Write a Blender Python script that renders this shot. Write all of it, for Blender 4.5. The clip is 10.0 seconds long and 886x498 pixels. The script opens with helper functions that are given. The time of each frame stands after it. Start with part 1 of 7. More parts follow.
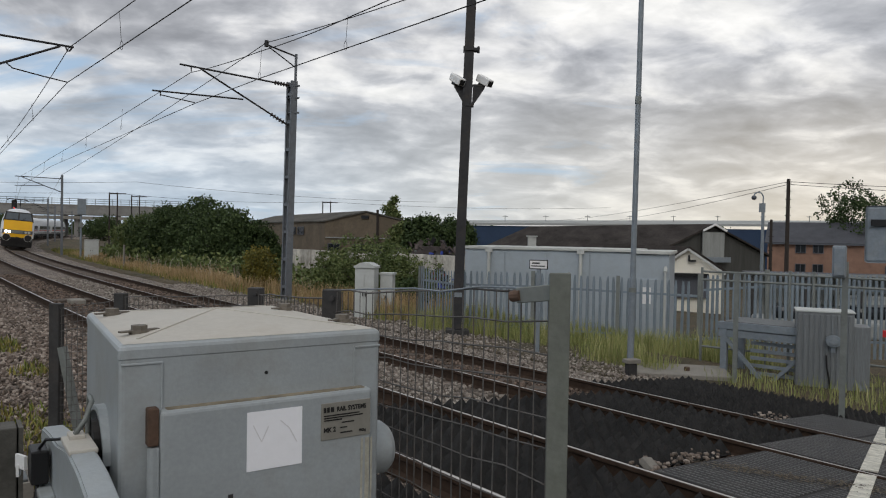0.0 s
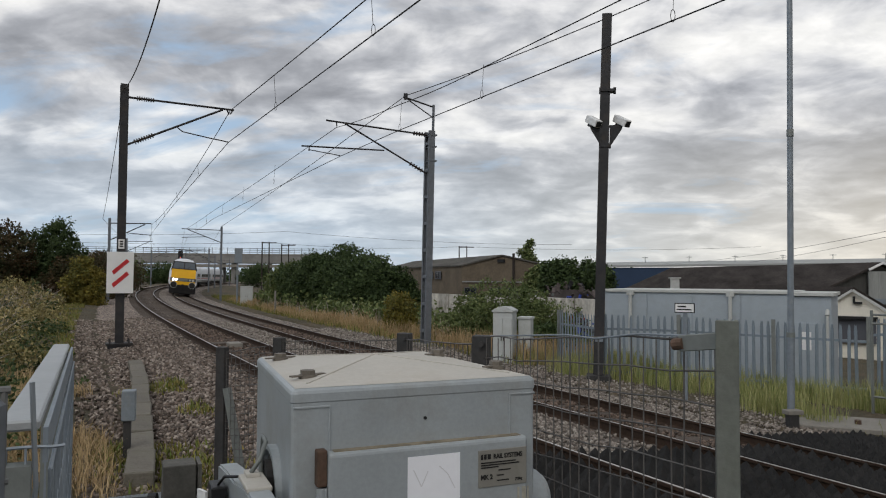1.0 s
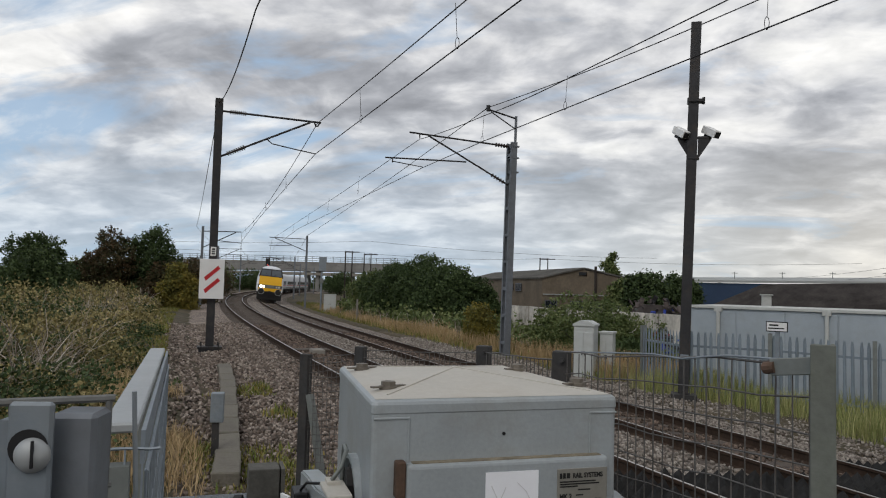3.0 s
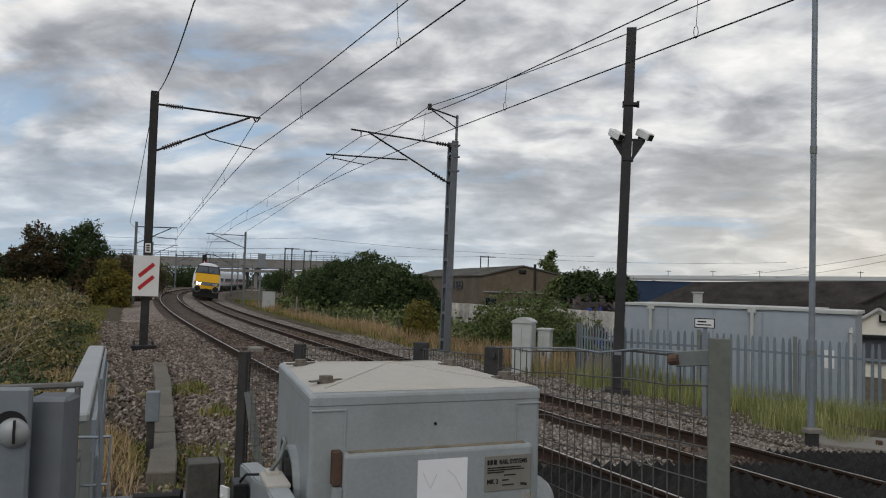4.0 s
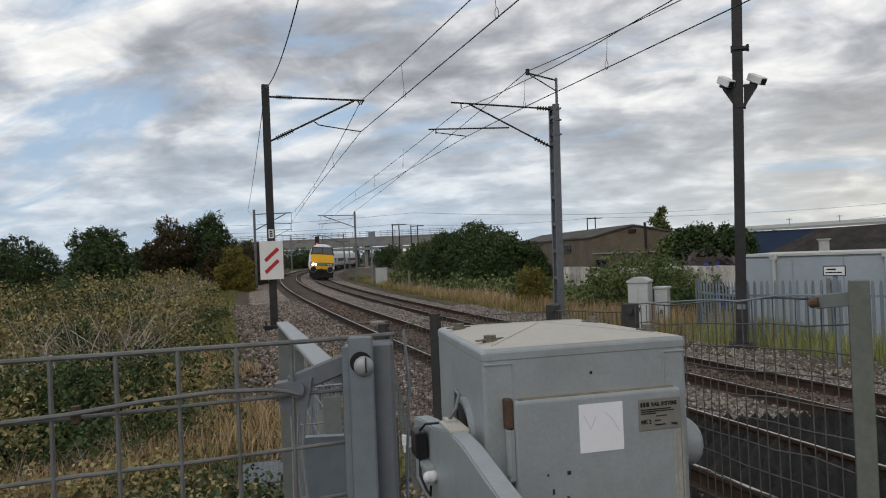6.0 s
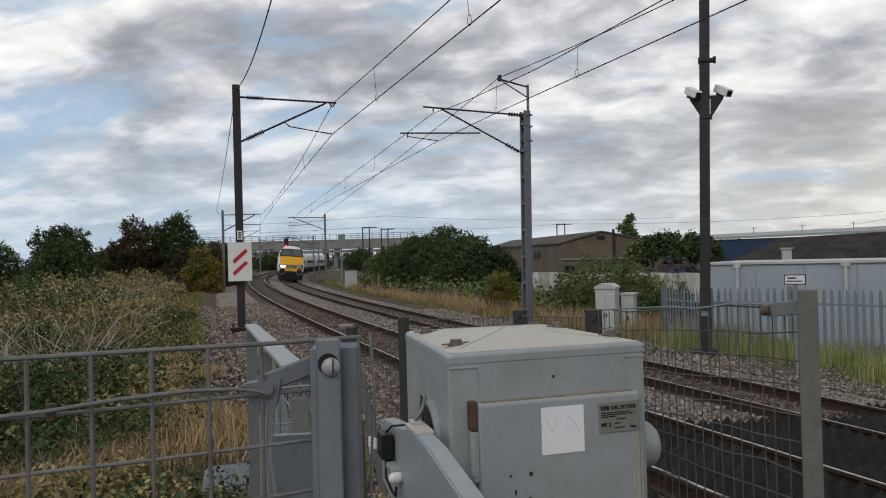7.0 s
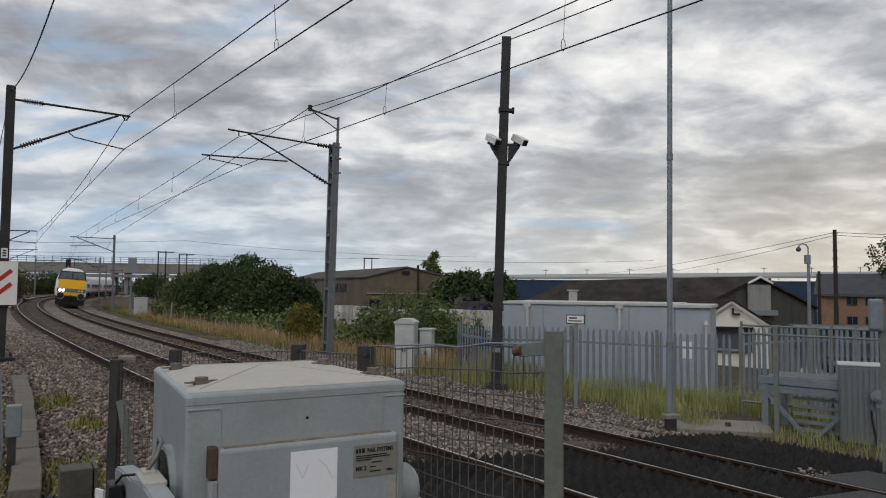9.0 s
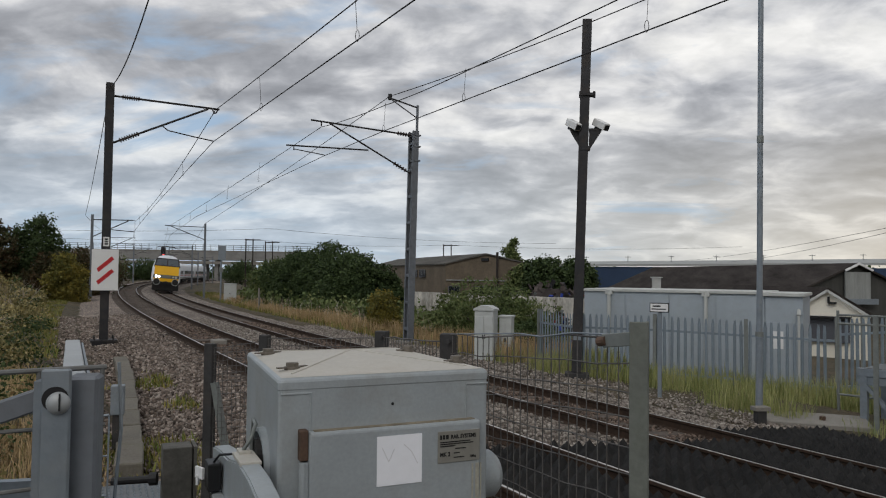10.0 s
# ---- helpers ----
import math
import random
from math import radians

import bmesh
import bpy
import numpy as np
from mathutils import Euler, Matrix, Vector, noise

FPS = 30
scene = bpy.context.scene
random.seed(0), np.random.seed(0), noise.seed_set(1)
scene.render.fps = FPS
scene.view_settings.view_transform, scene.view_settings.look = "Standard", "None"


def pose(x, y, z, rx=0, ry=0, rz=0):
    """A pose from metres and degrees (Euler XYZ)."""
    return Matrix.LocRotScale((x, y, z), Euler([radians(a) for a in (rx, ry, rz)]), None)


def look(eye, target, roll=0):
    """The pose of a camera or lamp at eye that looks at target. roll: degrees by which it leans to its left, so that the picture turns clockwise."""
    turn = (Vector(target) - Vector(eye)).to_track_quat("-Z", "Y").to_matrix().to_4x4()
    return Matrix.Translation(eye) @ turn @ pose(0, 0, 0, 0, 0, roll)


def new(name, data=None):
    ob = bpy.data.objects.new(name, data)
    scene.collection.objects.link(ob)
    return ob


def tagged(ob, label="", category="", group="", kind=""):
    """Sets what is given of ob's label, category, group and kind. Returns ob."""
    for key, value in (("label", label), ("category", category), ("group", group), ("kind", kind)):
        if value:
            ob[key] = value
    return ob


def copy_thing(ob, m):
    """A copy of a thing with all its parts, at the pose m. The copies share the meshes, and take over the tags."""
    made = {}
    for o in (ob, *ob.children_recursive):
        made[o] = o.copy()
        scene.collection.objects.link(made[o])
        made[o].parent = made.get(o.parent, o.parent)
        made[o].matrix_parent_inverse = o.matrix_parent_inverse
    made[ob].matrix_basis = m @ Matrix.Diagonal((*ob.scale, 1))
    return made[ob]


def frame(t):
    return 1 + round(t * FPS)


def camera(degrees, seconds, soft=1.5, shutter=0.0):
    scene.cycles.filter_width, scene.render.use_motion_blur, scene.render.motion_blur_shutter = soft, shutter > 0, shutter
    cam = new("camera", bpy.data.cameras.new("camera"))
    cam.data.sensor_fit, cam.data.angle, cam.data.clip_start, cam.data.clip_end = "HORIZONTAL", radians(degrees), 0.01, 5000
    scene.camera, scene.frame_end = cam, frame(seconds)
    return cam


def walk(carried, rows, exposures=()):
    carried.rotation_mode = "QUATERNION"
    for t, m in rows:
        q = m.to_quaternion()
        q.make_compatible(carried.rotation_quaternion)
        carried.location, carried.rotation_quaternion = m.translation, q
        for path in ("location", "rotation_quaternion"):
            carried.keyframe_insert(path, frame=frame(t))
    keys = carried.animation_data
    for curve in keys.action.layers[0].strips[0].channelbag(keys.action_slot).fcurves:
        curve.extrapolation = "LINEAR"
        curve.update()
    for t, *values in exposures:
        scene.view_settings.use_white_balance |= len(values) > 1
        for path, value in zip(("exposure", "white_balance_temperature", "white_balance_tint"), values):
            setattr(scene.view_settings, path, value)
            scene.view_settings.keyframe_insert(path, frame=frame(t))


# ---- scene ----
cam = camera(62.4, 10.0, soft=1.1)
PATH = [
    (0, (0.15, 0.124, 1.644), (0.114, 2.123, 1.606), 1.0),
    (0.5, (0.142, 0.133, 1.663), (-0.029, 2.126, 1.683), 1.0),
    (1, (0.106, 0.099, 1.653), (-0.298, 2.056, 1.73), 0.3),
    (1.5, (0.099, 0.111, 1.65), (-0.432, 2.037, 1.74), 0.6),
    (2, (0.102, 0.109, 1.645), (-0.471, 2.023, 1.728), 1.6),
    (2.5, (0.109, 0.119, 1.652), (-0.497, 2.023, 1.739), 1.6),
    (2.7, (0.105, 0.11, 1.655), (-0.514, 2.01, 1.751), 1.4),
    (3.8, (0.13, 0.024, 1.676), (-0.403, 1.948, 1.793), 1.1),
    (4, (0.153, -0.008, 1.666), (-0.309, 1.935, 1.767), 1.5),
    (4.5, (0.169, -0.082, 1.666), (-0.292, 1.864, 1.664), 0.3),
    (5, (0.105, -0.226, 1.666), (-0.587, 1.651, 1.65), -2.3),
    (5.2, (0.08, -0.248, 1.659), (-0.675, 1.604, 1.651), -2.5),
    (6.5, (0.116, -0.308, 1.672), (-0.587, 1.565, 1.699), -2.1),
    (7, (0.123, -0.328, 1.672), (-0.537, 1.56, 1.697), -1.6),
    (7.5, (0.141, -0.305, 1.675), (-0.467, 1.6, 1.705), -1.0),
    (8, (0.205, -0.242, 1.669), (-0.232, 1.709, 1.748), 0.1),
    (8.5, (0.235, -0.196, 1.672), (0.022, 1.789, 1.786), 0.5),
    (9, (0.233, -0.184, 1.671), (0.084, 1.807, 1.781), 0.5),
    (9.5, (0.231, -0.209, 1.675), (-0.035, 1.772, 1.763), 0.6),
    (10, (0.225, -0.203, 1.679), (-0.138, 1.763, 1.751), 0.6),
]
walk(cam, [(t, look(eye, target, roll)) for t, eye, target, roll in PATH],
     exposures=((0, 0.0), (3, 0.0), (4, -0.12), (5, -0.03), (6.5, 0.0), (8, 0.0), (9, -0.12), (10, -0.12)))

# ---- world and light ----
SUN_AZ, SUN_EL = radians(-176), radians(42)
world = bpy.data.worlds.new("overcast_sky")
scene.world = world
world.use_nodes = True
wn, wl = world.node_tree.nodes, world.node_tree.links
wn.clear()


def wnode(kind, **inputs):
    n = wn.new(kind)
    for key, value in inputs.items():
        n.inputs[key.replace("_", " ")].default_value = value
    return n


def wmath(op, a, b=0.0, clamp=False):
    n = wn.new("ShaderNodeMath")
    n.operation, n.use_clamp = op, clamp
    for k, v in enumerate((a, b)):
        if isinstance(v, (int, float)):
            n.inputs[k].default_value = v
        else:
            wl.new(v, n.inputs[k])
    return n.outputs[0]


def wmix(fac, a, b):
    n = wn.new("ShaderNodeMix")
    n.data_type = "RGBA"
    if isinstance(fac, (int, float)):
        n.inputs[0].default_value = fac
    else:
        wl.new(fac, n.inputs[0])
    for k, v in ((6, a), (7, b)):
        if isinstance(v, tuple):
            n.inputs[k].default_value = (*v, 1)
        else:
            wl.new(v, n.inputs[k])
    return n.outputs[2]


def wramp(fac, stops):
    n = wn.new("ShaderNodeValToRGB")
    while len(n.color_ramp.elements) < len(stops):
        n.color_ramp.elements.new(0.5)
    for el, (p, c) in zip(n.color_ramp.elements, stops):
        el.position, el.color = p, (*c, 1)
    wl.new(fac, n.inputs[0])
    return n.outputs[0]


sky = wn.new("ShaderNodeTexSky")
sky.sky_type, sky.sun_disc = "NISHITA", False
sky.sun_elevation, sky.sun_rotation = SUN_EL, SUN_AZ
blue = wn.new("ShaderNodeVectorMath")
blue.operation = "SCALE"
wl.new(sky.outputs[0], blue.inputs[0])
blue.inputs["Scale"].default_value = 0.10
coord = wn.new("ShaderNodeTexCoord")
sep = wn.new("ShaderNodeSeparateXYZ")
wl.new(coord.outputs["Generated"], sep.inputs[0])
up = wmath("MAXIMUM", sep.outputs[2], 0.0)
flat = wmath("ADD", up, 0.24)
cloud_at = wn.new("ShaderNodeCombineXYZ")
wl.new(wmath("DIVIDE", sep.outputs[0], flat), cloud_at.inputs[0])
wl.new(wmath("DIVIDE", sep.outputs[1], flat), cloud_at.inputs[1])


def wnoise(scale, detail, rough, dist, offset, stretch=(1, 1, 1)):
    m = wn.new("ShaderNodeMapping")
    m.inputs["Location"].default_value = offset
    m.inputs["Scale"].default_value = stretch
    m.inputs["Rotation"].default_value = (0, 0, radians(-14))
    wl.new(cloud_at.outputs[0], m.inputs[0])
    n = wnode("ShaderNodeTexNoise", Scale=scale, Detail=detail, Roughness=rough, Distortion=dist)
    wl.new(m.outputs[0], n.inputs["Vector"])
    return n.outputs[0]


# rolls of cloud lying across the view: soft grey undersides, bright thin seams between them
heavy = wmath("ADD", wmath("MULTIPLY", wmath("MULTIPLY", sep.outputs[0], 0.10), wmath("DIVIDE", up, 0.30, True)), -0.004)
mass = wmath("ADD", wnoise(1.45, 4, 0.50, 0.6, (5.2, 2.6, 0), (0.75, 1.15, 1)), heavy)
lumps = wnoise(3.9, 8, 0.52, 0.35, (8.3, 4.1, 0), (1.0, 1.05, 1))
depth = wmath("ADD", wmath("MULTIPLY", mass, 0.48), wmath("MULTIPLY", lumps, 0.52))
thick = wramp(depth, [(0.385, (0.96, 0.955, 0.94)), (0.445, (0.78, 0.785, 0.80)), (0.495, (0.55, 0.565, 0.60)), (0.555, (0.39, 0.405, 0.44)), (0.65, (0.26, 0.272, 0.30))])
wisp = wramp(wnoise(10.0, 7, 0.56, 0.2, (1.3, 9.1, 0), (1.0, 1.15, 1)), [(0.30, (0.88, 0.885, 0.89)), (0.5, (1.0, 1.0, 1.0)), (0.70, (1.13, 1.125, 1.12))])
wispy = wn.new("ShaderNodeVectorMath")
wispy.operation = "MULTIPLY"
wl.new(thick, wispy.inputs[0]), wl.new(wisp, wispy.inputs[1])
# gaps of blue, mostly low in the west
gap = wmath("ADD", wnoise(2.2, 7, 0.58, 0.5, (6.4, 1.7, 0), (0.6, 1.25, 1)), wmath("MULTIPLY", sep.outputs[0], 0.14))
cover = wramp(gap, [(0.27, (0.1, 0.1, 0.1)), (0.42, (1, 1, 1))])
# pale band low down, creamy towards the hidden sun
east = wmath("ADD", wmath("MULTIPLY", sep.outputs[0], 1.3), 0.45, True)
pale = wmix(east, (0.56, 0.70, 0.84), (0.95, 0.85, 0.67))
low = wmath("SUBTRACT", 1.0, wmath("DIVIDE", up, 0.24), True)
low = wmath("POWER", low, 1.2)
clouds = wmix(wmath("MULTIPLY", low, 0.74), wispy.outputs[0], pale)
total = wmix(cover, wmix(0.75, blue.outputs[0], (0.42, 0.58, 0.78)), clouds)
bg = wn.new("ShaderNodeBackground")
wl.new(total, bg.inputs[0])
bg.inputs[1].default_value = 0.97
wout = wn.new("ShaderNodeOutputWorld")
wl.new(bg.outputs[0], wout.inputs[0])

sun = new("sun", bpy.data.lights.new("sun", "SUN"))
sun.data.energy, sun.data.angle, sun.data.color = 0.78, radians(35), (1.0, 0.96, 0.90)
sun.matrix_world = look((0, 0, 50), (-50 * math.sin(SUN_AZ), -50 * math.cos(SUN_AZ), 50 - 50 * math.tan(SUN_EL)))


# ---- materials ----
def mat(name, col, rough=0.7, metal=0.0, var=0.25, scale=6.0, fine=60.0, bump=0.15, dirt=None, dirt_amount=0.5, stretch=(1, 1, 1), spread=0.0, emit=None, spec=0.35):
    """A mottled surface: two noises for tone, one for dirt, fine bump; spread: how much each object differs."""
    m = bpy.data.materials.new(name)
    m.use_nodes = True
    n, l = m.node_tree.nodes, m.node_tree.links
    b = n["Principled BSDF"]
    b.inputs["Roughness"].default_value, b.inputs["Metallic"].default_value = rough, metal
    b.inputs["Specular IOR Level"].default_value = spec
    tc = n.new("ShaderNodeTexCoord")
    mp = n.new("ShaderNodeMapping")
    mp.inputs["Scale"].default_value = stretch
    l.new(tc.outputs["Object"], mp.inputs[0])

    def noise_tex(s, d=5.0, r=0.6):
        t = n.new("ShaderNodeTexNoise")
        t.inputs["Scale"].default_value, t.inputs["Detail"].default_value, t.inputs["Roughness"].default_value = s, d, r
        l.new(mp.outputs[0], t.inputs["Vector"])
        return t.outputs[0]

    def ramp(src, lo, hi, a, c):
        t = n.new("ShaderNodeMapRange")
        t.inputs[1].default_value, t.inputs[2].default_value, t.inputs[3].default_value, t.inputs[4].default_value = lo, hi, a, c
        l.new(src, t.inputs[0])
        return t.outputs[0]

    def mul(a, c):
        t = n.new("ShaderNodeMath")
        t.operation = "MULTIPLY"
        l.new(a, t.inputs[0]), l.new(c, t.inputs[1])
        return t.outputs[0]

    coarse, grain = noise_tex(scale), noise_tex(fine, 3.0)
    val = mul(ramp(coarse, 0.3, 0.7, 1 - var, 1 + var), ramp(grain, 0.25, 0.75, 1 - var * 0.6, 1 + var * 0.6))
    if spread:
        info = n.new("ShaderNodeObjectInfo")
        val = mul(val, ramp(info.outputs["Random"], 0, 1, 1 - spread, 1 + spread))
    sc = n.new("ShaderNodeVectorMath")
    sc.operation = "SCALE"
    sc.inputs[0].default_value = col
    l.new(val, sc.inputs["Scale"])
    out = sc.outputs[0]
    if dirt:
        mx = n.new("ShaderNodeMix")
        mx.data_type = "RGBA"
        l.new(ramp(noise_tex(scale * 0.7 + 1.3, 8.0, 0.7), 0.48, 0.72, 0.0, dirt_amount), mx.inputs[0])
        l.new(out, mx.inputs[6])
        mx.inputs[7].default_value = (*dirt, 1)
        out = mx.outputs[2]
    l.new(out, b.inputs["Base Color"])
    if bump:
        bp = n.new("ShaderNodeBump")
        bp.inputs["Strength"].default_value, bp.inputs["Distance"].default_value = bump, 0.02
        l.new(grain, bp.inputs["Height"])
        l.new(bp.outputs[0], b.inputs["Normal"])
    if emit:
        b.inputs["Emission Color"].default_value, b.inputs["Emission Strength"].default_value = (*emit[:3], 1), emit[3]
    return m


def leaf_mat(name, colours, rough=0.65, patch=0.0, patch_scale=0.8):
    """Foliage whose leaves differ one by one, and by patches of the plant."""
    m = bpy.data.materials.new(name)
    m.use_nodes = True
    n, l = m.node_tree.nodes, m.node_tree.links
    b = n["Principled BSDF"]
    b.inputs["Roughness"].default_value = rough
    b.inputs["Specular IOR Level"].default_value = 0.2
    g = n.new("ShaderNodeNewGeometry")
    r = n.new("ShaderNodeValToRGB")
    while len(r.color_ramp.elements) < len(colours):
        r.color_ramp.elements.new(0.5)
    for k, (el, c) in enumerate(zip(r.color_ramp.elements, colours)):
        el.position, el.color = k / (len(colours) - 1), (*c, 1)
    src = g.outputs["Random Per Island"]
    if patch:
        nt = n.new("ShaderNodeTexNoise")
        nt.inputs["Scale"].default_value, nt.inputs["Detail"].default_value = patch_scale, 4
        l.new(g.outputs["Position"], nt.inputs["Vector"])
        mr = n.new("ShaderNodeMapRange")
        mr.inputs[1].default_value, mr.inputs[2].default_value = 0.30, 0.70
        l.new(nt.outputs[0], mr.inputs[0])
        mx = n.new("ShaderNodeMix")
        mx.inputs[0].default_value = patch
        l.new(src, mx.inputs[2]), l.new(mr.outputs[0], mx.inputs[3])
        src = mx.outputs[0]
    l.new(src, r.inputs[0])
    l.new(r.outputs[0], b.inputs["Base Color"])
    return m


M_PAINT = mat("machine_grey_paint", (0.335, 0.366, 0.382), 0.40, 0, 0.10, 3.5, 90, 0.04, (0.24, 0.235, 0.205), 0.6)
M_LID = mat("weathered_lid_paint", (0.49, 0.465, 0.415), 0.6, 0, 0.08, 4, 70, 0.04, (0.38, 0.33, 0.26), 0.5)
M_GALV = mat("galvanised_steel", (0.225, 0.258, 0.29), 0.55, 0.35, 0.14, 9, 60, 0.05, (0.30, 0.30, 0.28), 0.35)
M_PALE = mat("palisade_zinc", (0.215, 0.26, 0.30), 0.5, 0.3, 0.16, 3, 60, 0.04, (0.22, 0.23, 0.23), 0.4, spread=0.12)
M_GALVD = mat("dull_galvanised_post", (0.20, 0.215, 0.205), 0.6, 0.3, 0.15, 8, 50, 0.06, (0.22, 0.22, 0.19), 0.4)
M_ALU = mat("pale_aluminium_rail", (0.36, 0.375, 0.38), 0.5, 0.3, 0.08, 5, 80, 0.03, (0.40, 0.40, 0.38), 0.3)
M_DARK = mat("dark_painted_post", (0.042, 0.041, 0.041), 0.65, 0.1, 0.25, 7, 60, 0.1, (0.085, 0.065, 0.05), 0.3)
M_MAST = mat("mast_steel", (0.165, 0.18, 0.20), 0.6, 0.3, 0.15, 5, 50, 0.05, (0.12, 0.11, 0.10), 0.4)
M_MASTD = mat("dark_mast_steel", (0.036, 0.036, 0.039), 0.65, 0.2, 0.2, 5, 50, 0.05, (0.10, 0.075, 0.055), 0.4)
M_WIRE = mat("wire_copper_dark", (0.035, 0.033, 0.033), 0.6, 0.2, 0.1, 5, 50, 0)
M_INSUL = mat("brown_insulator", (0.035, 0.025, 0.022), 0.35, 0, 0.1, 5, 50, 0)
M_RUST = mat("rusty_steel", (0.105, 0.065, 0.045), 0.8, 0.1, 0.3, 12, 80, 0.2, (0.06, 0.045, 0.038), 0.5)
M_RAILSIDE = mat("oily_rusted_rail", (0.045, 0.030, 0.022), 0.85, 0, 0.3, 9, 70, 0.15, (0.075, 0.045, 0.030), 0.5, spec=0.15)
M_RAILHEAD = mat("worn_rail_head", (0.50, 0.485, 0.47), 0.30, 0.9, 0.1, 5, 70, 0.02)
M_SLEEPER = mat("concrete_sleeper", (0.085, 0.068, 0.056), 0.9, 0, 0.25, 4, 50, 0.25, (0.09, 0.07, 0.055), 0.6, spread=0.2)
M_STONE = mat("ballast_stone", (0.20, 0.18, 0.165), 0.9, 0, 0.3, 8, 60, 0.2)
M_CONC = mat("old_concrete", (0.235, 0.22, 0.195), 0.9, 0, 0.18, 3, 40, 0.3, (0.16, 0.15, 0.12), 0.5, spread=0.12)
M_RUBBER = mat("black_rubber_guard", (0.016, 0.0157, 0.0155), 0.7, 0, 0.4, 7, 60, 0.2, (0.034, 0.030, 0.027), 0.5, spread=0.25, spec=0.22)
M_DECK = mat("crossing_deck_rubber", (0.048, 0.047, 0.048), 0.75, 0, 0.25, 5, 70, 0.3, (0.07, 0.066, 0.06), 0.5, spread=0.15, spec=0.2)
M_STUD = mat("deck_stud", (0.12, 0.12, 0.12), 0.6, 0, 0.2, 5, 70, 0.1)
M_LINE = mat("road_line_paint", (0.62, 0.60, 0.52), 0.8, 0, 0.2, 12, 70, 0.2, (0.20, 0.19, 0.17), 0.7)
M_ASPH = mat("asphalt", (0.055, 0.054, 0.053), 0.9, 0, 0.3, 3, 120, 0.35)
M_TREAD = mat("tread_plate", (0.13, 0.14, 0.145), 0.55, 0.4, 0.2, 8, 60, 0.1)
M_WHITE = mat("white_plastic_sign", (0.78, 0.78, 0.77), 0.5, 0, 0.04, 4, 40, 0.01)
M_RED = mat("red_sign_vinyl", (0.48, 0.025, 0.03), 0.5, 0, 0.08, 4, 40, 0)
M_PAPER = mat("white_paper", (0.88, 0.89, 0.93), 0.8, 0, 0.03, 6, 40, 0.02)
M_PLATE = mat("engraved_alloy_plate", (0.27, 0.26, 0.23), 0.55, 0.3, 0.1, 12, 60, 0.03)
M_INK = mat("black_ink", (0.015, 0.015, 0.015), 0.6, 0, 0.05, 5, 50, 0)
M_PENCIL = mat("faint_pencil", (0.70, 0.70, 0.72), 0.8, 0, 0.05, 5, 50, 0)
M_STAIN = mat("rust_stain_film", (0.25, 0.215, 0.155), 0.8, 0, 0.35, 9, 60, 0.05)
M_BLACK = mat("black_plastic", (0.012, 0.012, 0.013), 0.5, 0, 0.1, 5, 50, 0)
M_SHED = mat("shed_cladding", (0.355, 0.40, 0.44), 0.6, 0, 0.07, 2, 40, 0.03, (0.27, 0.28, 0.27), 0.35)
M_TRIM = mat("shed_trim", (0.50, 0.51, 0.49), 0.6, 0, 0.08, 3, 40, 0.03)
M_CAB = mat("cabinet_grey", (0.48, 0.50, 0.49), 0.5, 0, 0.06, 3, 40, 0.02, (0.33, 0.32, 0.28), 0.3)
M_RIB = mat("ribbed_cabinet_metal", (0.20, 0.215, 0.225), 0.5, 0.35, 0.2, 4, 40, 0.04, (0.13, 0.13, 0.12), 0.6, stretch=(8, 8, 0.6))
M_ROOFD = mat("dark_corrugated_roof", (0.046, 0.040, 0.037), 0.95, 0, 0.45, 0.5, 6, 0.2, (0.055, 0.047, 0.042), 0.6, stretch=(1.6, 0.5, 1), spec=0.05)
M_ROOFG = mat("pale_sheet_roof", (0.33, 0.34, 0.33), 0.7, 0, 0.1, 0.2, 4, 0.05)
M_BLUE = mat("blue_cladding", (0.022, 0.045, 0.095), 0.6, 0, 0.1, 0.4, 5, 0.05)
M_CLADG = mat("grey_green_cladding", (0.060, 0.060, 0.055), 0.8, 0, 0.2, 0.8, 8, 0.1, stretch=(3, 3, 0.3))
M_CLADL = mat("light_cladding", (0.27, 0.28, 0.27), 0.8, 0, 0.2, 0.8, 8, 0.1, stretch=(3, 3, 0.3))
M_RENDER = mat("cream_render", (0.78, 0.74, 0.64), 0.85, 0, 0.08, 1, 20, 0.05)
M_BRICK = mat("red_brick", (0.25, 0.15, 0.11), 0.9, 0, 0.15, 1.2, 14, 0.1)
M_BARN = mat("barn_blockwork", (0.145, 0.115, 0.082), 0.9, 0, 0.22, 0.5, 5, 0.1, (0.085, 0.07, 0.055), 0.5)
M_BARNROOF = mat("weathered_barn_roof", (0.095, 0.09, 0.08), 0.9, 0, 0.3, 0.3, 4, 0.1, (0.17, 0.165, 0.15), 0.5, spec=0.1)
M_SLATE = mat("dark_slate", (0.060, 0.062, 0.072), 0.75, 0, 0.2, 0.8, 9, 0.1)
M_GLASS = mat("dark_window_glass", (0.018, 0.021, 0.025), 0.12, 0, 0.1, 1, 10, 0)
M_WALLC = mat("pale_block_wall", (0.48, 0.455, 0.41), 0.9, 0, 0.4, 1.1, 8, 0.2, (0.13, 0.115, 0.09), 0.85, stretch=(1, 1, 0.45))
M_SCRAP = mat("scrap_metal", (0.055, 0.045, 0.042), 0.8, 0.2, 0.5, 1.5, 8, 0.3, spread=0.5)
M_SCRAPB = mat("blue_scrap", (0.03, 0.06, 0.33), 0.6, 0, 0.2, 3, 20, 0.05)
M_SCRAPR = mat("red_scrap", (0.28, 0.04, 0.03), 0.6, 0, 0.2, 3, 20, 0.05)
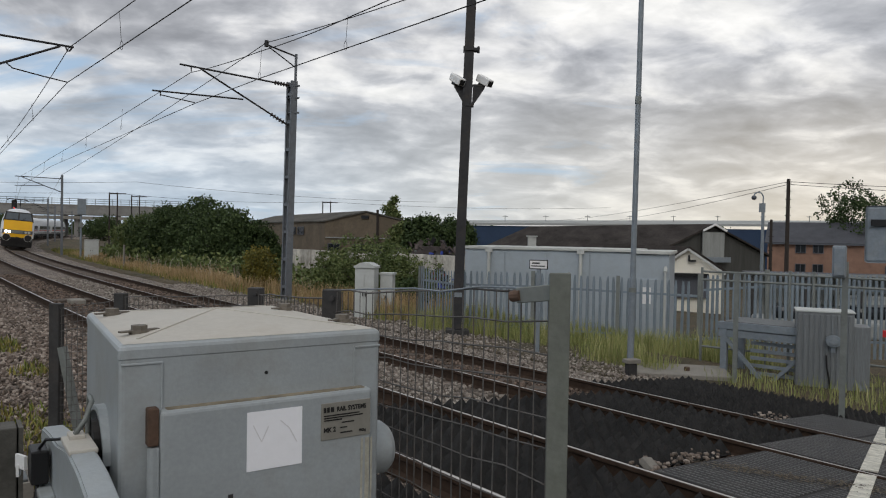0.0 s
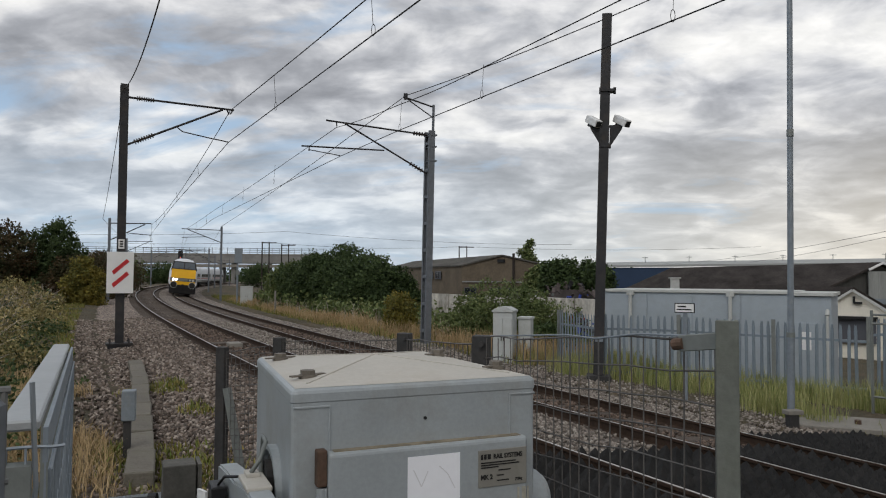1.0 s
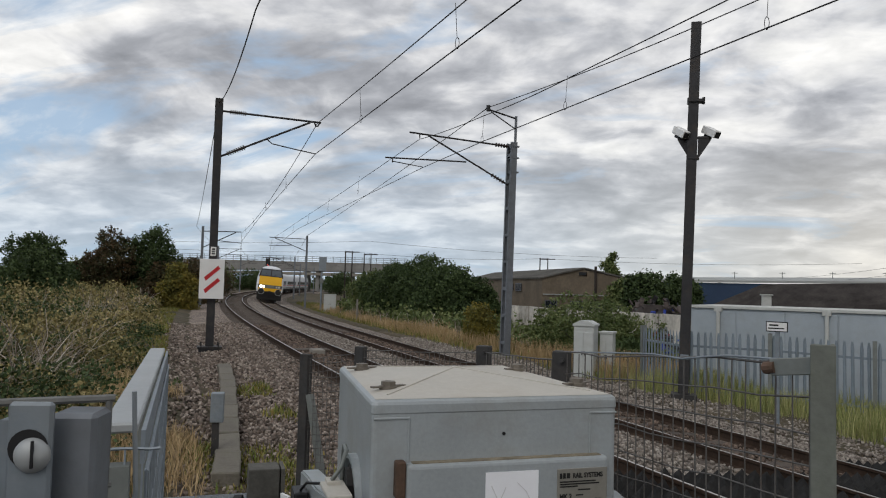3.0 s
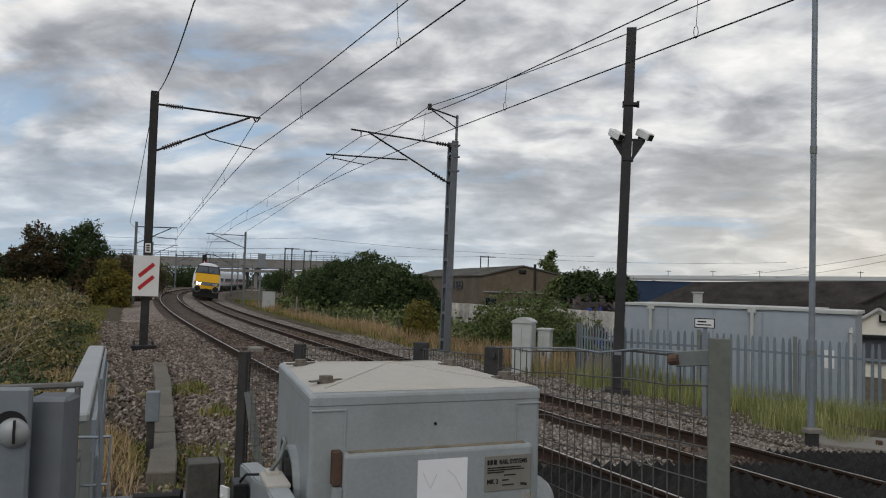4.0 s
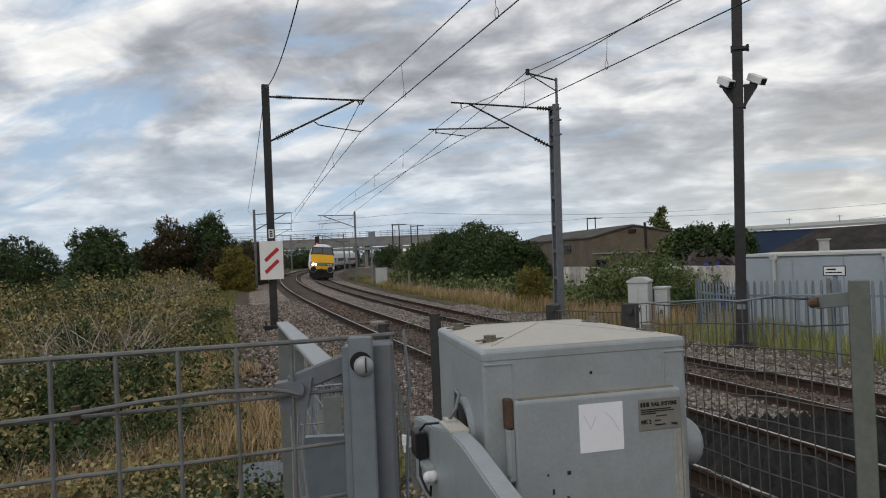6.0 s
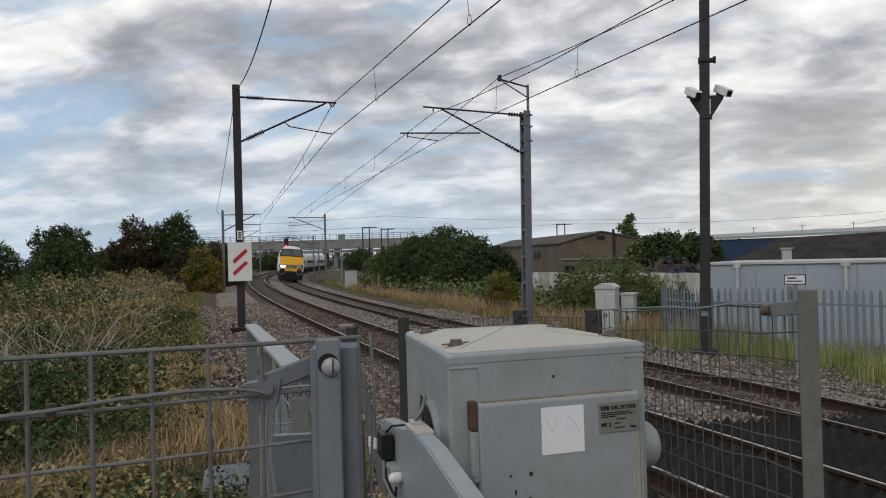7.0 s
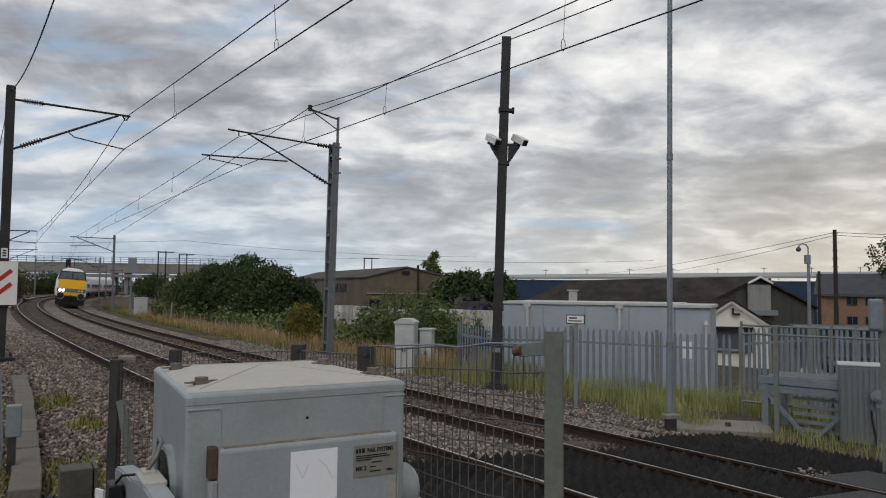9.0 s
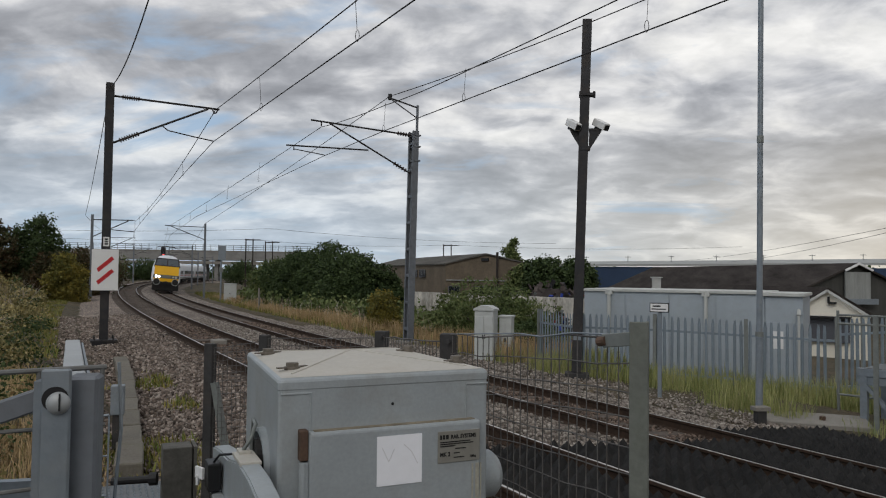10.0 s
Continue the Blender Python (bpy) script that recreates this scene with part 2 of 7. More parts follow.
M_WOOD = mat("creosoted_wood", (0.036, 0.029, 0.025), 0.9, 0, 0.25, 4, 40, 0.2, stretch=(6, 6, 0.7))
M_BRIDGE = mat("bridge_concrete", (0.25, 0.245, 0.235), 0.9, 0, 0.15, 0.3, 3, 0.1, (0.12, 0.12, 0.11), 0.4)
M_TYEL = mat("train_yellow", (0.80, 0.43, 0.01), 0.4, 0, 0.04, 1, 20, 0)
M_TWHT = mat("train_white", (0.66, 0.68, 0.71), 0.4, 0, 0.05, 1, 20, 0)
M_TGRY = mat("train_dark_grey", (0.09, 0.095, 0.11), 0.45, 0, 0.08, 1, 20, 0)
M_TRED = mat("train_red_band", (0.45, 0.06, 0.04), 0.45, 0, 0.05, 1, 20, 0)
M_UNDER = mat("underframe_black", (0.022, 0.021, 0.021), 0.8, 0, 0.3, 3, 30, 0.1)
# Base colour lifted to blue-grey to carry a painted reflection of the sky.
M_SCREEN = mat("sky_toned_screen_glass", (0.07, 0.085, 0.10), 0.08, 0, 0.1, 1, 10, 0, spec=0.8)
M_LAMP = mat("headlight_glow", (0.9, 0.9, 0.85), 0.3, 0, 0, 1, 10, 0, emit=(1.0, 0.95, 0.8, 9.0))
M_SIGRED = mat("red_signal_glow", (0.6, 0.02, 0.02), 0.3, 0, 0, 1, 10, 0, emit=(1.0, 0.04, 0.03, 7.0))
M_BARK = mat("bark", (0.075, 0.06, 0.048), 0.95, 0, 0.3, 5, 40, 0.4, stretch=(1, 1, 0.3))
M_TWIG = leaf_mat("dead_stalks", [(0.12, 0.095, 0.075), (0.36, 0.305, 0.25), (0.54, 0.485, 0.42), (0.21, 0.155, 0.115)])
L_BRAMBLE = leaf_mat("bramble_leaves", [(0.050, 0.056, 0.023), (0.14, 0.128, 0.052), (0.095, 0.096, 0.040), (0.26, 0.218, 0.092), (0.18, 0.16, 0.066), (0.39, 0.32, 0.14), (0.30, 0.25, 0.11), (0.50, 0.40, 0.20), (0.34, 0.20, 0.11)], patch=0.5, patch_scale=0.9)
L_DARK = leaf_mat("dark_hedge_leaves", [(0.026, 0.042, 0.018), (0.042, 0.066, 0.025), (0.060, 0.090, 0.032), (0.085, 0.118, 0.044)], patch=0.35)
L_GREEN = leaf_mat("shrub_leaves", [(0.052, 0.078, 0.028), (0.090, 0.122, 0.042), (0.135, 0.165, 0.060), (0.19, 0.20, 0.082)], patch=0.4)
L_RUST = leaf_mat("autumn_leaves", [(0.030, 0.040, 0.016), (0.045, 0.048, 0.020), (0.075, 0.050, 0.024), (0.115, 0.058, 0.030)], patch=0.5, patch_scale=0.7)
L_YEL = leaf_mat("yellowing_leaves", [(0.072, 0.082, 0.023), (0.115, 0.112, 0.030), (0.20, 0.165, 0.034), (0.27, 0.20, 0.045)], patch=0.5)
L_DRY = leaf_mat("dry_grass", [(0.23, 0.21, 0.095), (0.34, 0.24, 0.125), (0.47, 0.34, 0.185), (0.62, 0.48, 0.30)], patch=0.4, patch_scale=0.6)
L_VERGE = leaf_mat("verge_grass", [(0.13, 0.165, 0.055), (0.20, 0.235, 0.078), (0.29, 0.305, 0.11), (0.37, 0.36, 0.155), (0.50, 0.45, 0.25)], patch=0.3)
L_WEED = leaf_mat("low_weeds", [(0.103, 0.141, 0.030), (0.190, 0.207, 0.053), (0.293, 0.231, 0.075), (0.078, 0.099, 0.027)])


# ---- building helpers ----
def part(name, bm, material, parent=None, label="", smooth=False, m=None):
    me = bpy.data.meshes.new(name)
    if smooth:
        for f in bm.faces:
            f.smooth = True
    bm.to_mesh(me)
    bm.free()
    for x in (material if isinstance(material, (list, tuple)) else [material]):
        me.materials.append(x)
    ob = new(name, me)
    if parent is not None:
        ob.parent = parent
    if m is not None:
        ob.matrix_local = m
    if label:
        tagged(ob, label)
    return ob


def share(ob, name, parent, m):
    """Another piece on the same mesh."""
    o = new(name, ob.data)
    o.parent = parent
    o.matrix_local = m
    return o


def thing(name, m, label, category, group="", kind=""):
    e = new(name)
    e.matrix_world = m
    e.empty_display_size = 0.1
    return tagged(e, label, category, group, kind)


def BM():
    return bmesh.new()


def bx(bm, c, s, rz=0.0, bev=0.0, seg=2, mat_index=0, m=None):
    r = bmesh.ops.create_cube(bm, size=1.0)
    vs = r["verts"]
    t = Matrix.Translation(c) @ Matrix.Rotation(rz, 4, "Z") @ Matrix.Diagonal((*s, 1))
    if m is not None:
        t = m @ t
    bmesh.ops.transform(bm, matrix=t, verts=vs)
    if bev:
        es = list({e for v in vs for e in v.link_edges})
        r = bmesh.ops.bevel(bm, geom=es, offset=bev, segments=seg, affect="EDGES", profile=0.5)
        vs = list({v for f in r["faces"] for v in f.verts} | {v for v in vs if v.is_valid})
    if mat_index:
        for f in {f for v in vs for f in v.link_faces}:
            f.material_index = mat_index
    return bm


def cyl(bm, p, q, r, n=10, r2=None, mat_index=0):
    p, q = Vector(p), Vector(q)
    d = q - p
    res = bmesh.ops.create_cone(bm, cap_ends=True, segments=n, radius1=r, radius2=r if r2 is None else r2, depth=d.length)
    bmesh.ops.transform(bm, matrix=Matrix.Translation((p + q) / 2) @ d.to_track_quat("Z", "Y").to_matrix().to_4x4(), verts=res["verts"])
    if mat_index:
        for f in {f for v in res["verts"] for f in v.link_faces}:
            f.material_index = mat_index
    return bm


def beam(bm, p, q, w, h, bev=0.0):
    """A bar of section w x h from p to q, its h side upright."""
    p, q = Vector(p), Vector(q)
    d = q - p
    x = d.normalized()
    y = Vector((0, 0, 1)).cross(x)
    y = y.normalized() if y.length > 1e-4 else Vector((0, 1, 0))
    z = x.cross(y)
    m = Matrix((x, y, z)).transposed().to_4x4()
    return bx(bm, (0, 0, 0), (d.length, w, h), 0, bev, 1, 0, Matrix.Translation((p + q) / 2) @ m)


def ibeam(bm, h, w, d, t=0.014, z0=0.0):
    """Upright I section, web along y."""
    for y in (-d / 2 + t / 2, d / 2 - t / 2):
        bx(bm, (0, y, z0 + h / 2), (w, t, h))
    bx(bm, (0, 0, z0 + h / 2), (t * 0.8, d - 2 * t, h))
    return bm


def tube(name, pts, r, material, parent=None, n=5):
    """A wire through the points."""
    bm = BM()
    rings = []
    pts = [Vector(p) for p in pts]
    for k, p in enumerate(pts):
        d = (pts[min(k + 1, len(pts) - 1)] - pts[max(k - 1, 0)]).normalized()
        a = d.cross(Vector((0, 0, 1)))
        a = a.normalized() if a.length > 1e-3 else Vector((1, 0, 0))
        b = d.cross(a)
        rings.append([bm.verts.new(p + r * (math.cos(t) * a + math.sin(t) * b)) for t in (2 * math.pi * j / n for j in range(n))])
    for u, v in zip(rings, rings[1:]):
        for j in range(n):
            bm.faces.new((u[j], u[(j + 1) % n], v[(j + 1) % n], v[j]))
    return part(name, bm, material, parent, smooth=True)


def add_wire(bm, pts, r, n=4):
    for p, q in zip(pts, pts[1:]):
        cyl(bm, p, q, r, n)


def sheet(name, verts, faces, material, parent=None, smooth=False):
    me = bpy.data.meshes.new(name)
    me.from_pydata([tuple(map(float, v)) for v in verts], [], [tuple(map(int, f)) for f in faces])
    me.materials.append(material)
    if smooth:
        me.polygons.foreach_set("use_smooth", [True] * len(me.polygons))
    ob = new(name, me)
    if parent is not None:
        ob.parent = parent
    return ob


# ---- the line of the track ----
TH0, K1, K2, X0 = 39.718, 0.070465, 0.00015984, 4.0743
S_ = np.arange(-120, 330, 0.5)
TH_ = np.radians(TH0 - K1 * S_ - K2 * S_ * S_)
CX_ = np.cumsum(-np.sin(TH_) * 0.5)
CY_ = np.cumsum(np.cos(TH_) * 0.5)
CX_ += X0 * math.cos(radians(TH0)) - CX_[240]
CY_ += X0 * math.sin(radians(TH0)) - CY_[240]


def head(s):
    return radians(TH0 - K1 * s - K2 * s * s)


def at(s, q, z=0.0):
    x, y, t = np.interp(s, S_, CX_), np.interp(s, S_, CY_), head(s)
    return Vector((x + q * math.cos(t), y + q * math.sin(t), z))


def sq(x, y):
    i = int(np.argmin((CX_ - x) ** 2 + (CY_ - y) ** 2))
    dx, dy, t = x - CX_[i], y - CY_[i], TH_[i]
    return S_[i] - math.sin(t) * dx + math.cos(t) * dy, math.cos(t) * dx + math.sin(t) * dy


def frame_at(s, q, z=0.0):
    """Local x across the line to the far side, y along it."""
    return Matrix.Translation(at(s, q, z)) @ Matrix.Rotation(head(s), 4, "Z")


CANT = 0.081
FAR = 3.37


def rail_z(q):
    return -0.04 - CANT * q


GQ = [-400, -60, -14, -9, -7, -4, -3, -1.5, 4.9, 6.2, 9, 12, 20, 45, 90, 400]
GZ = [-1.2, -1.0, -0.9, -0.5, -0.12, -0.10, -0.2, -0.07, -0.58, -0.72, -0.75, -1.1, -1.6, -2.6, -3.2, -3.4]


def ground_z(x, y):
    s, q = sq(x, y)
    z = float(np.interp(q, GQ, GZ))
    w = min(1, max(0, (4.5 - s) / 2.0))
    if q < -1.5:
        z = z * (1 - w) + w * 0.0 * max(0, 1 - max(0, -8 - q) / 6)
    return z


# ---- ground ----
def graded(lo, hi, fine_lo, fine_hi, step, grow=1.18):
    mid = list(np.arange(fine_lo, fine_hi + 1e-6, step))
    a, d = [], step
    v = fine_lo
    while v > lo:
        d *= grow
        v -= d
        a.append(max(v, lo))
    b, d, v = [], step, fine_hi
    while v < hi:
        d *= grow
        v += d
        b.append(min(v, hi))
    return a[::-1] + mid + b


gx, gy = graded(-2600, 2600, -26, 12, 0.5, 1.12), graded(-1500, 2800, -3, 40, 0.5, 1.12)
gverts, nx = [], len(gx)
for y in gy:
    for x in gx:
        s, q = sq(x, y)
        z = ground_z(x, y)
        if -2.9 < q < 6.1:
            z -= 0.22
        z += 0.05 * noise.noise(Vector((x * 0.35, y * 0.35, 0))) + 0.02 * noise.noise(Vector((x * 1.3, y * 1.3, 5)))
        gverts.append((x, y, z))
gfaces = [(j * nx + i, j * nx + i + 1, (j + 1) * nx + i + 1, (j + 1) * nx + i) for j in range(len(gy) - 1) for i in range(nx - 1)]


def ground_mat():
    m = bpy.data.materials.new("rough_ground")
    m.use_nodes = True
    n, l = m.node_tree.nodes, m.node_tree.links
    b = n["Principled BSDF"]
    b.inputs["Roughness"].default_value = 0.95
    tc = n.new("ShaderNodeTexCoord")

    def tex(s, d, r):
        t = n.new("ShaderNodeTexNoise")
        t.inputs["Scale"].default_value, t.inputs["Detail"].default_value, t.inputs["Roughness"].default_value = s, d, r
        l.new(tc.outputs["Object"], t.inputs["Vector"])
        return t.outputs[0]

    def ramp(src, stops):
        r = n.new("ShaderNodeValToRGB")
        while len(r.color_ramp.elements) < len(stops):
            r.color_ramp.elements.new(0.5)
        for el, (p, c) in zip(r.color_ramp.elements, stops):
            el.position, el.color = p, (*c, 1)
        l.new(src, r.inputs[0])
        return r.outputs[0]

    a = ramp(tex(0.45, 8, 0.65), [(0.30, (0.040, 0.044, 0.018)), (0.45, (0.065, 0.054, 0.030)), (0.6, (0.105, 0.080, 0.048)), (0.75, (0.055, 0.048, 0.028))])
    f = ramp(tex(9, 6, 0.7), [(0.3, (0.5, 0.5, 0.5)), (0.7, (1.4, 1.35, 1.25))])
    x = n.new("ShaderNodeVectorMath")
    x.operation = "MULTIPLY"
    l.new(a, x.inputs[0]), l.new(f, x.inputs[1])
    l.new(x.outputs[0], b.inputs["Base Color"])
    bp = n.new("ShaderNodeBump")
    bp.inputs["Strength"].default_value, bp.inputs["Distance"].default_value = 0.8, 0.06
    l.new(tex(14, 5, 0.7), bp.inputs["Height"])
    l.new(bp.outputs[0], b.inputs["Normal"])
    return m


ground = tagged(sheet("ground", gverts, gfaces, ground_mat(), None, True), "rough weedy trackside soil with dry grass", "ground", kind="structure")


def ballast_mat(name="ballast_bed", lo=(0.095, 0.076, 0.063), hi=(0.46, 0.37, 0.31)):
    m = bpy.data.materials.new(name)
    m.use_nodes = True
    n, l = m.node_tree.nodes, m.node_tree.links
    b = n["Principled BSDF"]
    b.inputs["Roughness"].default_value = 0.95
    tc = n.new("ShaderNodeTexCoord")
    v = n.new("ShaderNodeTexVoronoi")
    v.inputs["Scale"].default_value = 17
    v2 = n.new("ShaderNodeTexVoronoi")
    v2.inputs["Scale"].default_value, v2.feature = 17, "DISTANCE_TO_EDGE"
    ns = n.new("ShaderNodeTexNoise")
    ns.inputs["Scale"].default_value, ns.inputs["Detail"].default_value = 0.6, 6
    for t in (v, v2, ns):
        l.new(tc.outputs["Object"], t.inputs["Vector"])
    r = n.new("ShaderNodeValToRGB")
    for el, (p, c) in zip(r.color_ramp.elements, ((0.1, lo), (0.9, hi))):
        el.position, el.color = p, (*c, 1)
    l.new(v.outputs["Color"], r.inputs[0])
    # Colour multiplied down at cell rims: painted shade in the gaps between stones.
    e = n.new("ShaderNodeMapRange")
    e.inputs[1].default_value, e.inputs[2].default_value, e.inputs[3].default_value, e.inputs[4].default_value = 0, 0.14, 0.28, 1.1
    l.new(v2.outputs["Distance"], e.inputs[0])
    d = n.new("ShaderNodeMapRange")
    d.inputs[1].default_value, d.inputs[2].default_value, d.inputs[3].default_value, d.inputs[4].default_value = 0.35, 0.65, 0.75, 1.2
    l.new(ns.outputs[0], d.inputs[0])
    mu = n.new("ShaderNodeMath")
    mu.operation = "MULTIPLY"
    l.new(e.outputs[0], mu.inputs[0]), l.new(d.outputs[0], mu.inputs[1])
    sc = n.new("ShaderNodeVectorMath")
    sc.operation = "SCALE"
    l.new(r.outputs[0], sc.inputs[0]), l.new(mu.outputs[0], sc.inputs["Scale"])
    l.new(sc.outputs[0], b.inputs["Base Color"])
    bp = n.new("ShaderNodeBump")
    bp.inputs["Strength"].default_value, bp.inputs["Distance"].default_value = 1.0, 0.05
    l.new(v2.outputs["Distance"], bp.inputs["Height"])
    l.new(bp.outputs[0], b.inputs["Normal"])
    return m


BQ = [-3.6, -3.0, -2.4, -1.9, -1.5, -0.6, 0, 0.6, 1.5, 1.85, 2.4, 3.37, 4.4, 4.9, 5.5, 6.2, 6.8]
BZ = [-0.34, -0.21, -0.17, -0.12, -0.09, -0.17, -0.205, -0.26, -0.33, -0.34, -0.385, -0.475, -0.55, -0.585, -0.66, -0.76, -0.95]
bs = [v for v in np.arange(-30, 60, 0.6)] + [v for v in np.arange(60, 280, 2.0)]
bverts = []
for s in bs:
    for q, z in zip(BQ, BZ):
        p = at(s, q, z + 0.02 * noise.noise(Vector((s * 0.8, q * 1.2, 0))))
        bverts.append(p)
nb = len(BQ)
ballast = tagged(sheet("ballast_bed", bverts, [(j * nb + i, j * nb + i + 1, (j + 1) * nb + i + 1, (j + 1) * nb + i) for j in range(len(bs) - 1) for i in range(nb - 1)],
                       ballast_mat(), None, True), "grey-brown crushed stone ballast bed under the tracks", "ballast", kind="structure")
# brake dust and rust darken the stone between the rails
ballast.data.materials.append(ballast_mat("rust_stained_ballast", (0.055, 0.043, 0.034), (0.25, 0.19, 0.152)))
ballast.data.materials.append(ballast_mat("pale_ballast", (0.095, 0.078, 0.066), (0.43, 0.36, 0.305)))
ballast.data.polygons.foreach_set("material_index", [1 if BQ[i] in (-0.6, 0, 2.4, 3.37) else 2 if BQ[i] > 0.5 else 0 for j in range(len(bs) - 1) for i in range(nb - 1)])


# ---- the machine: level-crossing barrier pedestal ----
BOX = Matrix.Translation((-0.609, 1.72, 0)) @ Matrix.Rotation(radians(35.15), 4, "Z")
BW, BD, BT = 0.677, 0.70, 1.39


def text_part(name, words, size, material, parent, m):
    cu = bpy.data.curves.new(name, "FONT")
    cu.body, cu.size, cu.extrude, cu.offset = words, size, 0.0006, size * 0.035
    tmp = new(name + "_tmp", cu)
    me = bpy.data.meshes.new_from_object(tmp.evaluated_get(bpy.context.evaluated_depsgraph_get()))
    bpy.data.objects.remove(tmp)
    me.name = name
    me.materials.append(material)
    ob = new(name, me)
    ob.parent = parent
    ob.matrix_local = m
    return ob


def bars(name, rows, material, parent, m, gap=0.35):
    """Small print as plain bars: rows of (x, y, width, height)."""
    bm = BM()
    for x, y, w, h in rows:
        bx(bm, (x + w / 2, y, 0.0005), (w, h, 0.001))
    return part(name, bm, material, parent, m=m)


def barrier_machine():
    t = thing("barrier_machine", BOX, "grey painted steel level-crossing barrier machine with weathered lid", "barrier machine")
    bm = BM()
    lv = [(0.0, 0.03), (0.0, 1.355), (-0.002, 1.358), (-0.002, 1.377), (0.001, 1.3835), (0.006, 1.3875), (0.012, 1.389)]
    rc = 0.013
    corners = ((0.668, -0.022, -90), (0.640, BD, 0), (0.056, BD + 0.02, 90), (0.014, -0.022, 180))
    rings = []
    for o, z in lv:
        ring = []
        for px, py, a0 in corners:
            sx, sy = (-1 if px > 0.3 else 1), (-1 if py > 0.3 else 1)
            for k in range(4):
                a = radians(a0 + 30 * k)
                ring.append(bm.verts.new((px + sx * (o + rc) + rc * math.cos(a), py + sy * (o + rc) + rc * math.sin(a), z)))
        rings.append(ring)
    for u, v in zip(rings, rings[1:]):
        for j in range(16):
            bm.faces.new((u[j], u[(j + 1) % 16], v[(j + 1) % 16], v[j]))
    bm.faces.new(rings[0][::-1])
    part("body", bm, M_PAINT, t)
    bm = BM()
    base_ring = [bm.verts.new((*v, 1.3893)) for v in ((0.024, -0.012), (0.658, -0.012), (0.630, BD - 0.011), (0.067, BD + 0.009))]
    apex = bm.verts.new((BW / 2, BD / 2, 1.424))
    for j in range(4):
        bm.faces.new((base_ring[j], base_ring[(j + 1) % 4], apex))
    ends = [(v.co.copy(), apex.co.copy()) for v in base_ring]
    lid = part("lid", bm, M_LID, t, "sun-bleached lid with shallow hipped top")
    for p, q in ends:
        bm = BM()
        beam(bm, p + (q - p) * 0.12 + Vector((0, 0, 0.001)), q + Vector((0, 0, 0.0005)), 0.006, 0.003, 0.001)
        part("pressed_crease", bm, M_LID, lid)
    for wx, dy in ((0.086, 0.128), (0.632, 0.135), (0.100, 0.56), (0.605, 0.50)):
        bm = BM()
        cyl(bm, (wx, dy, BT + 0.002), (wx, dy, BT + 0.012), 0.024, 16)
        cyl(bm, (wx, dy, BT + 0.010), (wx, dy, BT + 0.024), 0.0195, 6)
        bx(bm, (wx, dy, BT + 0.011), (0.10, 0.016, 0.004), 0.35)
        part("lid_bolt", bm, mat("weathered_bolt", (0.17, 0.15, 0.125), 0.7, 0.2, 0.2, 30, 90, 0.05), t, "weathered lid bolt on a strap washer")
    # seam rib round the upper front
    for x0, x1, xv in ((0.018, 0.105, 0.105), (0.590, 0.666, 0.590)):
        bm = BM()
        cyl(bm, (x0, -0.0225, 1.345), (x1, -0.0225, 1.345), 0.003, 6)
        cyl(bm, (xv, -0.0225, 1.346), (xv, -0.0225, 1.215), 0.003, 6)
        part("weld_seam", bm, M_PAINT, t)
    bm = BM()
    bx(bm, (0.362, -0.024, 0.71), (0.535, 0.058, 1.06), bev=0.011, seg=3)
    door = part("door", bm, M_PAINT, t)
    bm = BM()
    bx(bm, (0.362, -0.030, 1.2405), (0.50, 0.026, 0.003))
    part("drip_ledge", bm, M_STAIN, door, "rust-stained top edge of the door")
    bm = BM()
    for x, w, h in ((0.616, 0.012, 0.30), (0.60, 0.006, 0.22), (0.628, 0.005, 0.4)):
        bx(bm, (x, -0.0535, 1.11 - h / 2), (w, 0.0008, h))
    part("stain", bm, mat("pale_run_stain", (0.40, 0.385, 0.32), 0.7, 0, 0.2, 20, 80, 0), door)
    bm = BM()
    for x, z, w, h in ((0.19, 1.02, 0.006, 0.008), (0.205, 0.97, 0.007, 0.016), (0.255, 1.02, 0.012, 0.012), (0.25, 0.95, 0.009, 0.006), (0.30, 0.90, 0.006, 0.01), (0.16, 0.88, 0.005, 0.005)):
        bx(bm, (x, -0.0533, z), (w, 0.0008, h), 0)
    tagged(part("paint_chip", bm, M_DARK, door), kind="stuff")
    bm = BM()
    cyl(bm, (0.35, -0.018, 1.30), (0.35, -0.024, 1.30), 0.0045, 8)
    part("screw_hole", bm, M_BLACK, t)
    face = Matrix.Translation((0, -0.0545, 0)) @ Matrix.Rotation(radians(90), 4, "X")
    bm = BM()
    bx(bm, (0.362, 1.143, 0), (0.140, 0.142, 0.0012), m=Matrix.Rotation(0, 4, "Z"))
    paper = part("paper_notice", bm, M_PAPER, t, "blank white paper notice with faint strokes", m=face)
    bm = BM()
    for p, q in (((0.307, 1.182), (0.328, 1.140)), ((0.328, 1.140), (0.345, 1.176)), ((0.375, 1.186), (0.398, 1.165)), ((0.398, 1.165), (0.418, 1.128))):
        beam(bm, (p[0], p[1], 0.0012), (q[0], q[1], 0.0012), 0.0022, 0.0006)
    tagged(part("pencil_stroke", bm, M_PENCIL, paper), kind="stuff")
    bm = BM()
    bx(bm, (0.553, 1.166, 0), (0.140, 0.094, 0.003), bev=0.001, seg=1)
    plate = part("maker_plate", bm, M_PLATE, t, "small engraved alloy maker's plate", m=face)
    base = Matrix.Translation((0, 0, 0.0018))
    text_part("plate_lettering", "RAIL SYSTEMS", 0.0165, M_INK, plate, base @ Matrix.Translation((0.5255, 1.190, 0)) @ Matrix.Diagonal((0.83, 1, 1, 1)))
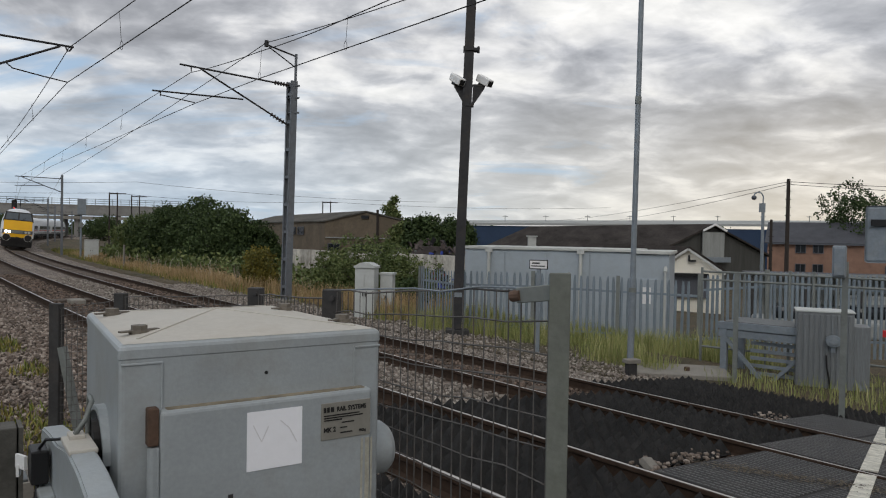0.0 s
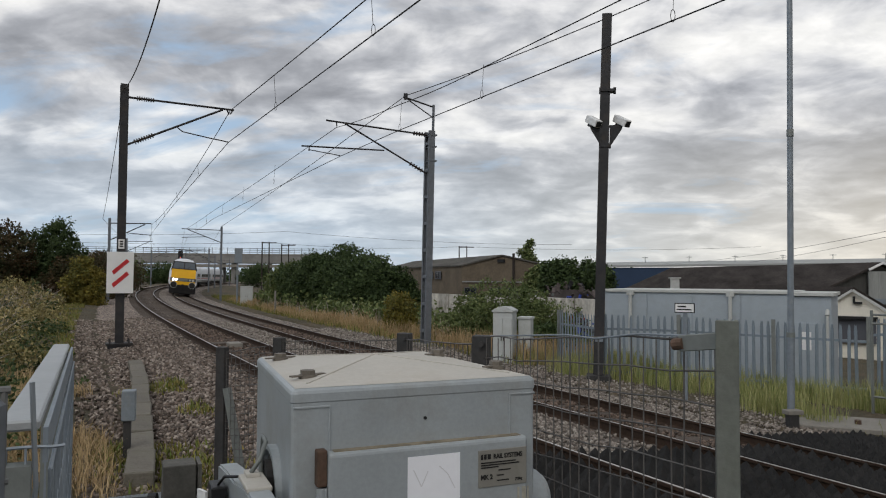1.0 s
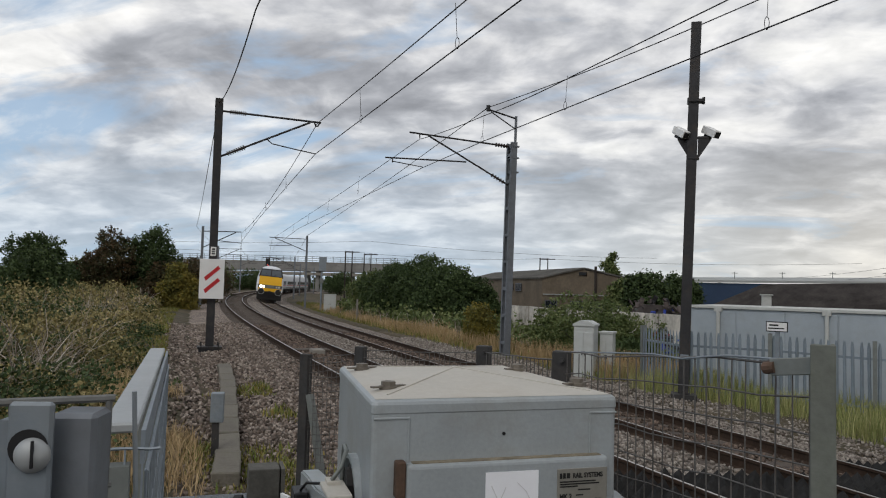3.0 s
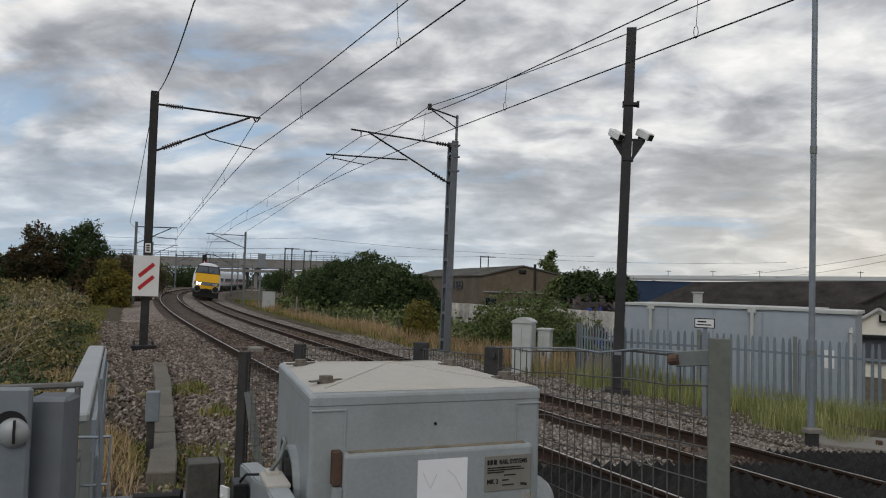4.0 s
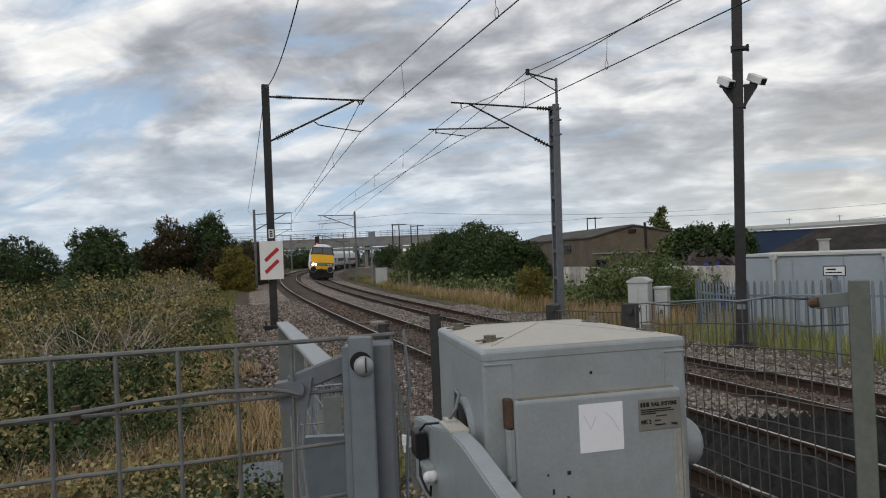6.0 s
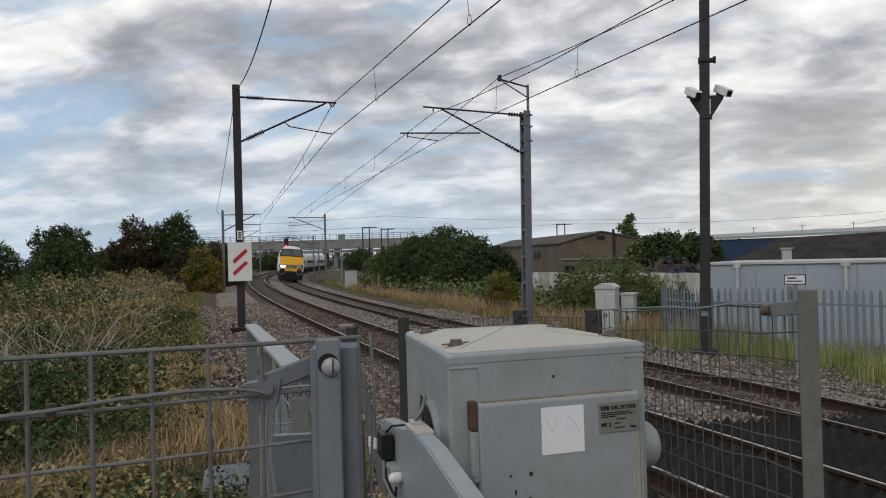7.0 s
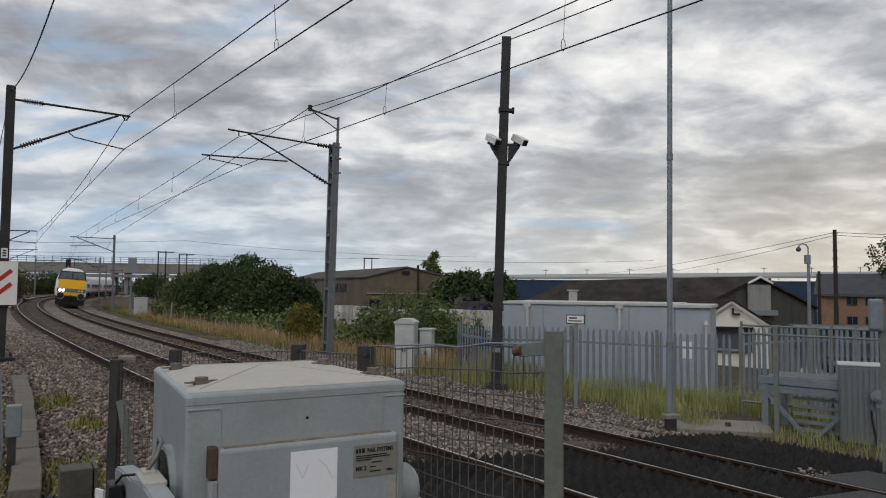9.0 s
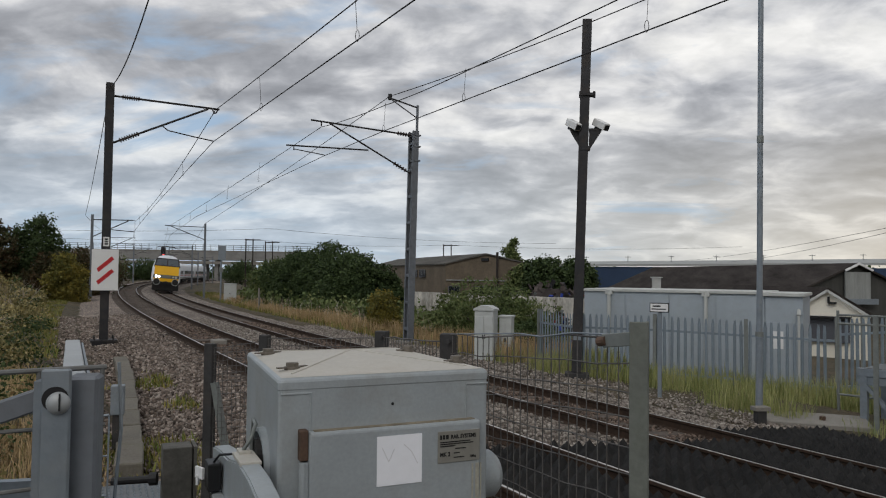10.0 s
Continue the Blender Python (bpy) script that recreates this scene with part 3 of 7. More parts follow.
    bars("plate_badge", [(0.4895, 1.196, 0.006, 0.013), (0.4985, 1.196, 0.007, 0.013), (0.5085, 1.196, 0.009, 0.013)], M_INK, plate, base)
    text_part("plate_lettering", "700kg", 0.0095, M_INK, plate, base @ Matrix.Translation((0.589, 1.130, 0)) @ Matrix.Diagonal((0.9, 1, 1, 1)))
    text_part("plate_lettering", "MK 2", 0.017, M_INK, plate, base @ Matrix.Translation((0.4895, 1.139, 0)) @ Matrix.Diagonal((0.9, 1, 1, 1)))
    bars("plate_small_print", [(0.490, 1.181, 0.10, 0.003), (0.490, 1.175, 0.11, 0.003), (0.490, 1.169, 0.05, 0.003), (0.54, 1.160, 0.035, 0.003), (0.535, 1.147, 0.02, 0.003), (0.535, 1.134, 0.035, 0.003)], M_INK, plate, base)
    # hinge on the door's left
    bm = BM()
    bx(bm, (0.082, -0.034, 1.205), (0.024, 0.030, 0.085), bev=0.004)
    part("hinge", bm, M_RUST, t, "rusty upper door hinge")
    bm = BM()
    bx(bm, (0.085, -0.036, 1.085), (0.020, 0.034, 0.15), bev=0.005)
    cyl(bm, (0.080, -0.045, 1.16), (0.080, -0.045, 1.03), 0.011, 10)
    part("hinge_knuckle", bm, M_PAINT, t)
    # round boss on the right flank
    bm = BM()
    cyl(bm, (BW - 0.01, 0.13, 1.02), (BW + 0.080, 0.13, 1.02), 0.076, 48)
    cyl(bm, (BW + 0.080, 0.13, 1.02), (BW + 0.097, 0.13, 1.02), 0.076, 48, 0.062)
    cyl(bm, (BW + 0.097, 0.13, 1.02), (BW + 0.103, 0.13, 1.02), 0.062, 48, 0.03)
    part("shaft_cover", bm, M_PAINT, t)
    # pivot shaft and cheek arm on the left flank
    bm = BM()
    cyl(bm, (0.06, 0.22, 1.09), (0.016, 0.22, 1.09), 0.098, 28)
    cyl(bm, (0.018, 0.22, 1.13), (-0.005, 0.22, 1.13), 0.045, 18)
    part("pivot_shaft", bm, M_DARK, t)
    bm = BM()
    arc = [(-0.004, 0.22 + 0.12 * math.cos(a), 1.09 + 0.12 * math.sin(a)) for a in (k * math.pi / 12 for k in range(13))]
    edge = [[bm.verts.new((x, 0.22 + (p[1] - 0.22) * k, 1.09 + (p[2] - 1.09) * k)) for x, k in ((0.05, 1.0), (0.004, 1.0), (0.004, 0.9), (0.05, 0.9))] for p in arc]
    for u, v in zip(edge, edge[1:]):
        for j in range(4):
            bm.faces.new((u[j], u[(j + 1) % 4], v[(j + 1) % 4], v[j]))
    bm.faces.new(edge[0]), bm.faces.new(edge[-1][::-1])
    bmesh.ops.recalc_face_normals(bm, faces=bm.faces)
    part("shaft_hood", bm, M_PAINT, t, "arched steel hood over the pivot")
    bm = BM()
    prof = [(0.58, 1.085), (0.42, 1.105), (0.26, 1.115), (0.06, 1.150), (-0.10, 1.145), (-0.28, 1.120), (-0.60, 1.08), (-0.72, 1.0), (-0.72, 0.84), (-0.30, 0.84), (0.10, 0.85), (0.42, 0.84), (0.58, 0.86)]
    sides = [[bm.verts.new((x, d, z)) for d, z in prof] for x in (-0.078, -0.020)]
    bm.faces.new(sides[0][::-1]), bm.faces.new(sides[1])
    for j in range(len(prof)):
        k = (j + 1) % len(prof)
        bm.faces.new((sides[0][j], sides[0][k], sides[1][k], sides[1][j]))
    bmesh.ops.recalc_face_normals(bm, faces=bm.faces)
    bmesh.ops.bevel(bm, geom=bm.edges[:], offset=0.005, segments=2, affect="EDGES")
    arm = part("cheek_arm", bm, M_PAINT, t, "pale cast arm bracket")
    bm = BM()
    bx(bm, (-0.047, 0.10, 1.150), (0.060, 0.14, 0.012), bev=0.003, m=Matrix.Translation((0, 0, 0)))
    bx(bm, (-0.047, 0.15, 1.160), (0.034, 0.05, 0.010), bev=0.002)
    part("junction_lid", bm, M_LID, arm)
    bm = BM()
    bx(bm, (-0.105, 0.36, 1.045), (0.040, 0.085, 0.085), bev=0.005)
    part("switch_box", bm, M_BLACK, t, "black plastic switch box")
    bm = BM()
    bx(bm, (-0.175, 0.80, 0.78), (0.10, 0.10, 0.54), bev=0.004)
    bx(bm, (-0.115, 0.80, 0.78), (0.012, 0.11, 0.54))
    part("boom_root", bm, mat("weathered_block", (0.105, 0.10, 0.088), 0.8, 0.1, 0.3, 9, 70, 0.15, (0.06, 0.055, 0.048), 0.5), t, "weathered grey boom root block")
    bm = BM()
    cyl(bm, (-0.24, 0.80, 0.935), (-0.39, 0.84, 0.93), 0.014, 10)
    cyl(bm, (-0.24, 0.80, 0.935), (-0.265, 0.807, 0.934), 0.024, 10)
    part("stub_bar", bm, M_BLACK, t)
    bm = BM()
    bx(bm, (-0.095, 0.30, 0.985), (0.034, 0.12, 0.02), bev=0.004)
    part("ledge", bm, M_PAINT, t)
    bm = BM()
    cyl(bm, (-0.078, 0.24, 0.965), (-0.105, 0.23, 0.967), 0.018, 14)
    bmesh.ops.create_uvsphere(bm, u_segments=12, v_segments=8, radius=0.018, matrix=Matrix.Translation((-0.105, 0.23, 0.967)))
    part("white_knob", bm, M_WHITE, t, smooth=True)
    bm = BM()
    bx(bm, (-0.14, 0.40, 1.045), (0.008, 0.045, 0.035), 0.4)
    bx(bm, (-0.145, 0.41, 1.022), (0.007, 0.025, 0.03), -0.3)
    part("white_rag", bm, M_WHITE, t, "scrap of torn white tape")
    tube("cable", [(-0.105, 0.34, 1.09), (-0.095, 0.29, 1.122), (-0.075, 0.23, 1.135), (-0.055, 0.17, 1.15)], 0.004, M_BLACK, t)
    tube("cable", [(-0.11, 0.33, 1.0), (-0.115, 0.31, 0.95), (-0.105, 0.27, 0.915), (-0.098, 0.24, 0.905), (-0.10, 0.22, 0.94)], 0.0045, M_BLACK, t)
    tube("cable", [(-0.05, 0.14, 1.165), (-0.03, 0.13, 1.20), (-0.014, 0.15, 1.235), (-0.012, 0.20, 1.24), (-0.012, 0.22, 1.16), (-0.012, 0.22, 1.05)], 0.0065, M_GALVD, t)
    bm = BM()
    bx(bm, (BW / 2, BD / 2, 0.015), (BW + 0.12, BD + 0.12, 0.07), bev=0.01)
    part("plinth", bm, M_CONC, t)
    return t


barrier_machine()


# ---- masts and wires ----
def insulator(bm, p, q, r=0.055, n=8, mat_index=1):
    p, q = Vector(p), Vector(q)
    cyl(bm, p, q, r * 0.45, 8, None, mat_index)
    for k in range(n):
        c = p + (q - p) * ((k + 0.5) / n)
        d = (q - p).normalized() * 0.012
        cyl(bm, c - d, c + d, r, 10, None, mat_index)


def along(p, q, k):
    return Vector(p) + (Vector(q) - Vector(p)) * k


# mast A: dark pole on the near side with the two-bar sign
A0 = Vector((-11.67, 16.65, -0.17))
A_N = Vector((math.cos(head(20)), math.sin(head(20)), 0))
A_CAT, A_CON = A0 + A_N * 2.65 + Vector((0, 0, 6.33)), A0 + A_N * 2.62 + Vector((0, 0, 5.46))


def mast_a():
    t = thing("overhead_line_mast", Matrix.Translation(A0) @ Matrix.Rotation(head(20), 4, "Z"), "dark steel overhead line mast with cantilever beside the near track", "mast", "overhead line masts")
    bm = BM()
    ibeam(bm, 6.72, 0.20, 0.20, 0.016)
    part("column", bm, M_MASTD, t)
    bm = BM()
    bx(bm, (0, 0, 0.10), (0.62, 0.50, 0.05))
    bx(bm, (0, 0, -0.02), (0.55, 0.45, 0.20))
    for x in (-0.22, 0.22):
        for y in (-0.17, 0.17):
            cyl(bm, (x, y, 0.12), (x, y, 0.22), 0.022, 6)
    part("base_plate", bm, M_MASTD, t)
    bm = BM()
    cyl(bm, (0.1, 0, 6.40), (2.75, 0, 6.35), 0.028, 8)
    insulator(bm, (0.28, 0, 6.397), (0.72, 0, 6.388), 0.06)
    cyl(bm, (2.55, 0, 6.36), (2.62, 0, 6.22), 0.02, 6)
    cyl(bm, (2.72, 0, 6.35), (2.65, 0, 6.23), 0.02, 6)
    part("top_tube", bm, [M_MASTD, M_INSUL], t)
    bm = BM()
    cyl(bm, (0.1, 0, 5.18), (2.45, 0, 6.33), 0.028, 8)
    insulator(bm, along((0.1, 0, 5.18), (2.45, 0, 6.33), 0.06), along((0.1, 0, 5.18), (2.45, 0, 6.33), 0.26), 0.065)
    part("strut_tube", bm, [M_MASTD, M_INSUL], t)
    bm = BM()
    p = along((0.1, 0, 5.18), (2.45, 0, 6.33), 0.5)
    for a, b in ((p, p + Vector((0.15, 0, -0.12))), (p + Vector((0.15, 0, -0.12)), (2.1, 0, 5.53)), ((2.1, 0, 5.53), (2.62, 0, 5.46))):
        cyl(bm, a, b, 0.016, 6)
    part("steady_arm", bm, M_MASTD, t)
    bm = BM()
    bx(bm, (0, -0.108, 2.62), (0.14, 0.012, 0.24))
    idp = part("number_plate", bm, M_WHITE, t, "small white plate with dark bars")
    bars("plate_bar", [(-0.04, -0.06, 0.08, 0.04), (-0.04, 0.0, 0.08, 0.04), (-0.04, 0.06, 0.08, 0.04)], M_INK, idp, Matrix.Translation((0, -0.115, 2.62)) @ Matrix.Rotation(radians(90), 4, "X"))
    return t


mast_a()


def bar_sign():
    m = Matrix.Translation((-11.672, 16.64, 1.727)) @ Matrix.Rotation(radians(35), 4, "Z")
    t = thing("trackside_sign", m, "white rectangular trackside sign with two red slanting bars", "sign")
    bm = BM()
    bx(bm, (0, -0.21, 0), (0.62, 0.02, 1.04), bev=0.004)
    board = part("board", bm, M_WHITE, t)
    bm = BM()
    for x in (-0.2, 0.2):
        bx(bm, (x, -0.17, 0), (0.04, 0.07, 0.9))
    for z in (-0.3, 0.3):
        bx(bm, (0, -0.15, z), (0.5, 0.05, 0.05))
    part("bracket", bm, M_GALVD, t)
    for zc in (0.155, -0.165):
        bm = BM()
        a, b = Vector((-0.16, -0.2225, zc - 0.155)), Vector((0.18, -0.2225, zc + 0.155))
        d = (b - a).normalized()
        nrm = Vector((-d.z, 0, d.x)) * 0.048
        vs = [bm.verts.new(a + Vector((-0.02, 0, -0.02)) - nrm + Vector((0.0, 0, 0.0))), bm.verts.new(b - nrm), bm.verts.new(b + nrm), bm.verts.new(a + nrm)]
        f = bm.faces.new(vs)
        r = bmesh.ops.extrude_face_region(bm, geom=[f])
        bmesh.ops.translate(bm, vec=(0, -0.002, 0), verts=[v for v in r["geom"] if isinstance(v, bmesh.types.BMVert)])
        bmesh.ops.recalc_face_normals(bm, faces=bm.faces)
        part("red_bar", bm, M_RED, board, "red slanting bar")
    return t


bar_sign()

# mast B: twin-channel steel mast on the far side
B0 = Vector((-5.62, 24.90, -0.70))
B_N = Vector((math.cos(head(23)), math.sin(head(23)), 0))


def mast_b():
    t = thing("overhead_line_mast", Matrix.Translation(B0) @ Matrix.Rotation(radians(0.9), 4, "Y") @ Matrix.Rotation(head(23), 4, "Z"), "grey twin-channel steel overhead line mast with cantilever and top bracket", "mast", "overhead line masts")
    H = 7.45
    for y in (-0.20, 0.20):
        bm = BM()
        bx(bm, (0, y, H / 2), (0.22, 0.016, H))
        for x in (-0.105, 0.105):
            bx(bm, (x, y - math.copysign(0.04, y), H / 2), (0.014, 0.08, H))
        part("channel", bm, M_MAST, t)
    for k in range(8):
        bm = BM()
        bx(bm, (0, 0, 0.5 + k * 0.93), (0.20, 0.39, 0.10))
        part("batten_plate", bm, M_MAST, t)
    bm = BM()
    bx(bm, (0, 0, -0.05), (0.6, 0.7, 0.24), bev=0.03)
    part("footing", bm, M_CONC, t)
    bm = BM()
    bx(bm, (0.12, 0.0, 7.75), (0.07, 0.07, 1.3))
    part("extension_post", bm, M_MAST, t)
    for z in (6.4, 6.9, 7.3):
        bm = BM()
        bx(bm, (0.06, 0, z), (0.24, 0.46, 0.05))
        part("clamp", bm, M_MAST, t)
    bm = BM()
    cyl(bm, (0.1, 0, 8.32), (-1.04, 0, 8.54), 0.03, 8)
    cyl(bm, (0.1, 0, 7.95), (-0.86, 0, 8.46), 0.022, 6)
    cyl(bm, (-0.95, 0, 8.46), (-0.95, 0, 8.66), 0.07, 10)
    part("top_bracket", bm, M_MASTD, t)
    bm = BM()
    cyl(bm, (-0.1, 0, 7.31), (-3.75, 0, 7.42), 0.030, 8)
    insulator(bm, (-0.15, 0, 7.31), (-0.65, 0, 7.325), 0.075, 5)
    cyl(bm, (-3.4, 0, 7.41), (-3.39, 0, 7.25), 0.022, 6)
    part("top_tube", bm, [M_MASTD, M_INSUL], t)
    bm = BM()
    a, b = (-0.1, 0, 5.96), (-3.1, 0, 7.38)
    cyl(bm, a, b, 0.030, 8)
    insulator(bm, along(a, b, 0.05), along(a, b, 0.22), 0.075, 5)
    part("strut_tube", bm, [M_MASTD, M_INSUL], t)
    bm = BM()
    cyl(bm, (-1.70, 0, 6.62), (-4.55, 0, 6.50), 0.026, 8)
    cyl(bm, (-4.3, 0, 6.50), (-4.3, 0, 6.36), 0.02, 6)
    cyl(bm, (-4.3, 0, 6.40), (-3.25, 0, 6.30), 0.016, 6)
    part("registration_arm", bm, M_MASTD, t)
    return t


mast_b()
B_CAT = B0 - B_N * 3.4 + Vector((0.11, 0, 7.26))
B_CON = B0 - B_N * 3.25 + Vector((0.10, 0, 6.32))
B_TOP = B0 - B_N * 0.95 + Vector((0.13, 0, 8.60))


def plain_mast(p, s, h, side, reach, label, thick=0.18):
    t = thing("overhead_line_mast", Matrix.Translation(p) @ Matrix.Rotation(head(s), 4, "Z"), label, "mast", "overhead line masts")
    bm = BM()
    ibeam(bm, h, thick, thick, 0.02)
    part("column", bm, M_MAST, t)
    bm = BM()
    cyl(bm, (0, 0, h - 0.35), (side * reach, 0, h - 0.30), 0.035, 6)
    cyl(bm, (0, 0, h - 1.55), (side * reach * 0.85, 0, h - 0.36), 0.035, 6)
    part("cantilever", bm, M_MASTD, t)
    bm = BM()
    cyl(bm, (side * reach * 0.4, 0, h - 1.0), (side * reach, 0, h - 1.12), 0.025, 6)
    part("steady_arm", bm, M_MASTD, t)
    return t


plain_mast((-34.72, 64.15, -0.73), 72, 7.1, -1, 3.6, "grey overhead line mast far down the curve")
plain_mast((-32.85, 45.1, -0.16), 55, 5.8, 1, 2.7, "slim overhead line mast beyond the bushes")
for s, q, side in ((95, -2.6, 1), (112, 7.2, -1), (135, -2.6, 1), (150, 7.2, -1), (178, -2.6, 1), (185, 7.2, -1)):
    p = at(s, q, -0.3 if q < 0 else -0.75)
    plain_mast(p, s, 6.4, side, 2.9, "distant overhead line mast by the bridge", 0.22)


def wire(name, pts, r, label, sag=0.0):
    """A hanging wire through its supports, each span sagging a little."""
    out = []
    for a, b in zip(pts, pts[1:]):
        a, b = Vector(a), Vector(b)
        for k in range(16):
            f = k / 16
            out.append(a + (b - a) * f - Vector((0, 0, 4 * sag * f * (1 - f))))
    out.append(Vector(pts[-1]))
    ob = tube(name, out, r, M_WIRE)
    return tagged(ob, label, "wire", "overhead wires")


def on_line(s, q, z):
    return at(s, q, z)


C_CAT, C_CON = at(72, 3.3, 5.95), at(72, 3.5, 5.15)
L2_CAT, L2_CON = at(55, 0.1, 5.25), at(55, 0.0, 4.45)
wire("contact_wire", [at(-32, 0.0, 5.20), at(8, 0.1, 5.20), A_CON, at(38, 0.15, 4.95), L2_CON, at(95, 0.2, 4.9), at(135, 0, 4.9), at(178, 0, 4.9)], 0.011, "dark contact wire over the near track")
wire("catenary_wire", [at(-32, 0.0, 6.55), A_CAT, L2_CAT, at(95, 0.2, 5.7), at(135, 0, 5.7), at(178, 0, 5.7)], 0.011, "dark catenary wire over the near track", 0.40)
wire("contact_wire", [at(-30, 3.5, 5.15), at(7.3, 3.4, 5.16), at(16.4, 3.4, 5.29), B_CON, at(48, 3.4, 5.25), C_CON, at(112, 3.4, 4.9), at(150, 3.4, 4.9), at(185, 3.4, 4.9)], 0.011, "dark contact wire over the far track")
wire("catenary_wire", [at(-30, 3.6, 6.5), at(12.5, 3.6, 5.92), at(16.9, 3.6, 6.05), B_CAT, at(48, 3.4, 5.75), C_CAT, at(112, 3.4, 5.7), at(150, 3.4, 5.7), at(185, 3.4, 5.7)], 0.011, "dark catenary wire over the far track", 0.04)
wire("feeder_wire", [at(-22, 8.2, 8.9), at(10.2, 8.0, 8.03), B_TOP, (-34.72, 64.15, 6.4), at(112, 7.2, 5.7)], 0.014, "dark feeder wire carried on mast tops", 0.12)
wire("earth_wire", [at(-25, -2.7, 5.4), at(11.2, -2.7, 5.80), A0 + Vector((0, 0, 6.62)), (-33.25, 44.9, 5.6), at(95, -2.6, 6.1)], 0.012, "dark earth wire between near-side masts", 0.25)


def dropper(p, q):
    bm = BM()
    p, q = Vector(p), Vector(q)
    add_wire(bm, [p, p + (q - p) * 0.78], 0.005)
    c = p + (q - p) * 0.89
    pts = [c + Vector((0.03 * math.sin(a), 0, 0.09 * math.cos(a))) for a in (k * math.pi / 4 for k in range(9))]
    add_wire(bm, pts, 0.005)
    tagged(part("dropper", bm, M_WIRE), "thin dropper between catenary and contact wire", "dropper", "overhead wires")


for s in (4, 9.9, 15.6, 27, 34, 41, 48):
    f = (s + 32) / 52 if s < 20 else (s - 20) / 35
    z1 = (6.4 + (6.08 - 6.4) * f if s < 20 else 6.08 + (5.25 - 6.08) * f) - 1.6 * f * (1 - f)
    z0 = float(np.interp(s, [-32, 8, 20, 38, 55], [5.2, 5.2, 5.29, 4.95, 4.45]))
    dropper(at(s, 0.05, max(z1, z0 + 0.25)), at(s, 0.1, z0))
for s in (7.3, 12.5, 16.6, 30, 37, 44, 52, 60):
    z1 = float(np.interp(s, [-30, 12.5, 16.9, 23, 48, 72], [6.5, 5.92, 6.05, 6.5, 5.75, 5.95]))
    z0 = float(np.interp(s, [-30, 7.3, 16.4, 23, 48, 72], [5.15, 5.16, 5.29, 5.58, 5.25, 5.15]))
    dropper(at(s, 3.5, z1), at(s, 3.45, z0))


# ---- posts, cabinets and shed on the far side ----
def cctv_pole():
    t = thing("camera_pole", Matrix.Translation((0.195, 17.72, -0.60)) @ Matrix.Rotation(radians(1.57), 4, "Y") @ Matrix.Scale(0.912, 4), "tall dark steel pole with two white cameras", "camera pole")
    bm = BM()
    H = 9.35
    ibeam(bm, H, 0.25, 0.22, 0.02)
    bx(bm, (0.09, 0, H / 2), (0.03, 0.18, H))
    part("column", bm, M_MASTD, t)
    bm = BM()
    bx(bm, (0.0, 0, 0.9), (0.20, 0.24, 0.12))
    part("collar", bm, M_GALV, t)
    bm = BM()
    bx(bm, (0.02, 0, -0.12), (0.62, 0.55, 0.20))
    part("base_plate", bm, M_DARK, t)
    bm = BM()
    for sx in (-1, 1):
        vs = [bm.verts.new(p) for p in ((0.05 + sx * 0.09, -0.06, 5.85), (0.05 + sx * 0.40, -0.06, 6.35), (0.05 + sx * 0.40, -0.06, 6.43), (0.05 + sx * 0.09, -0.06, 6.43))]
        f = bm.faces.new(vs if sx > 0 else vs[::-1])
        r = bmesh.ops.extrude_face_region(bm, geom=[f])
        bmesh.ops.translate(bm, vec=(0, 0.12, 0), verts=[v for v in r["geom"] if isinstance(v, bmesh.types.BMVert)])
    bx(bm, (0.05, 0, 5.9), (0.26, 0.26, 0.10))
    bx(bm, (0.05, 0, 6.40), (0.82, 0.14, 0.04))
    bmesh.ops.recalc_face_normals(bm, faces=bm.faces)
    part("bracket", bm, M_MASTD, t)
    bm = BM()
    bx(bm, (0.06, -0.02, 7.33), (0.34, 0.26, 0.07))
    for x in (-0.12, 0.24):
        cyl(bm, (x, -0.03, 7.25), (x, -0.03, 7.42), 0.035, 8)
    part("clamp", bm, M_MASTD, t)
    for sx, ax in ((-0.31, radians(-20)), (0.40, radians(-26))):
        bm = BM()
        mm = Matrix.Translation((sx, 0, 6.53)) @ Matrix.Rotation(-ax + radians(18), 4, "Z") @ Matrix.Rotation(radians(27), 4, "X")
        bx(bm, (0, -0.05, 0.03), (0.20, 0.48, 0.19), bev=0.02, m=mm)
        cam_body = part("camera_housing", bm, M_WHITE, t, "white security camera housing")
        bm = BM()
        bx(bm, (0, -0.292, 0.02), (0.15, 0.02, 0.14), m=mm)
        bx(bm, (0, 0.0, -0.09), (0.10, 0.18, 0.10), m=mm)
        part("camera_lens", bm, M_BLACK, cam_body)
    return t


cctv_pole()


def lamp_column():
    t = thing("lighting_column", Matrix.Translation((3.24, 13.0, -0.80)) @ Matrix.Rotation(radians(0.5), 4, "Y"), "tall slim galvanised lighting column by the far track", "lighting column")
    bm = BM()
    cyl(bm, (0, 0, 0), (0, 0, 1.55), 0.058, 14)
    part("base_shaft", bm, M_GALV, t)
    bm = BM()
    cyl(bm, (0, 0, 1.5), (0, 0, 9.5), 0.049, 14, 0.042)
    part("column", bm, M_GALV, t)
    bm = BM()
    cyl(bm, (0, 0, 4.8), (0, 0, 4.92), 0.055, 14)
    cyl(bm, (0, 0, 1.5), (0, 0, 1.58), 0.066, 14)
    part("collar", bm, M_GALVD, t)
    bm = BM()
    cyl(bm, (0, 0, 9.45), (0.0, -1.0, 9.75), 0.035, 10)
    bx(bm, (0, -1.2, 9.78), (0.22, 0.55, 0.12), bev=0.03)
    part("lantern", bm, M_GALVD, t)
    return t


lamp_column()


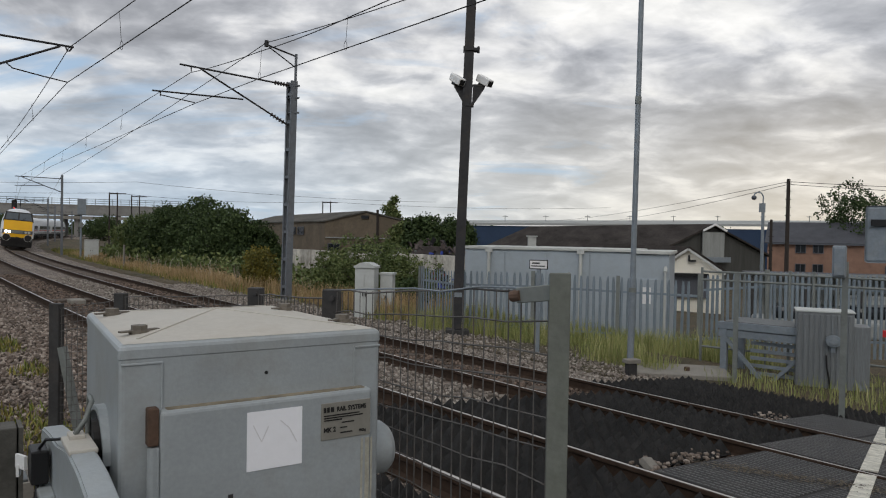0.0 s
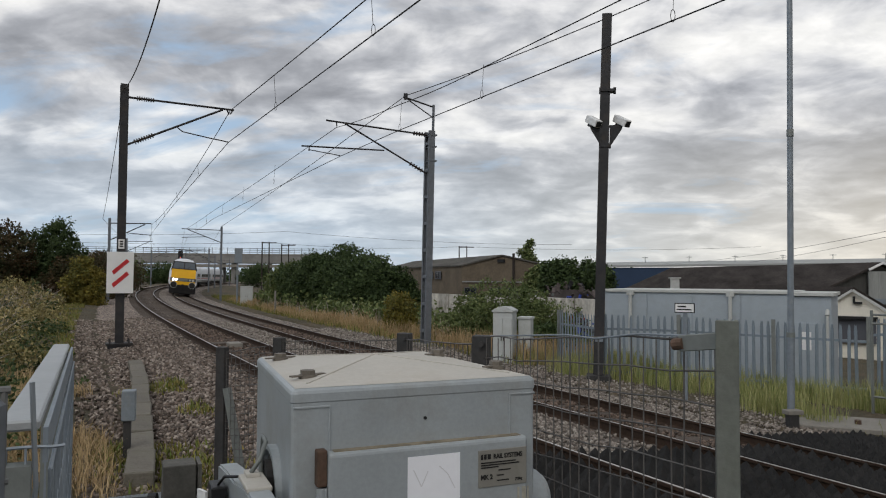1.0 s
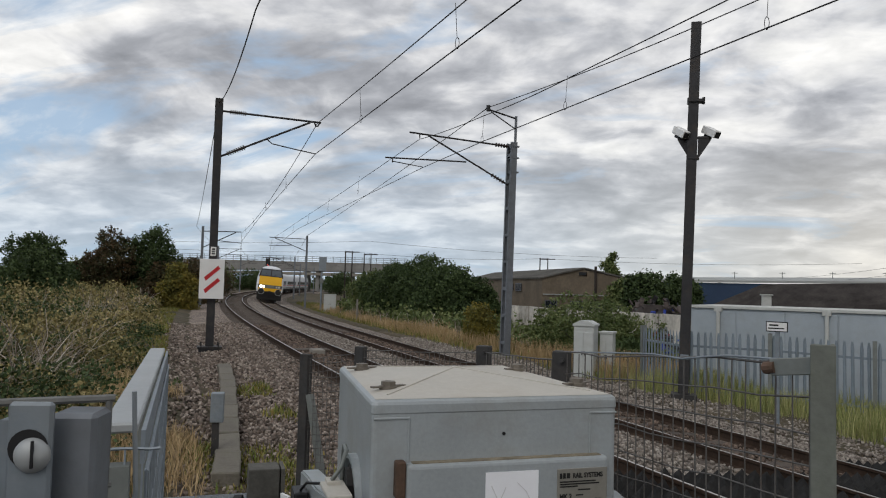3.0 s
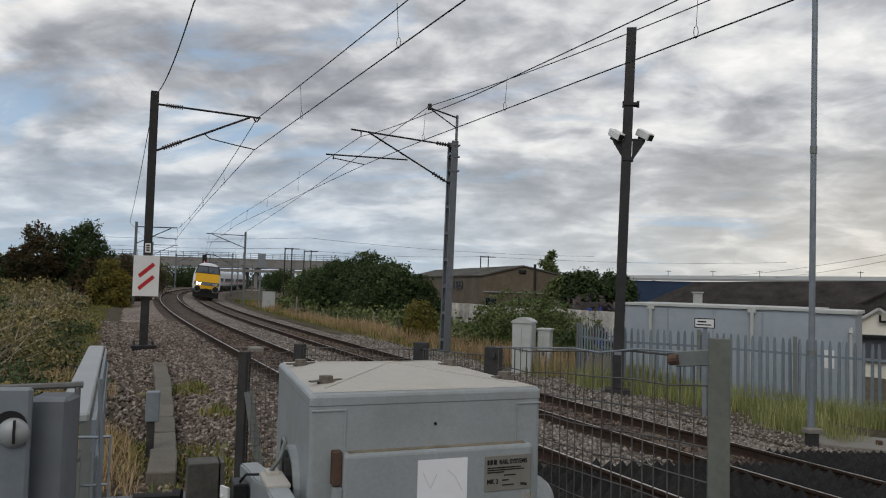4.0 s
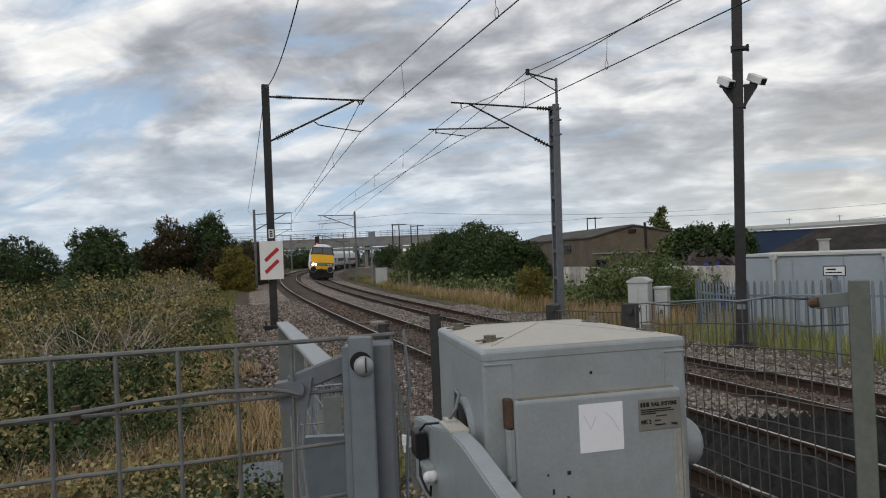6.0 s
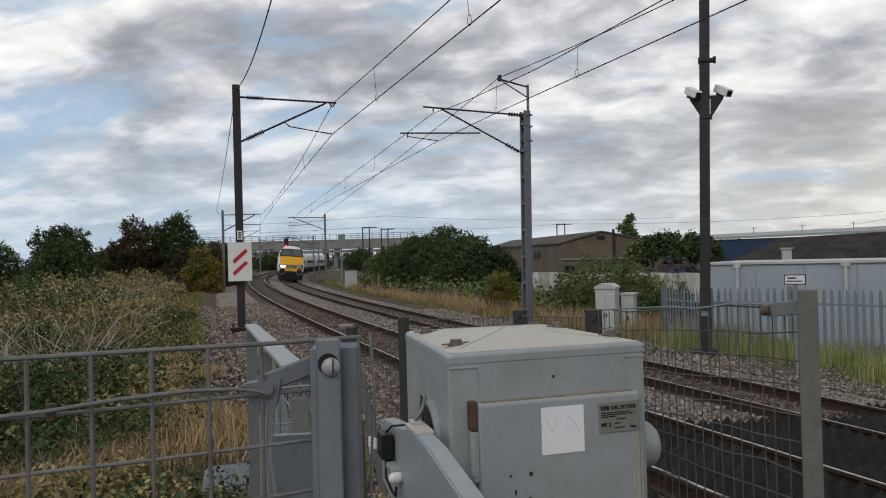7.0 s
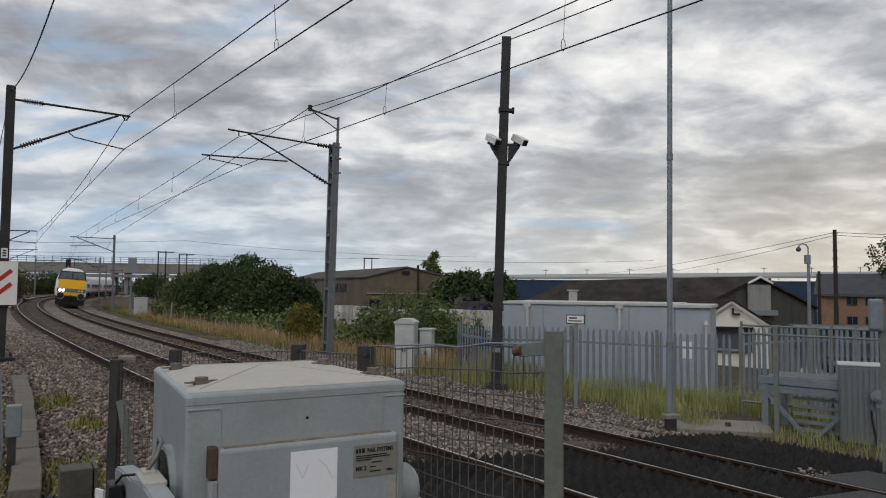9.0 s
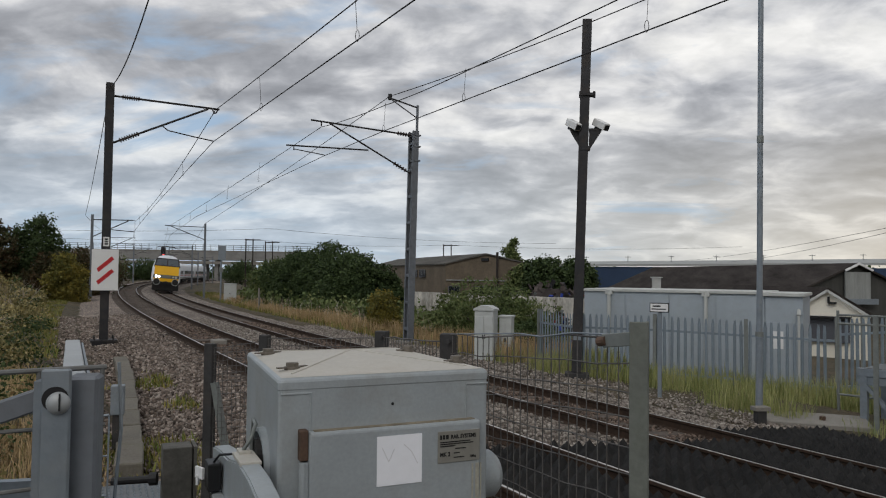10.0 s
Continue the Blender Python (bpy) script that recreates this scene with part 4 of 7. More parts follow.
def block_marker():
    t = thing("cable_marker", pose(3.20, 12.75, -0.74, 0, 0, 20), "weathered concrete marker block with a pale cap in the grass", "marker")
    bm = BM()
    bx(bm, (0, 0, 0.10), (0.17, 0.14, 0.28), bev=0.02)
    part("block", bm, M_DARK, t)
    bm = BM()
    bx(bm, (0.01, 0, 0.27), (0.27, 0.18, 0.07), bev=0.01)
    part("cap", bm, M_CONC, t)


block_marker()


def small_sign():
    t = thing("notice_post", pose(1.84, 15.02, -0.78, 0, 0, -18), "small white notice on a slim grey post", "sign")
    bm = BM()
    bx(bm, (0, 0, 0.98), (0.075, 0.05, 1.95))
    part("post", bm, M_GALV, t)
    bm = BM()
    bx(bm, (0, -0.04, 1.86), (0.38, 0.02, 0.19), bev=0.004)
    board = part("board", bm, M_INK, t)
    bm = BM()
    bx(bm, (0, -0.052, 1.86), (0.345, 0.006, 0.155))
    face = part("face", bm, M_WHITE, board)
    bars("small_print", [(-0.13, 0.028, 0.16, 0.03), (-0.15, -0.03, 0.28, 0.022)], M_INK, face, Matrix.Translation((0, -0.056, 1.86)) @ Matrix.Rotation(radians(90), 4, "X"))


small_sign()


def cabinet(name, x, y, z, w, d, h, rz, label, peaked):
    t = thing(name, pose(x, y, z, 0, 0, rz), label, "equipment cabinet", "equipment cabinets")
    bm = BM()
    bx(bm, (0, 0, h / 2), (w, d, h), bev=0.012)
    part("body", bm, M_CAB, t)
    for k in (-1, 1):
        bm = BM()
        bx(bm, (k * w * 0.235, -d / 2 - 0.008, h * 0.47), (w * 0.44, 0.02, h * 0.84), bev=0.005)
        door = part("door", bm, M_CAB, t)
        bm = BM()
        bx(bm, (k * w * 0.06, -d / 2 - 0.03, h * 0.5), (0.025, 0.03, 0.11))
        part("handle", bm, M_DARK, door)
    bm = BM()
    bx(bm, (0, 0, h + 0.03), (w + 0.06, d + 0.06, 0.06), bev=0.01)
    if peaked:
        ends = [[bm.verts.new((x, y, z)) for x, z in ((-w / 2 - 0.03, h + 0.055), (w / 2 + 0.03, h + 0.055), (w * 0.22, h + 0.15), (-w * 0.22, h + 0.15))] for y in (-d / 2 - 0.03, d / 2 + 0.03)]
        bm.faces.new(ends[0]), bm.faces.new(ends[1][::-1])
        for j in range(4):
            bm.faces.new((ends[0][j], ends[1][j], ends[1][(j + 1) % 4], ends[0][(j + 1) % 4]))
        bmesh.ops.recalc_face_normals(bm, faces=bm.faces)
    part("roof", bm, M_CAB, t)
    bm = BM()
    bx(bm, (0, 0, 0.0), (w + 0.08, d + 0.08, 0.14))
    part("plinth", bm, M_CONC, t)


cabinet("equipment_cabinet", -2.36, 20.75, -0.78, 0.56, 0.50, 1.46, -8, "tall pale grey lineside equipment cabinet in dry grass", True)
cabinet("equipment_cabinet", -1.80, 21.10, -0.80, 0.36, 0.36, 1.28, -8, "narrow pale grey equipment cabinet beside a taller one", False)
cabinet("equipment_cabinet", -28.24, 56.59, -0.80, 1.0, 0.6, 1.55, 25, "grey equipment cabinet far along the line", False)


def shed():
    # long front faces the line; runs from x 0.5 to 6.1
    a, b = Vector((0.42, 21.9, 0)), Vector((5.05, 20.2, 0))
    d = (b - a).normalized()
    rz = math.atan2(d.y, d.x)
    t = thing("equipment_shed", Matrix.Translation((a.x, a.y, -1.65)) @ Matrix.Rotation(rz, 4, "Z"), "long flat-roofed grey clad equipment shed behind a palisade fence", "shed")
    W, H = (b - a).length, 2.90
    bm = BM()
    bx(bm, (W / 2, 1.3, H / 2), (W, 2.6, H))
    part("wall", bm, M_SHED, t)
    n = 4
    for k in range(n):
        bm = BM()
        bx(bm, ((k + 0.5) * W / n, -0.012, H / 2), (W / n - 0.03, 0.024, H - 0.1), bev=0.006, seg=1)
        part("wall_panel", bm, M_SHED, t)
    bm = BM()
    bx(bm, (W / 2, 1.3, H + 0.05), (W + 0.10, 2.72, 0.08), bev=0.01)
    part("roof", bm, M_TRIM, t)
    for x in (W * 0.155, W * 0.70):
        bm = BM()
        cyl(bm, (x, -0.08, 0), (x, -0.08, H + 0.05), 0.05, 10)
        bx(bm, (x, -0.06, H), (0.2, 0.12, 0.14))
        part("downpipe", bm, M_TRIM, t)
    # lower annexe at the near end
    bm = BM()
    bx(bm, (W + 0.45, 1.1, 1.43), (0.88, 2.3, 2.86))
    annexe = part("annexe", bm, M_SHED, t)
    bm = BM()
    bx(bm, (W + 0.45, 1.1, 2.92), (1.00, 2.46, 0.09), bev=0.01)
    part("annexe_roof", bm, M_TRIM, annexe)
    bm = BM()
    bx(bm, (W + 0.34, -0.07, 1.15), (0.56, 0.04, 2.1), bev=0.008)
    door = part("door", bm, M_SHED, t, "grey panelled door")
    bm = BM()
    bx(bm, (W + 0.30, -0.10, 1.75), (0.28, 0.01, 0.45))
    part("notice", bm, M_WHITE, door, "white paper notice")
    bm = BM()
    cyl(bm, (W + 0.80, -0.12, 0.2), (W + 0.80, -0.12, 2.4), 0.032, 10)
    cyl(bm, (W + 0.80, -0.12, 2.4), (W + 0.80, 0.0, 2.55), 0.05, 10)
    part("vent_pipe", bm, M_TRIM, t)
    return t


shed()


def palisade(pts, label, h=1.78, step=0.155):
    """A steel palisade fence through the points: posts, two rails, and pales of their own."""
    t = thing("palisade_fence", Matrix.Translation(pts[0]), label, "palisade fence", "palisade fences")
    o = Vector(pts[0])
    bm = BM()
    prof = [(-0.034, 0.0), (-0.012, 0.018), (0.012, 0.018), (0.034, 0.0)]
    lev = [0.05, h - 0.16]
    rings = [[bm.verts.new((x, -y, z)) for x, y in prof] for z in lev]
    for u, v in zip(rings, rings[1:]):
        for j in range(3):
            bm.faces.new((u[j], u[j + 1], v[j + 1], v[j]))
    tips = [bm.verts.new((x, -0.012, h)) for x in (-0.016, 0.016)]
    mid = bm.verts.new((0, -0.016, h - 0.04))
    u = rings[-1]
    bm.faces.new((u[0], u[1], tips[0])), bm.faces.new((u[1], u[2], mid)), bm.faces.new((u[1], mid, tips[0])), bm.faces.new((u[2], tips[1], mid)), bm.faces.new((u[2], u[3], tips[1]))
    first = None
    for a, b in zip(pts, pts[1:]):
        a, b = Vector(a) - o, Vector(b) - o
        L = (b - a).length
        rz = math.atan2((b - a).y, (b - a).x)
        for z in (0.42, h - 0.36):
            rb = BM()
            beam(rb, a + Vector((0, 0, z)), b + Vector((0, 0, z)), 0.045, 0.05)
            part("rail", rb, M_PALE, t)
        np_ = max(1, round(L / 2.75))
        for k in range(np_ + 1):
            pb = BM()
            ibeam(pb, h + 0.02, 0.08, 0.15, 0.012)
            part("post", pb, M_GALVD, t, m=Matrix.Translation(a + (b - a) * (k / np_)) @ Matrix.Rotation(rz, 4, "Z"))
        for k in range(int(L / step)):
            p = a + (b - a) * ((k + 0.5) * step / L)
            side = Vector((math.sin(rz), -math.cos(rz), 0)) * 0.035
            m = Matrix.Translation(p + side) @ Matrix.Rotation(rz + random.uniform(-0.03, 0.03), 4, "Z") @ Matrix.Rotation(random.uniform(-0.012, 0.012), 4, "Y")
            if first is None:
                first = part("pale", bm, M_PALE, t, m=m)
            else:
                share(first, "pale", t, m)
    return t


palisade([(-0.80, 20.4, -1.02), (0.30, 18.45, -1.02)], "short return of galvanised steel palisade fence", 1.78)
palisade([(0.30, 18.45, -1.02), (2.05, 18.1, -1.02), (4.05, 17.75, -1.08), (5.85, 17.3, -1.12)], "galvanised steel palisade fence with pointed pales in front of the shed", 1.80)
palisade([(5.85, 17.3, -1.1), (7.2, 16.8, -0.95), (9.8, 16.3, -0.98)], "galvanised palisade fence beyond the crossing equipment", 1.92, 0.115)


# ---- buildings beyond the yard ----
def prism(name, a, b, width_dir, w, z0, ze, zr, wall_mat, roof_mat, parent, over=0.25, walls=True):
    """A ridge-roofed block: a and b are the two ends of one eave (x, y), the block reaching w along width_dir."""
    a, b, n = Vector((*a, 0)), Vector((*b, 0)), Vector((*width_dir, 0)).normalized()
    d = (b - a).normalized()
    up = lambda p, z: p + Vector((0, 0, z))
    if walls:
        bm = BM()
        pts = []
        for p in (a, b):
            pts.append([bm.verts.new(up(p, z0)), bm.verts.new(up(p + n * w, z0)), bm.verts.new(up(p + n * w, ze)), bm.verts.new(up(p + n * w / 2, zr)), bm.verts.new(up(p, ze))])
        bm.faces.new(pts[0]), bm.faces.new(pts[1][::-1])
        for j in range(5):
            k = (j + 1) % 5
            bm.faces.new((pts[0][j], pts[0][k], pts[1][k], pts[1][j]))
        bmesh.ops.recalc_face_normals(bm, faces=bm.faces)
        part("wall", bm, wall_mat, parent)
    bm = BM()
    th = 0.16
    slope = (zr - ze) / (w / 2)
    A, B = a - d * over, b + d * over
    prof = [(-over, ze - over * slope), (w / 2, zr), (w + over, ze - over * slope)]
    rows = []
    for p in (A, B):
        rows.append([bm.verts.new(up(p + n * x, z + 0.03)) for x, z in prof] + [bm.verts.new(up(p + n * x, z + 0.03 + th)) for x, z in prof[::-1]])
    bm.faces.new(rows[0]), bm.faces.new(rows[1][::-1])
    for j in range(6):
        k = (j + 1) % 6
        bm.faces.new((rows[0][j], rows[0][k], rows[1][k], rows[1][j]))
    bmesh.ops.recalc_face_normals(bm, faces=bm.faces)
    return part("roof", bm, roof_mat, parent)


def window(parent, p, d, w, h, name="window"):
    """A window proud of a far wall: frame and recessed dark pane; p: centre, d: along the wall."""
    d = Vector((*d, 0)).normalized()
    rz = math.atan2(d.y, d.x)
    m = Matrix.Translation(p) @ Matrix.Rotation(rz, 4, "Z")
    bm = BM()
    bx(bm, (0, -0.04, 0), (w, 0.06, h))
    win = part(name, bm, M_GLASS, parent, m=m)
    bm = BM()
    for x in (-w / 2, 0, w / 2):
        bx(bm, (x, -0.09, 0), (0.08, 0.06, h))
    for z in (-h / 2, h / 2):
        bx(bm, (0, -0.09, z), (w + 0.08, 0.06, 0.08))
    part("frame", bm, M_TGRY, win)
    return win


# long dark-roofed workshop, its gable towards the yard
wk = thing("workshop", Matrix.Identity(4), "long workshop with dark corrugated roof and grey clad gable", "industrial building")
prism("workshop", (16.9, 62.84), (4.5, 97.6), (0.93, 0.34), 12.0, -3.2, 0.30, 2.85, M_CLADG, M_ROOFD, wk, 0.35)
bm = BM()
gm = Matrix.Translation((22.6, 64.62, 0)) @ Matrix.Rotation(radians(20.1), 4, "Z")
bx(bm, (0, -0.08, 1.15), (2.3, 0.12, 2.3), m=gm)
part("pale_cladding", bm, M_CLADL, wk, "paler cladding sheets on the gable")
bm = BM()
bx(bm, (0, -0.2, -0.10), (3.4, 0.3, 0.45), m=gm)
part("shutter_box", bm, M_GALV, wk)
for k in (-1, 1):
    bm = BM()
    beam(bm, gm @ Vector((0, -0.30, 2.98)), gm @ Vector((k * 1.25, -0.30, 2.42)), 0.1, 0.16)
    part("barge_board", bm, M_WHITE, wk)
bm = BM()
wa_, wb_ = Vector((16.9, 62.84, 0)), Vector((4.5, 97.6, 0))
wd_ = Vector((0.93, 0.34, 0)).normalized()
for k in range(60):
    p = along(wa_, wb_, k / 60.0)
    beam(bm, p - wd_ * 0.3 + Vector((0, 0, 0.27)), p + wd_ * 6.0 + Vector((0, 0, 3.02)), 0.10, 0.07)
for k in (0.32, 0.66):
    beam(bm, wa_ + wd_ * (6.0 * k) + Vector((0, 0, 0.36 + 2.58 * k)), wb_ + wd_ * (6.0 * k) + Vector((0, 0, 0.36 + 2.58 * k)), 0.16, 0.06)
tagged(part("roof_sheet_rib", bm, M_ROOFD, wk), kind="stuff")
bm = BM()
bx(bm, (8.9, 85.0, 1.0), (0.9, 0.9, 1.3))
bx(bm, (8.9, 85.0, 1.7), (1.2, 1.2, 0.12))
part("roof_vent", bm, M_TRIM, wk, "small pale roof vent")

# cream cottage end
ct = thing("cottage", Matrix.Identity(4), "small cream rendered outbuilding with a white-edged gable", "building")
prism("cottage", (9.965, 36.586), (7.6, 44.0), (0.953, -0.304), 3.2, -2.3, 0.06, 1.12, M_RENDER, M_ROOFD, ct, 0.12)
CL, cd = Vector((9.965, 36.586, 0)), Vector((0.953, -0.304, 0))
off = Vector((-0.06, -0.20, 0))
for x in (-0.12, 3.32):
    bm = BM()
    beam(bm, CL + cd * x + off + Vector((0, 0, 0.0)), CL + cd * 1.6 + off + Vector((0, 0, 1.17)), 0.05, 0.11)
    part("barge_board", bm, M_TRIM, ct, "white painted barge board")
bm = BM()
bx(bm, CL + cd * 1.66 + Vector((-0.03, -0.08, 0.74)), (0.10, 0.10, 0.30), -0.3)
bx(bm, CL + cd * 1.80 + Vector((-0.03, -0.12, 0.60)), (0.34, 0.12, 0.09), -0.3)
part("wall_lamp", bm, M_BLACK, ct)
bm = BM()
bx(bm, CL + cd * 1.35 + Vector((-0.03, -0.10, -0.62)), (2.3, 0.16, 1.15), -0.309)
part("shutter", bm, M_TGRY, ct, "dark roller shutter under a black canopy")
bm = BM()
bx(bm, CL + cd * 1.35 + Vector((-0.06, -0.25, -0.05)), (2.4, 0.5, 0.10), -0.309)
part("canopy", bm, M_BLACK, ct)

# open car port in the yard behind the far fence
cp = thing("car_port", pose(12.4, 30.8, -2.2, 0, 0, -14), "low dark flat-roofed open car port in the yard", "car port")
bm = BM()
bx(bm, (4.2, 0.8, 2.46), (8.6, 2.0, 0.12), bev=0.02)
part("roof", bm, M_SLATE, cp)
bm = BM()
bx(bm, (4.2, -0.22, 2.50), (8.7, 0.06, 0.08))
part("fascia", bm, M_CLADL, cp)
bm = BM()
bx(bm, (4.2, 1.7, 1.15), (8.4, 0.2, 2.3))
part("back_wall", bm, M_CLADL, cp)
for k in range(5):
    bm = BM()
    bx(bm, (0.1 + 2.05 * k, -0.05, 1.15), (0.12, 0.12, 2.32))
    part("post", bm, M_DARK, cp)

# two-storey brick offices
br = thing("brick_offices", Matrix.Identity(4), "two-storey red brick office block with slate roof", "office building")
BL, BR_ = Vector((40.7, 96.2, 0)), Vector((72.0, 80.4, 0))
bd = (BR_ - BL).normalized()
prism("brick", (BL.x, BL.y), (BR_.x, BR_.y), (-bd.y, bd.x), 11.0, -4.2, 1.45, 4.0, M_BRICK, M_SLATE, br, 0.35)
for k, x in enumerate((3.9, 5.9, 13.8, 15.8, 19.8, 23.5, 27.3)):
    for z in (0.68, -1.75):
        window(br, BL + bd * x + Vector((0, 0, z)), (bd.x, bd.y), 1.15, 1.0)
bm = BM()
beam(bm, BL + bd * 0 + Vector((0, 0, 1.30)) - Vector((-bd.y, bd.x, 0)) * 0.4, BR_ + Vector((0, 0, 1.30)) - Vector((-bd.y, bd.x, 0)) * 0.4, 0.14, 0.16)
part("gutter", bm, M_TGRY, br)

# blue warehouse far behind
bw = thing("warehouse", Matrix.Identity(4), "long low blue warehouse with pale sheet roof", "industrial building")
bm = BM()
beam(bm, (-6, 141.5, -0.2), (70, 128.1, -0.2), 30, 7.2)
part("wall", bm, M_BLUE, bw)
bm = BM()
vs = [bm.verts.new(p) for p in ((-6.3, 126.0, 3.35), (72, 112.2, 4.1), (77, 142, 5.45), (-1.2, 156, 4.5))]
f = bm.faces.new(vs)
r = bmesh.ops.extrude_face_region(bm, geom=[f])
bmesh.ops.translate(bm, vec=(0, 0, 0.35), verts=[v for v in r["geom"] if isinstance(v, bmesh.types.BMVert)])
bmesh.ops.recalc_face_normals(bm, faces=bm.faces)
part("roof", bm, M_ROOFG, bw)
for k in range(9):
    bm = BM()
    p = along((-2, 141.2, 4.2), (66, 129.5, 4.9), (k + 0.5) / 9)
    cyl(bm, p, p + Vector((0, 0, 1.3)), 0.06, 5)
    cyl(bm, p + Vector((-0.5, 0, 1.1)), p + Vector((0.5, 0, 1.1)), 0.05, 5)
    part("roof_stanchion", bm, M_GALVD, bw)

# old barn by the scrap yard
bn = thing("old_barn", Matrix.Identity(4), "old brown blockwork barn with shallow gable and long side", "barn")
prism("barn", (-14.95, 83.6), (-33.0, 116.0), (0.925, -0.38), 10.6, -3.4, 2.95, 4.02, M_BARN, M_BARNROOF, bn, 0.3)
bm = BM()
gd = Vector((0.925, -0.38, 0)).normalized()
g0 = Vector((-14.95, 83.6, 0))
bx(bm, g0 + gd * 5.3 + Vector((0, -0.1, 3.5)), (0.9, 0.2, 0.35), math.atan2(gd.y, gd.x))
part("vent", bm, M_BLACK, bn)
for x in (1.3, 4.6, 6.6):
    window(bn, g0 + gd * x + Vector((0, -0.02, -0.2)), (gd.x, gd.y), 1.5, 1.3)
bm = BM()
beam(bm, g0 + gd * 0.2 + Vector((0, -0.15, 1.15)), g0 + gd * 10.4 + Vector((0, -0.15, 1.15)), 0.12, 0.12)
part("beam", bm, M_CLADL, bn)
sd = Vector((-18.05, 32.4, 0)).normalized()
for k in (2, 3):
    window(bn, g0 + sd * (1.5 + 3.6 * k) + Vector((-0.05, -0.02, 1.9)), (-sd.x, -sd.y), 2.4, 0.9)
bm = BM()
cyl(bm, g0 + gd * 6.6 + Vector((0.3, -0.7, -3)), g0 + gd * 6.6 + Vector((0.3, -0.7, 4.3)), 0.14, 8)
part("service_pole", bm, M_WOOD, bn)

# scrap-yard wall and heaps
sw = thing("scrap_yard_wall", Matrix.Identity(4), "pale stained concrete panel wall of a scrap yard", "wall")
wa, wb = Vector((-9.5, 43.0, 0)), Vector((2.2, 33.4, 0))
for k in range(8):
    bm = BM()
    p, q = along(wa, wb, k / 8), along(wa, wb, (k + 0.96) / 8)
    beam(bm, p + Vector((0, 0, -0.95)), q + Vector((0, 0, -0.95 + random.uniform(-0.05, 0.05))), 0.25, 3.25)
    part("wall_panel", bm, M_WALLC, sw)


def heap(name, c, rx, ry, h, n, mats, label):
    t = thing(name, Matrix.Translation(c), label, "scrap heap", "scrap heaps")
    for material, share_ in mats:
        bm = BM()
        for _ in range(int(n * share_)):
            a, r = random.uniform(0, 6.28), math.sqrt(random.random())
            top = h * (1 - r) ** 0.7
            p = (rx * r * math.cos(a), ry * r * math.sin(a), top * random.uniform(0.5, 1.05))
            k = random.uniform(0.05, 0.24)
            m = Matrix.Translation(p) @ Euler((random.uniform(0, 3), random.uniform(0, 3), random.uniform(0, 3))).to_matrix().to_4x4()
            bx(bm, (0, 0, 0), (k * random.uniform(0.4, 2.4), k, k * random.uniform(0.1, 0.7)), m=m)
        tagged(part("scrap_piece", bm, material, t), kind="stuff")
    bm = BM()
    cyl(bm, (0, 0, -1.5), (0, 0, h * 0.8), 1.0, 14, 0.15)
    bmesh.ops.scale(bm, vec=(rx, ry, 1), verts=bm.verts)
    part("core", bm, M_SCRAP, t)


heap("scrap_heap", (-1.2, 40.5, -1.2), 5.0, 3.0, 2.75, 900, ((M_SCRAP, 0.72), (M_MASTD, 0.14), (M_SCRAPB, 0.04), (M_SCRAPR, 0.02), (M_GALVD, 0.06), (M_TRIM, 0.02)), "dark heap of scrap metal behind the yard wall")
heap("scrap_heap", (-0.6, 30.0, -1.6), 1.7, 1.2, 2.05, 420, ((M_MASTD, 0.2), (M_SCRAP, 0.35), (M_SCRAPB, 0.2), (M_SCRAPR, 0.12), (M_GALVD, 0.13)), "small heap of coloured scrap by the fence")


# poles and lines in the distance
def wood_pole(x, y, z0, z1, r, label, pegs=True, cross=False):
    t = thing("utility_pole", Matrix.Translation((x, y, z0)), label, "utility pole", "utility poles")
    bm = BM()
    cyl(bm, (0, 0, 0), (0, 0, z1 - z0), r, 9, r * 0.75)
    part("pole", bm, M_WOOD, t)
    if cross:
        bm = BM()
        bx(bm, (0, 0, z1 - z0 - 0.25), (3.4, 0.18, 0.2))
        part("crossarm", bm, M_WOOD, t)
    elif pegs:
        for k in range(5):
            bm = BM()
            bx(bm, (0, 0, z1 - z0 - 0.3 - 0.6 * k), (0.42, 0.05, 0.05))
            part("climbing_peg", bm, M_WOOD, t)


wood_pole(24.7, 54.9, -3.0, 6.25, 0.17, "tall dark wooden utility pole near the workshops")
wood_pole(27.6, 64.5, -3.0, 3.5, 0.15, "shorter wooden pole beside the offices")
for x, y, z, k in ((-68.3, 144.8, 9.0, 1.6), (-72.7, 164.8, 9.4, 1.8), (-29.7, 167.5, 8.9, 1.8)):
    for o in (-k, k):
        wood_pole(x + o * 0.5, y, -2.5, z, 0.16, "wooden leg of a distant twin-pole power line", cross=(o > 0))
wire("service_wire", [(20, 150, 5.0), (24.7, 54.9, 6.05), (60, 46, 5.6)], 0.02, "thin service wire strung to a wooden pole", 0.5)
wire("service_wire", [(26, 150, 4.6), (24.7, 54.9, 5.85), (60, 43, 5.0)], 0.02, "thin service wire strung to a wooden pole", 0.6)
wire("power_line", [(-140, 150, 10.5), (-68.3, 144.8, 8.9), (-29.7, 167.5, 8.8), (40, 190, 9.5)], 0.03, "distant power line wire", 0.8)
wire("power_line", [(-140, 148, 12.0), (-66, 150, 11.5), (-5, 175, 9.5)], 0.03, "distant power line wire", 0.8)


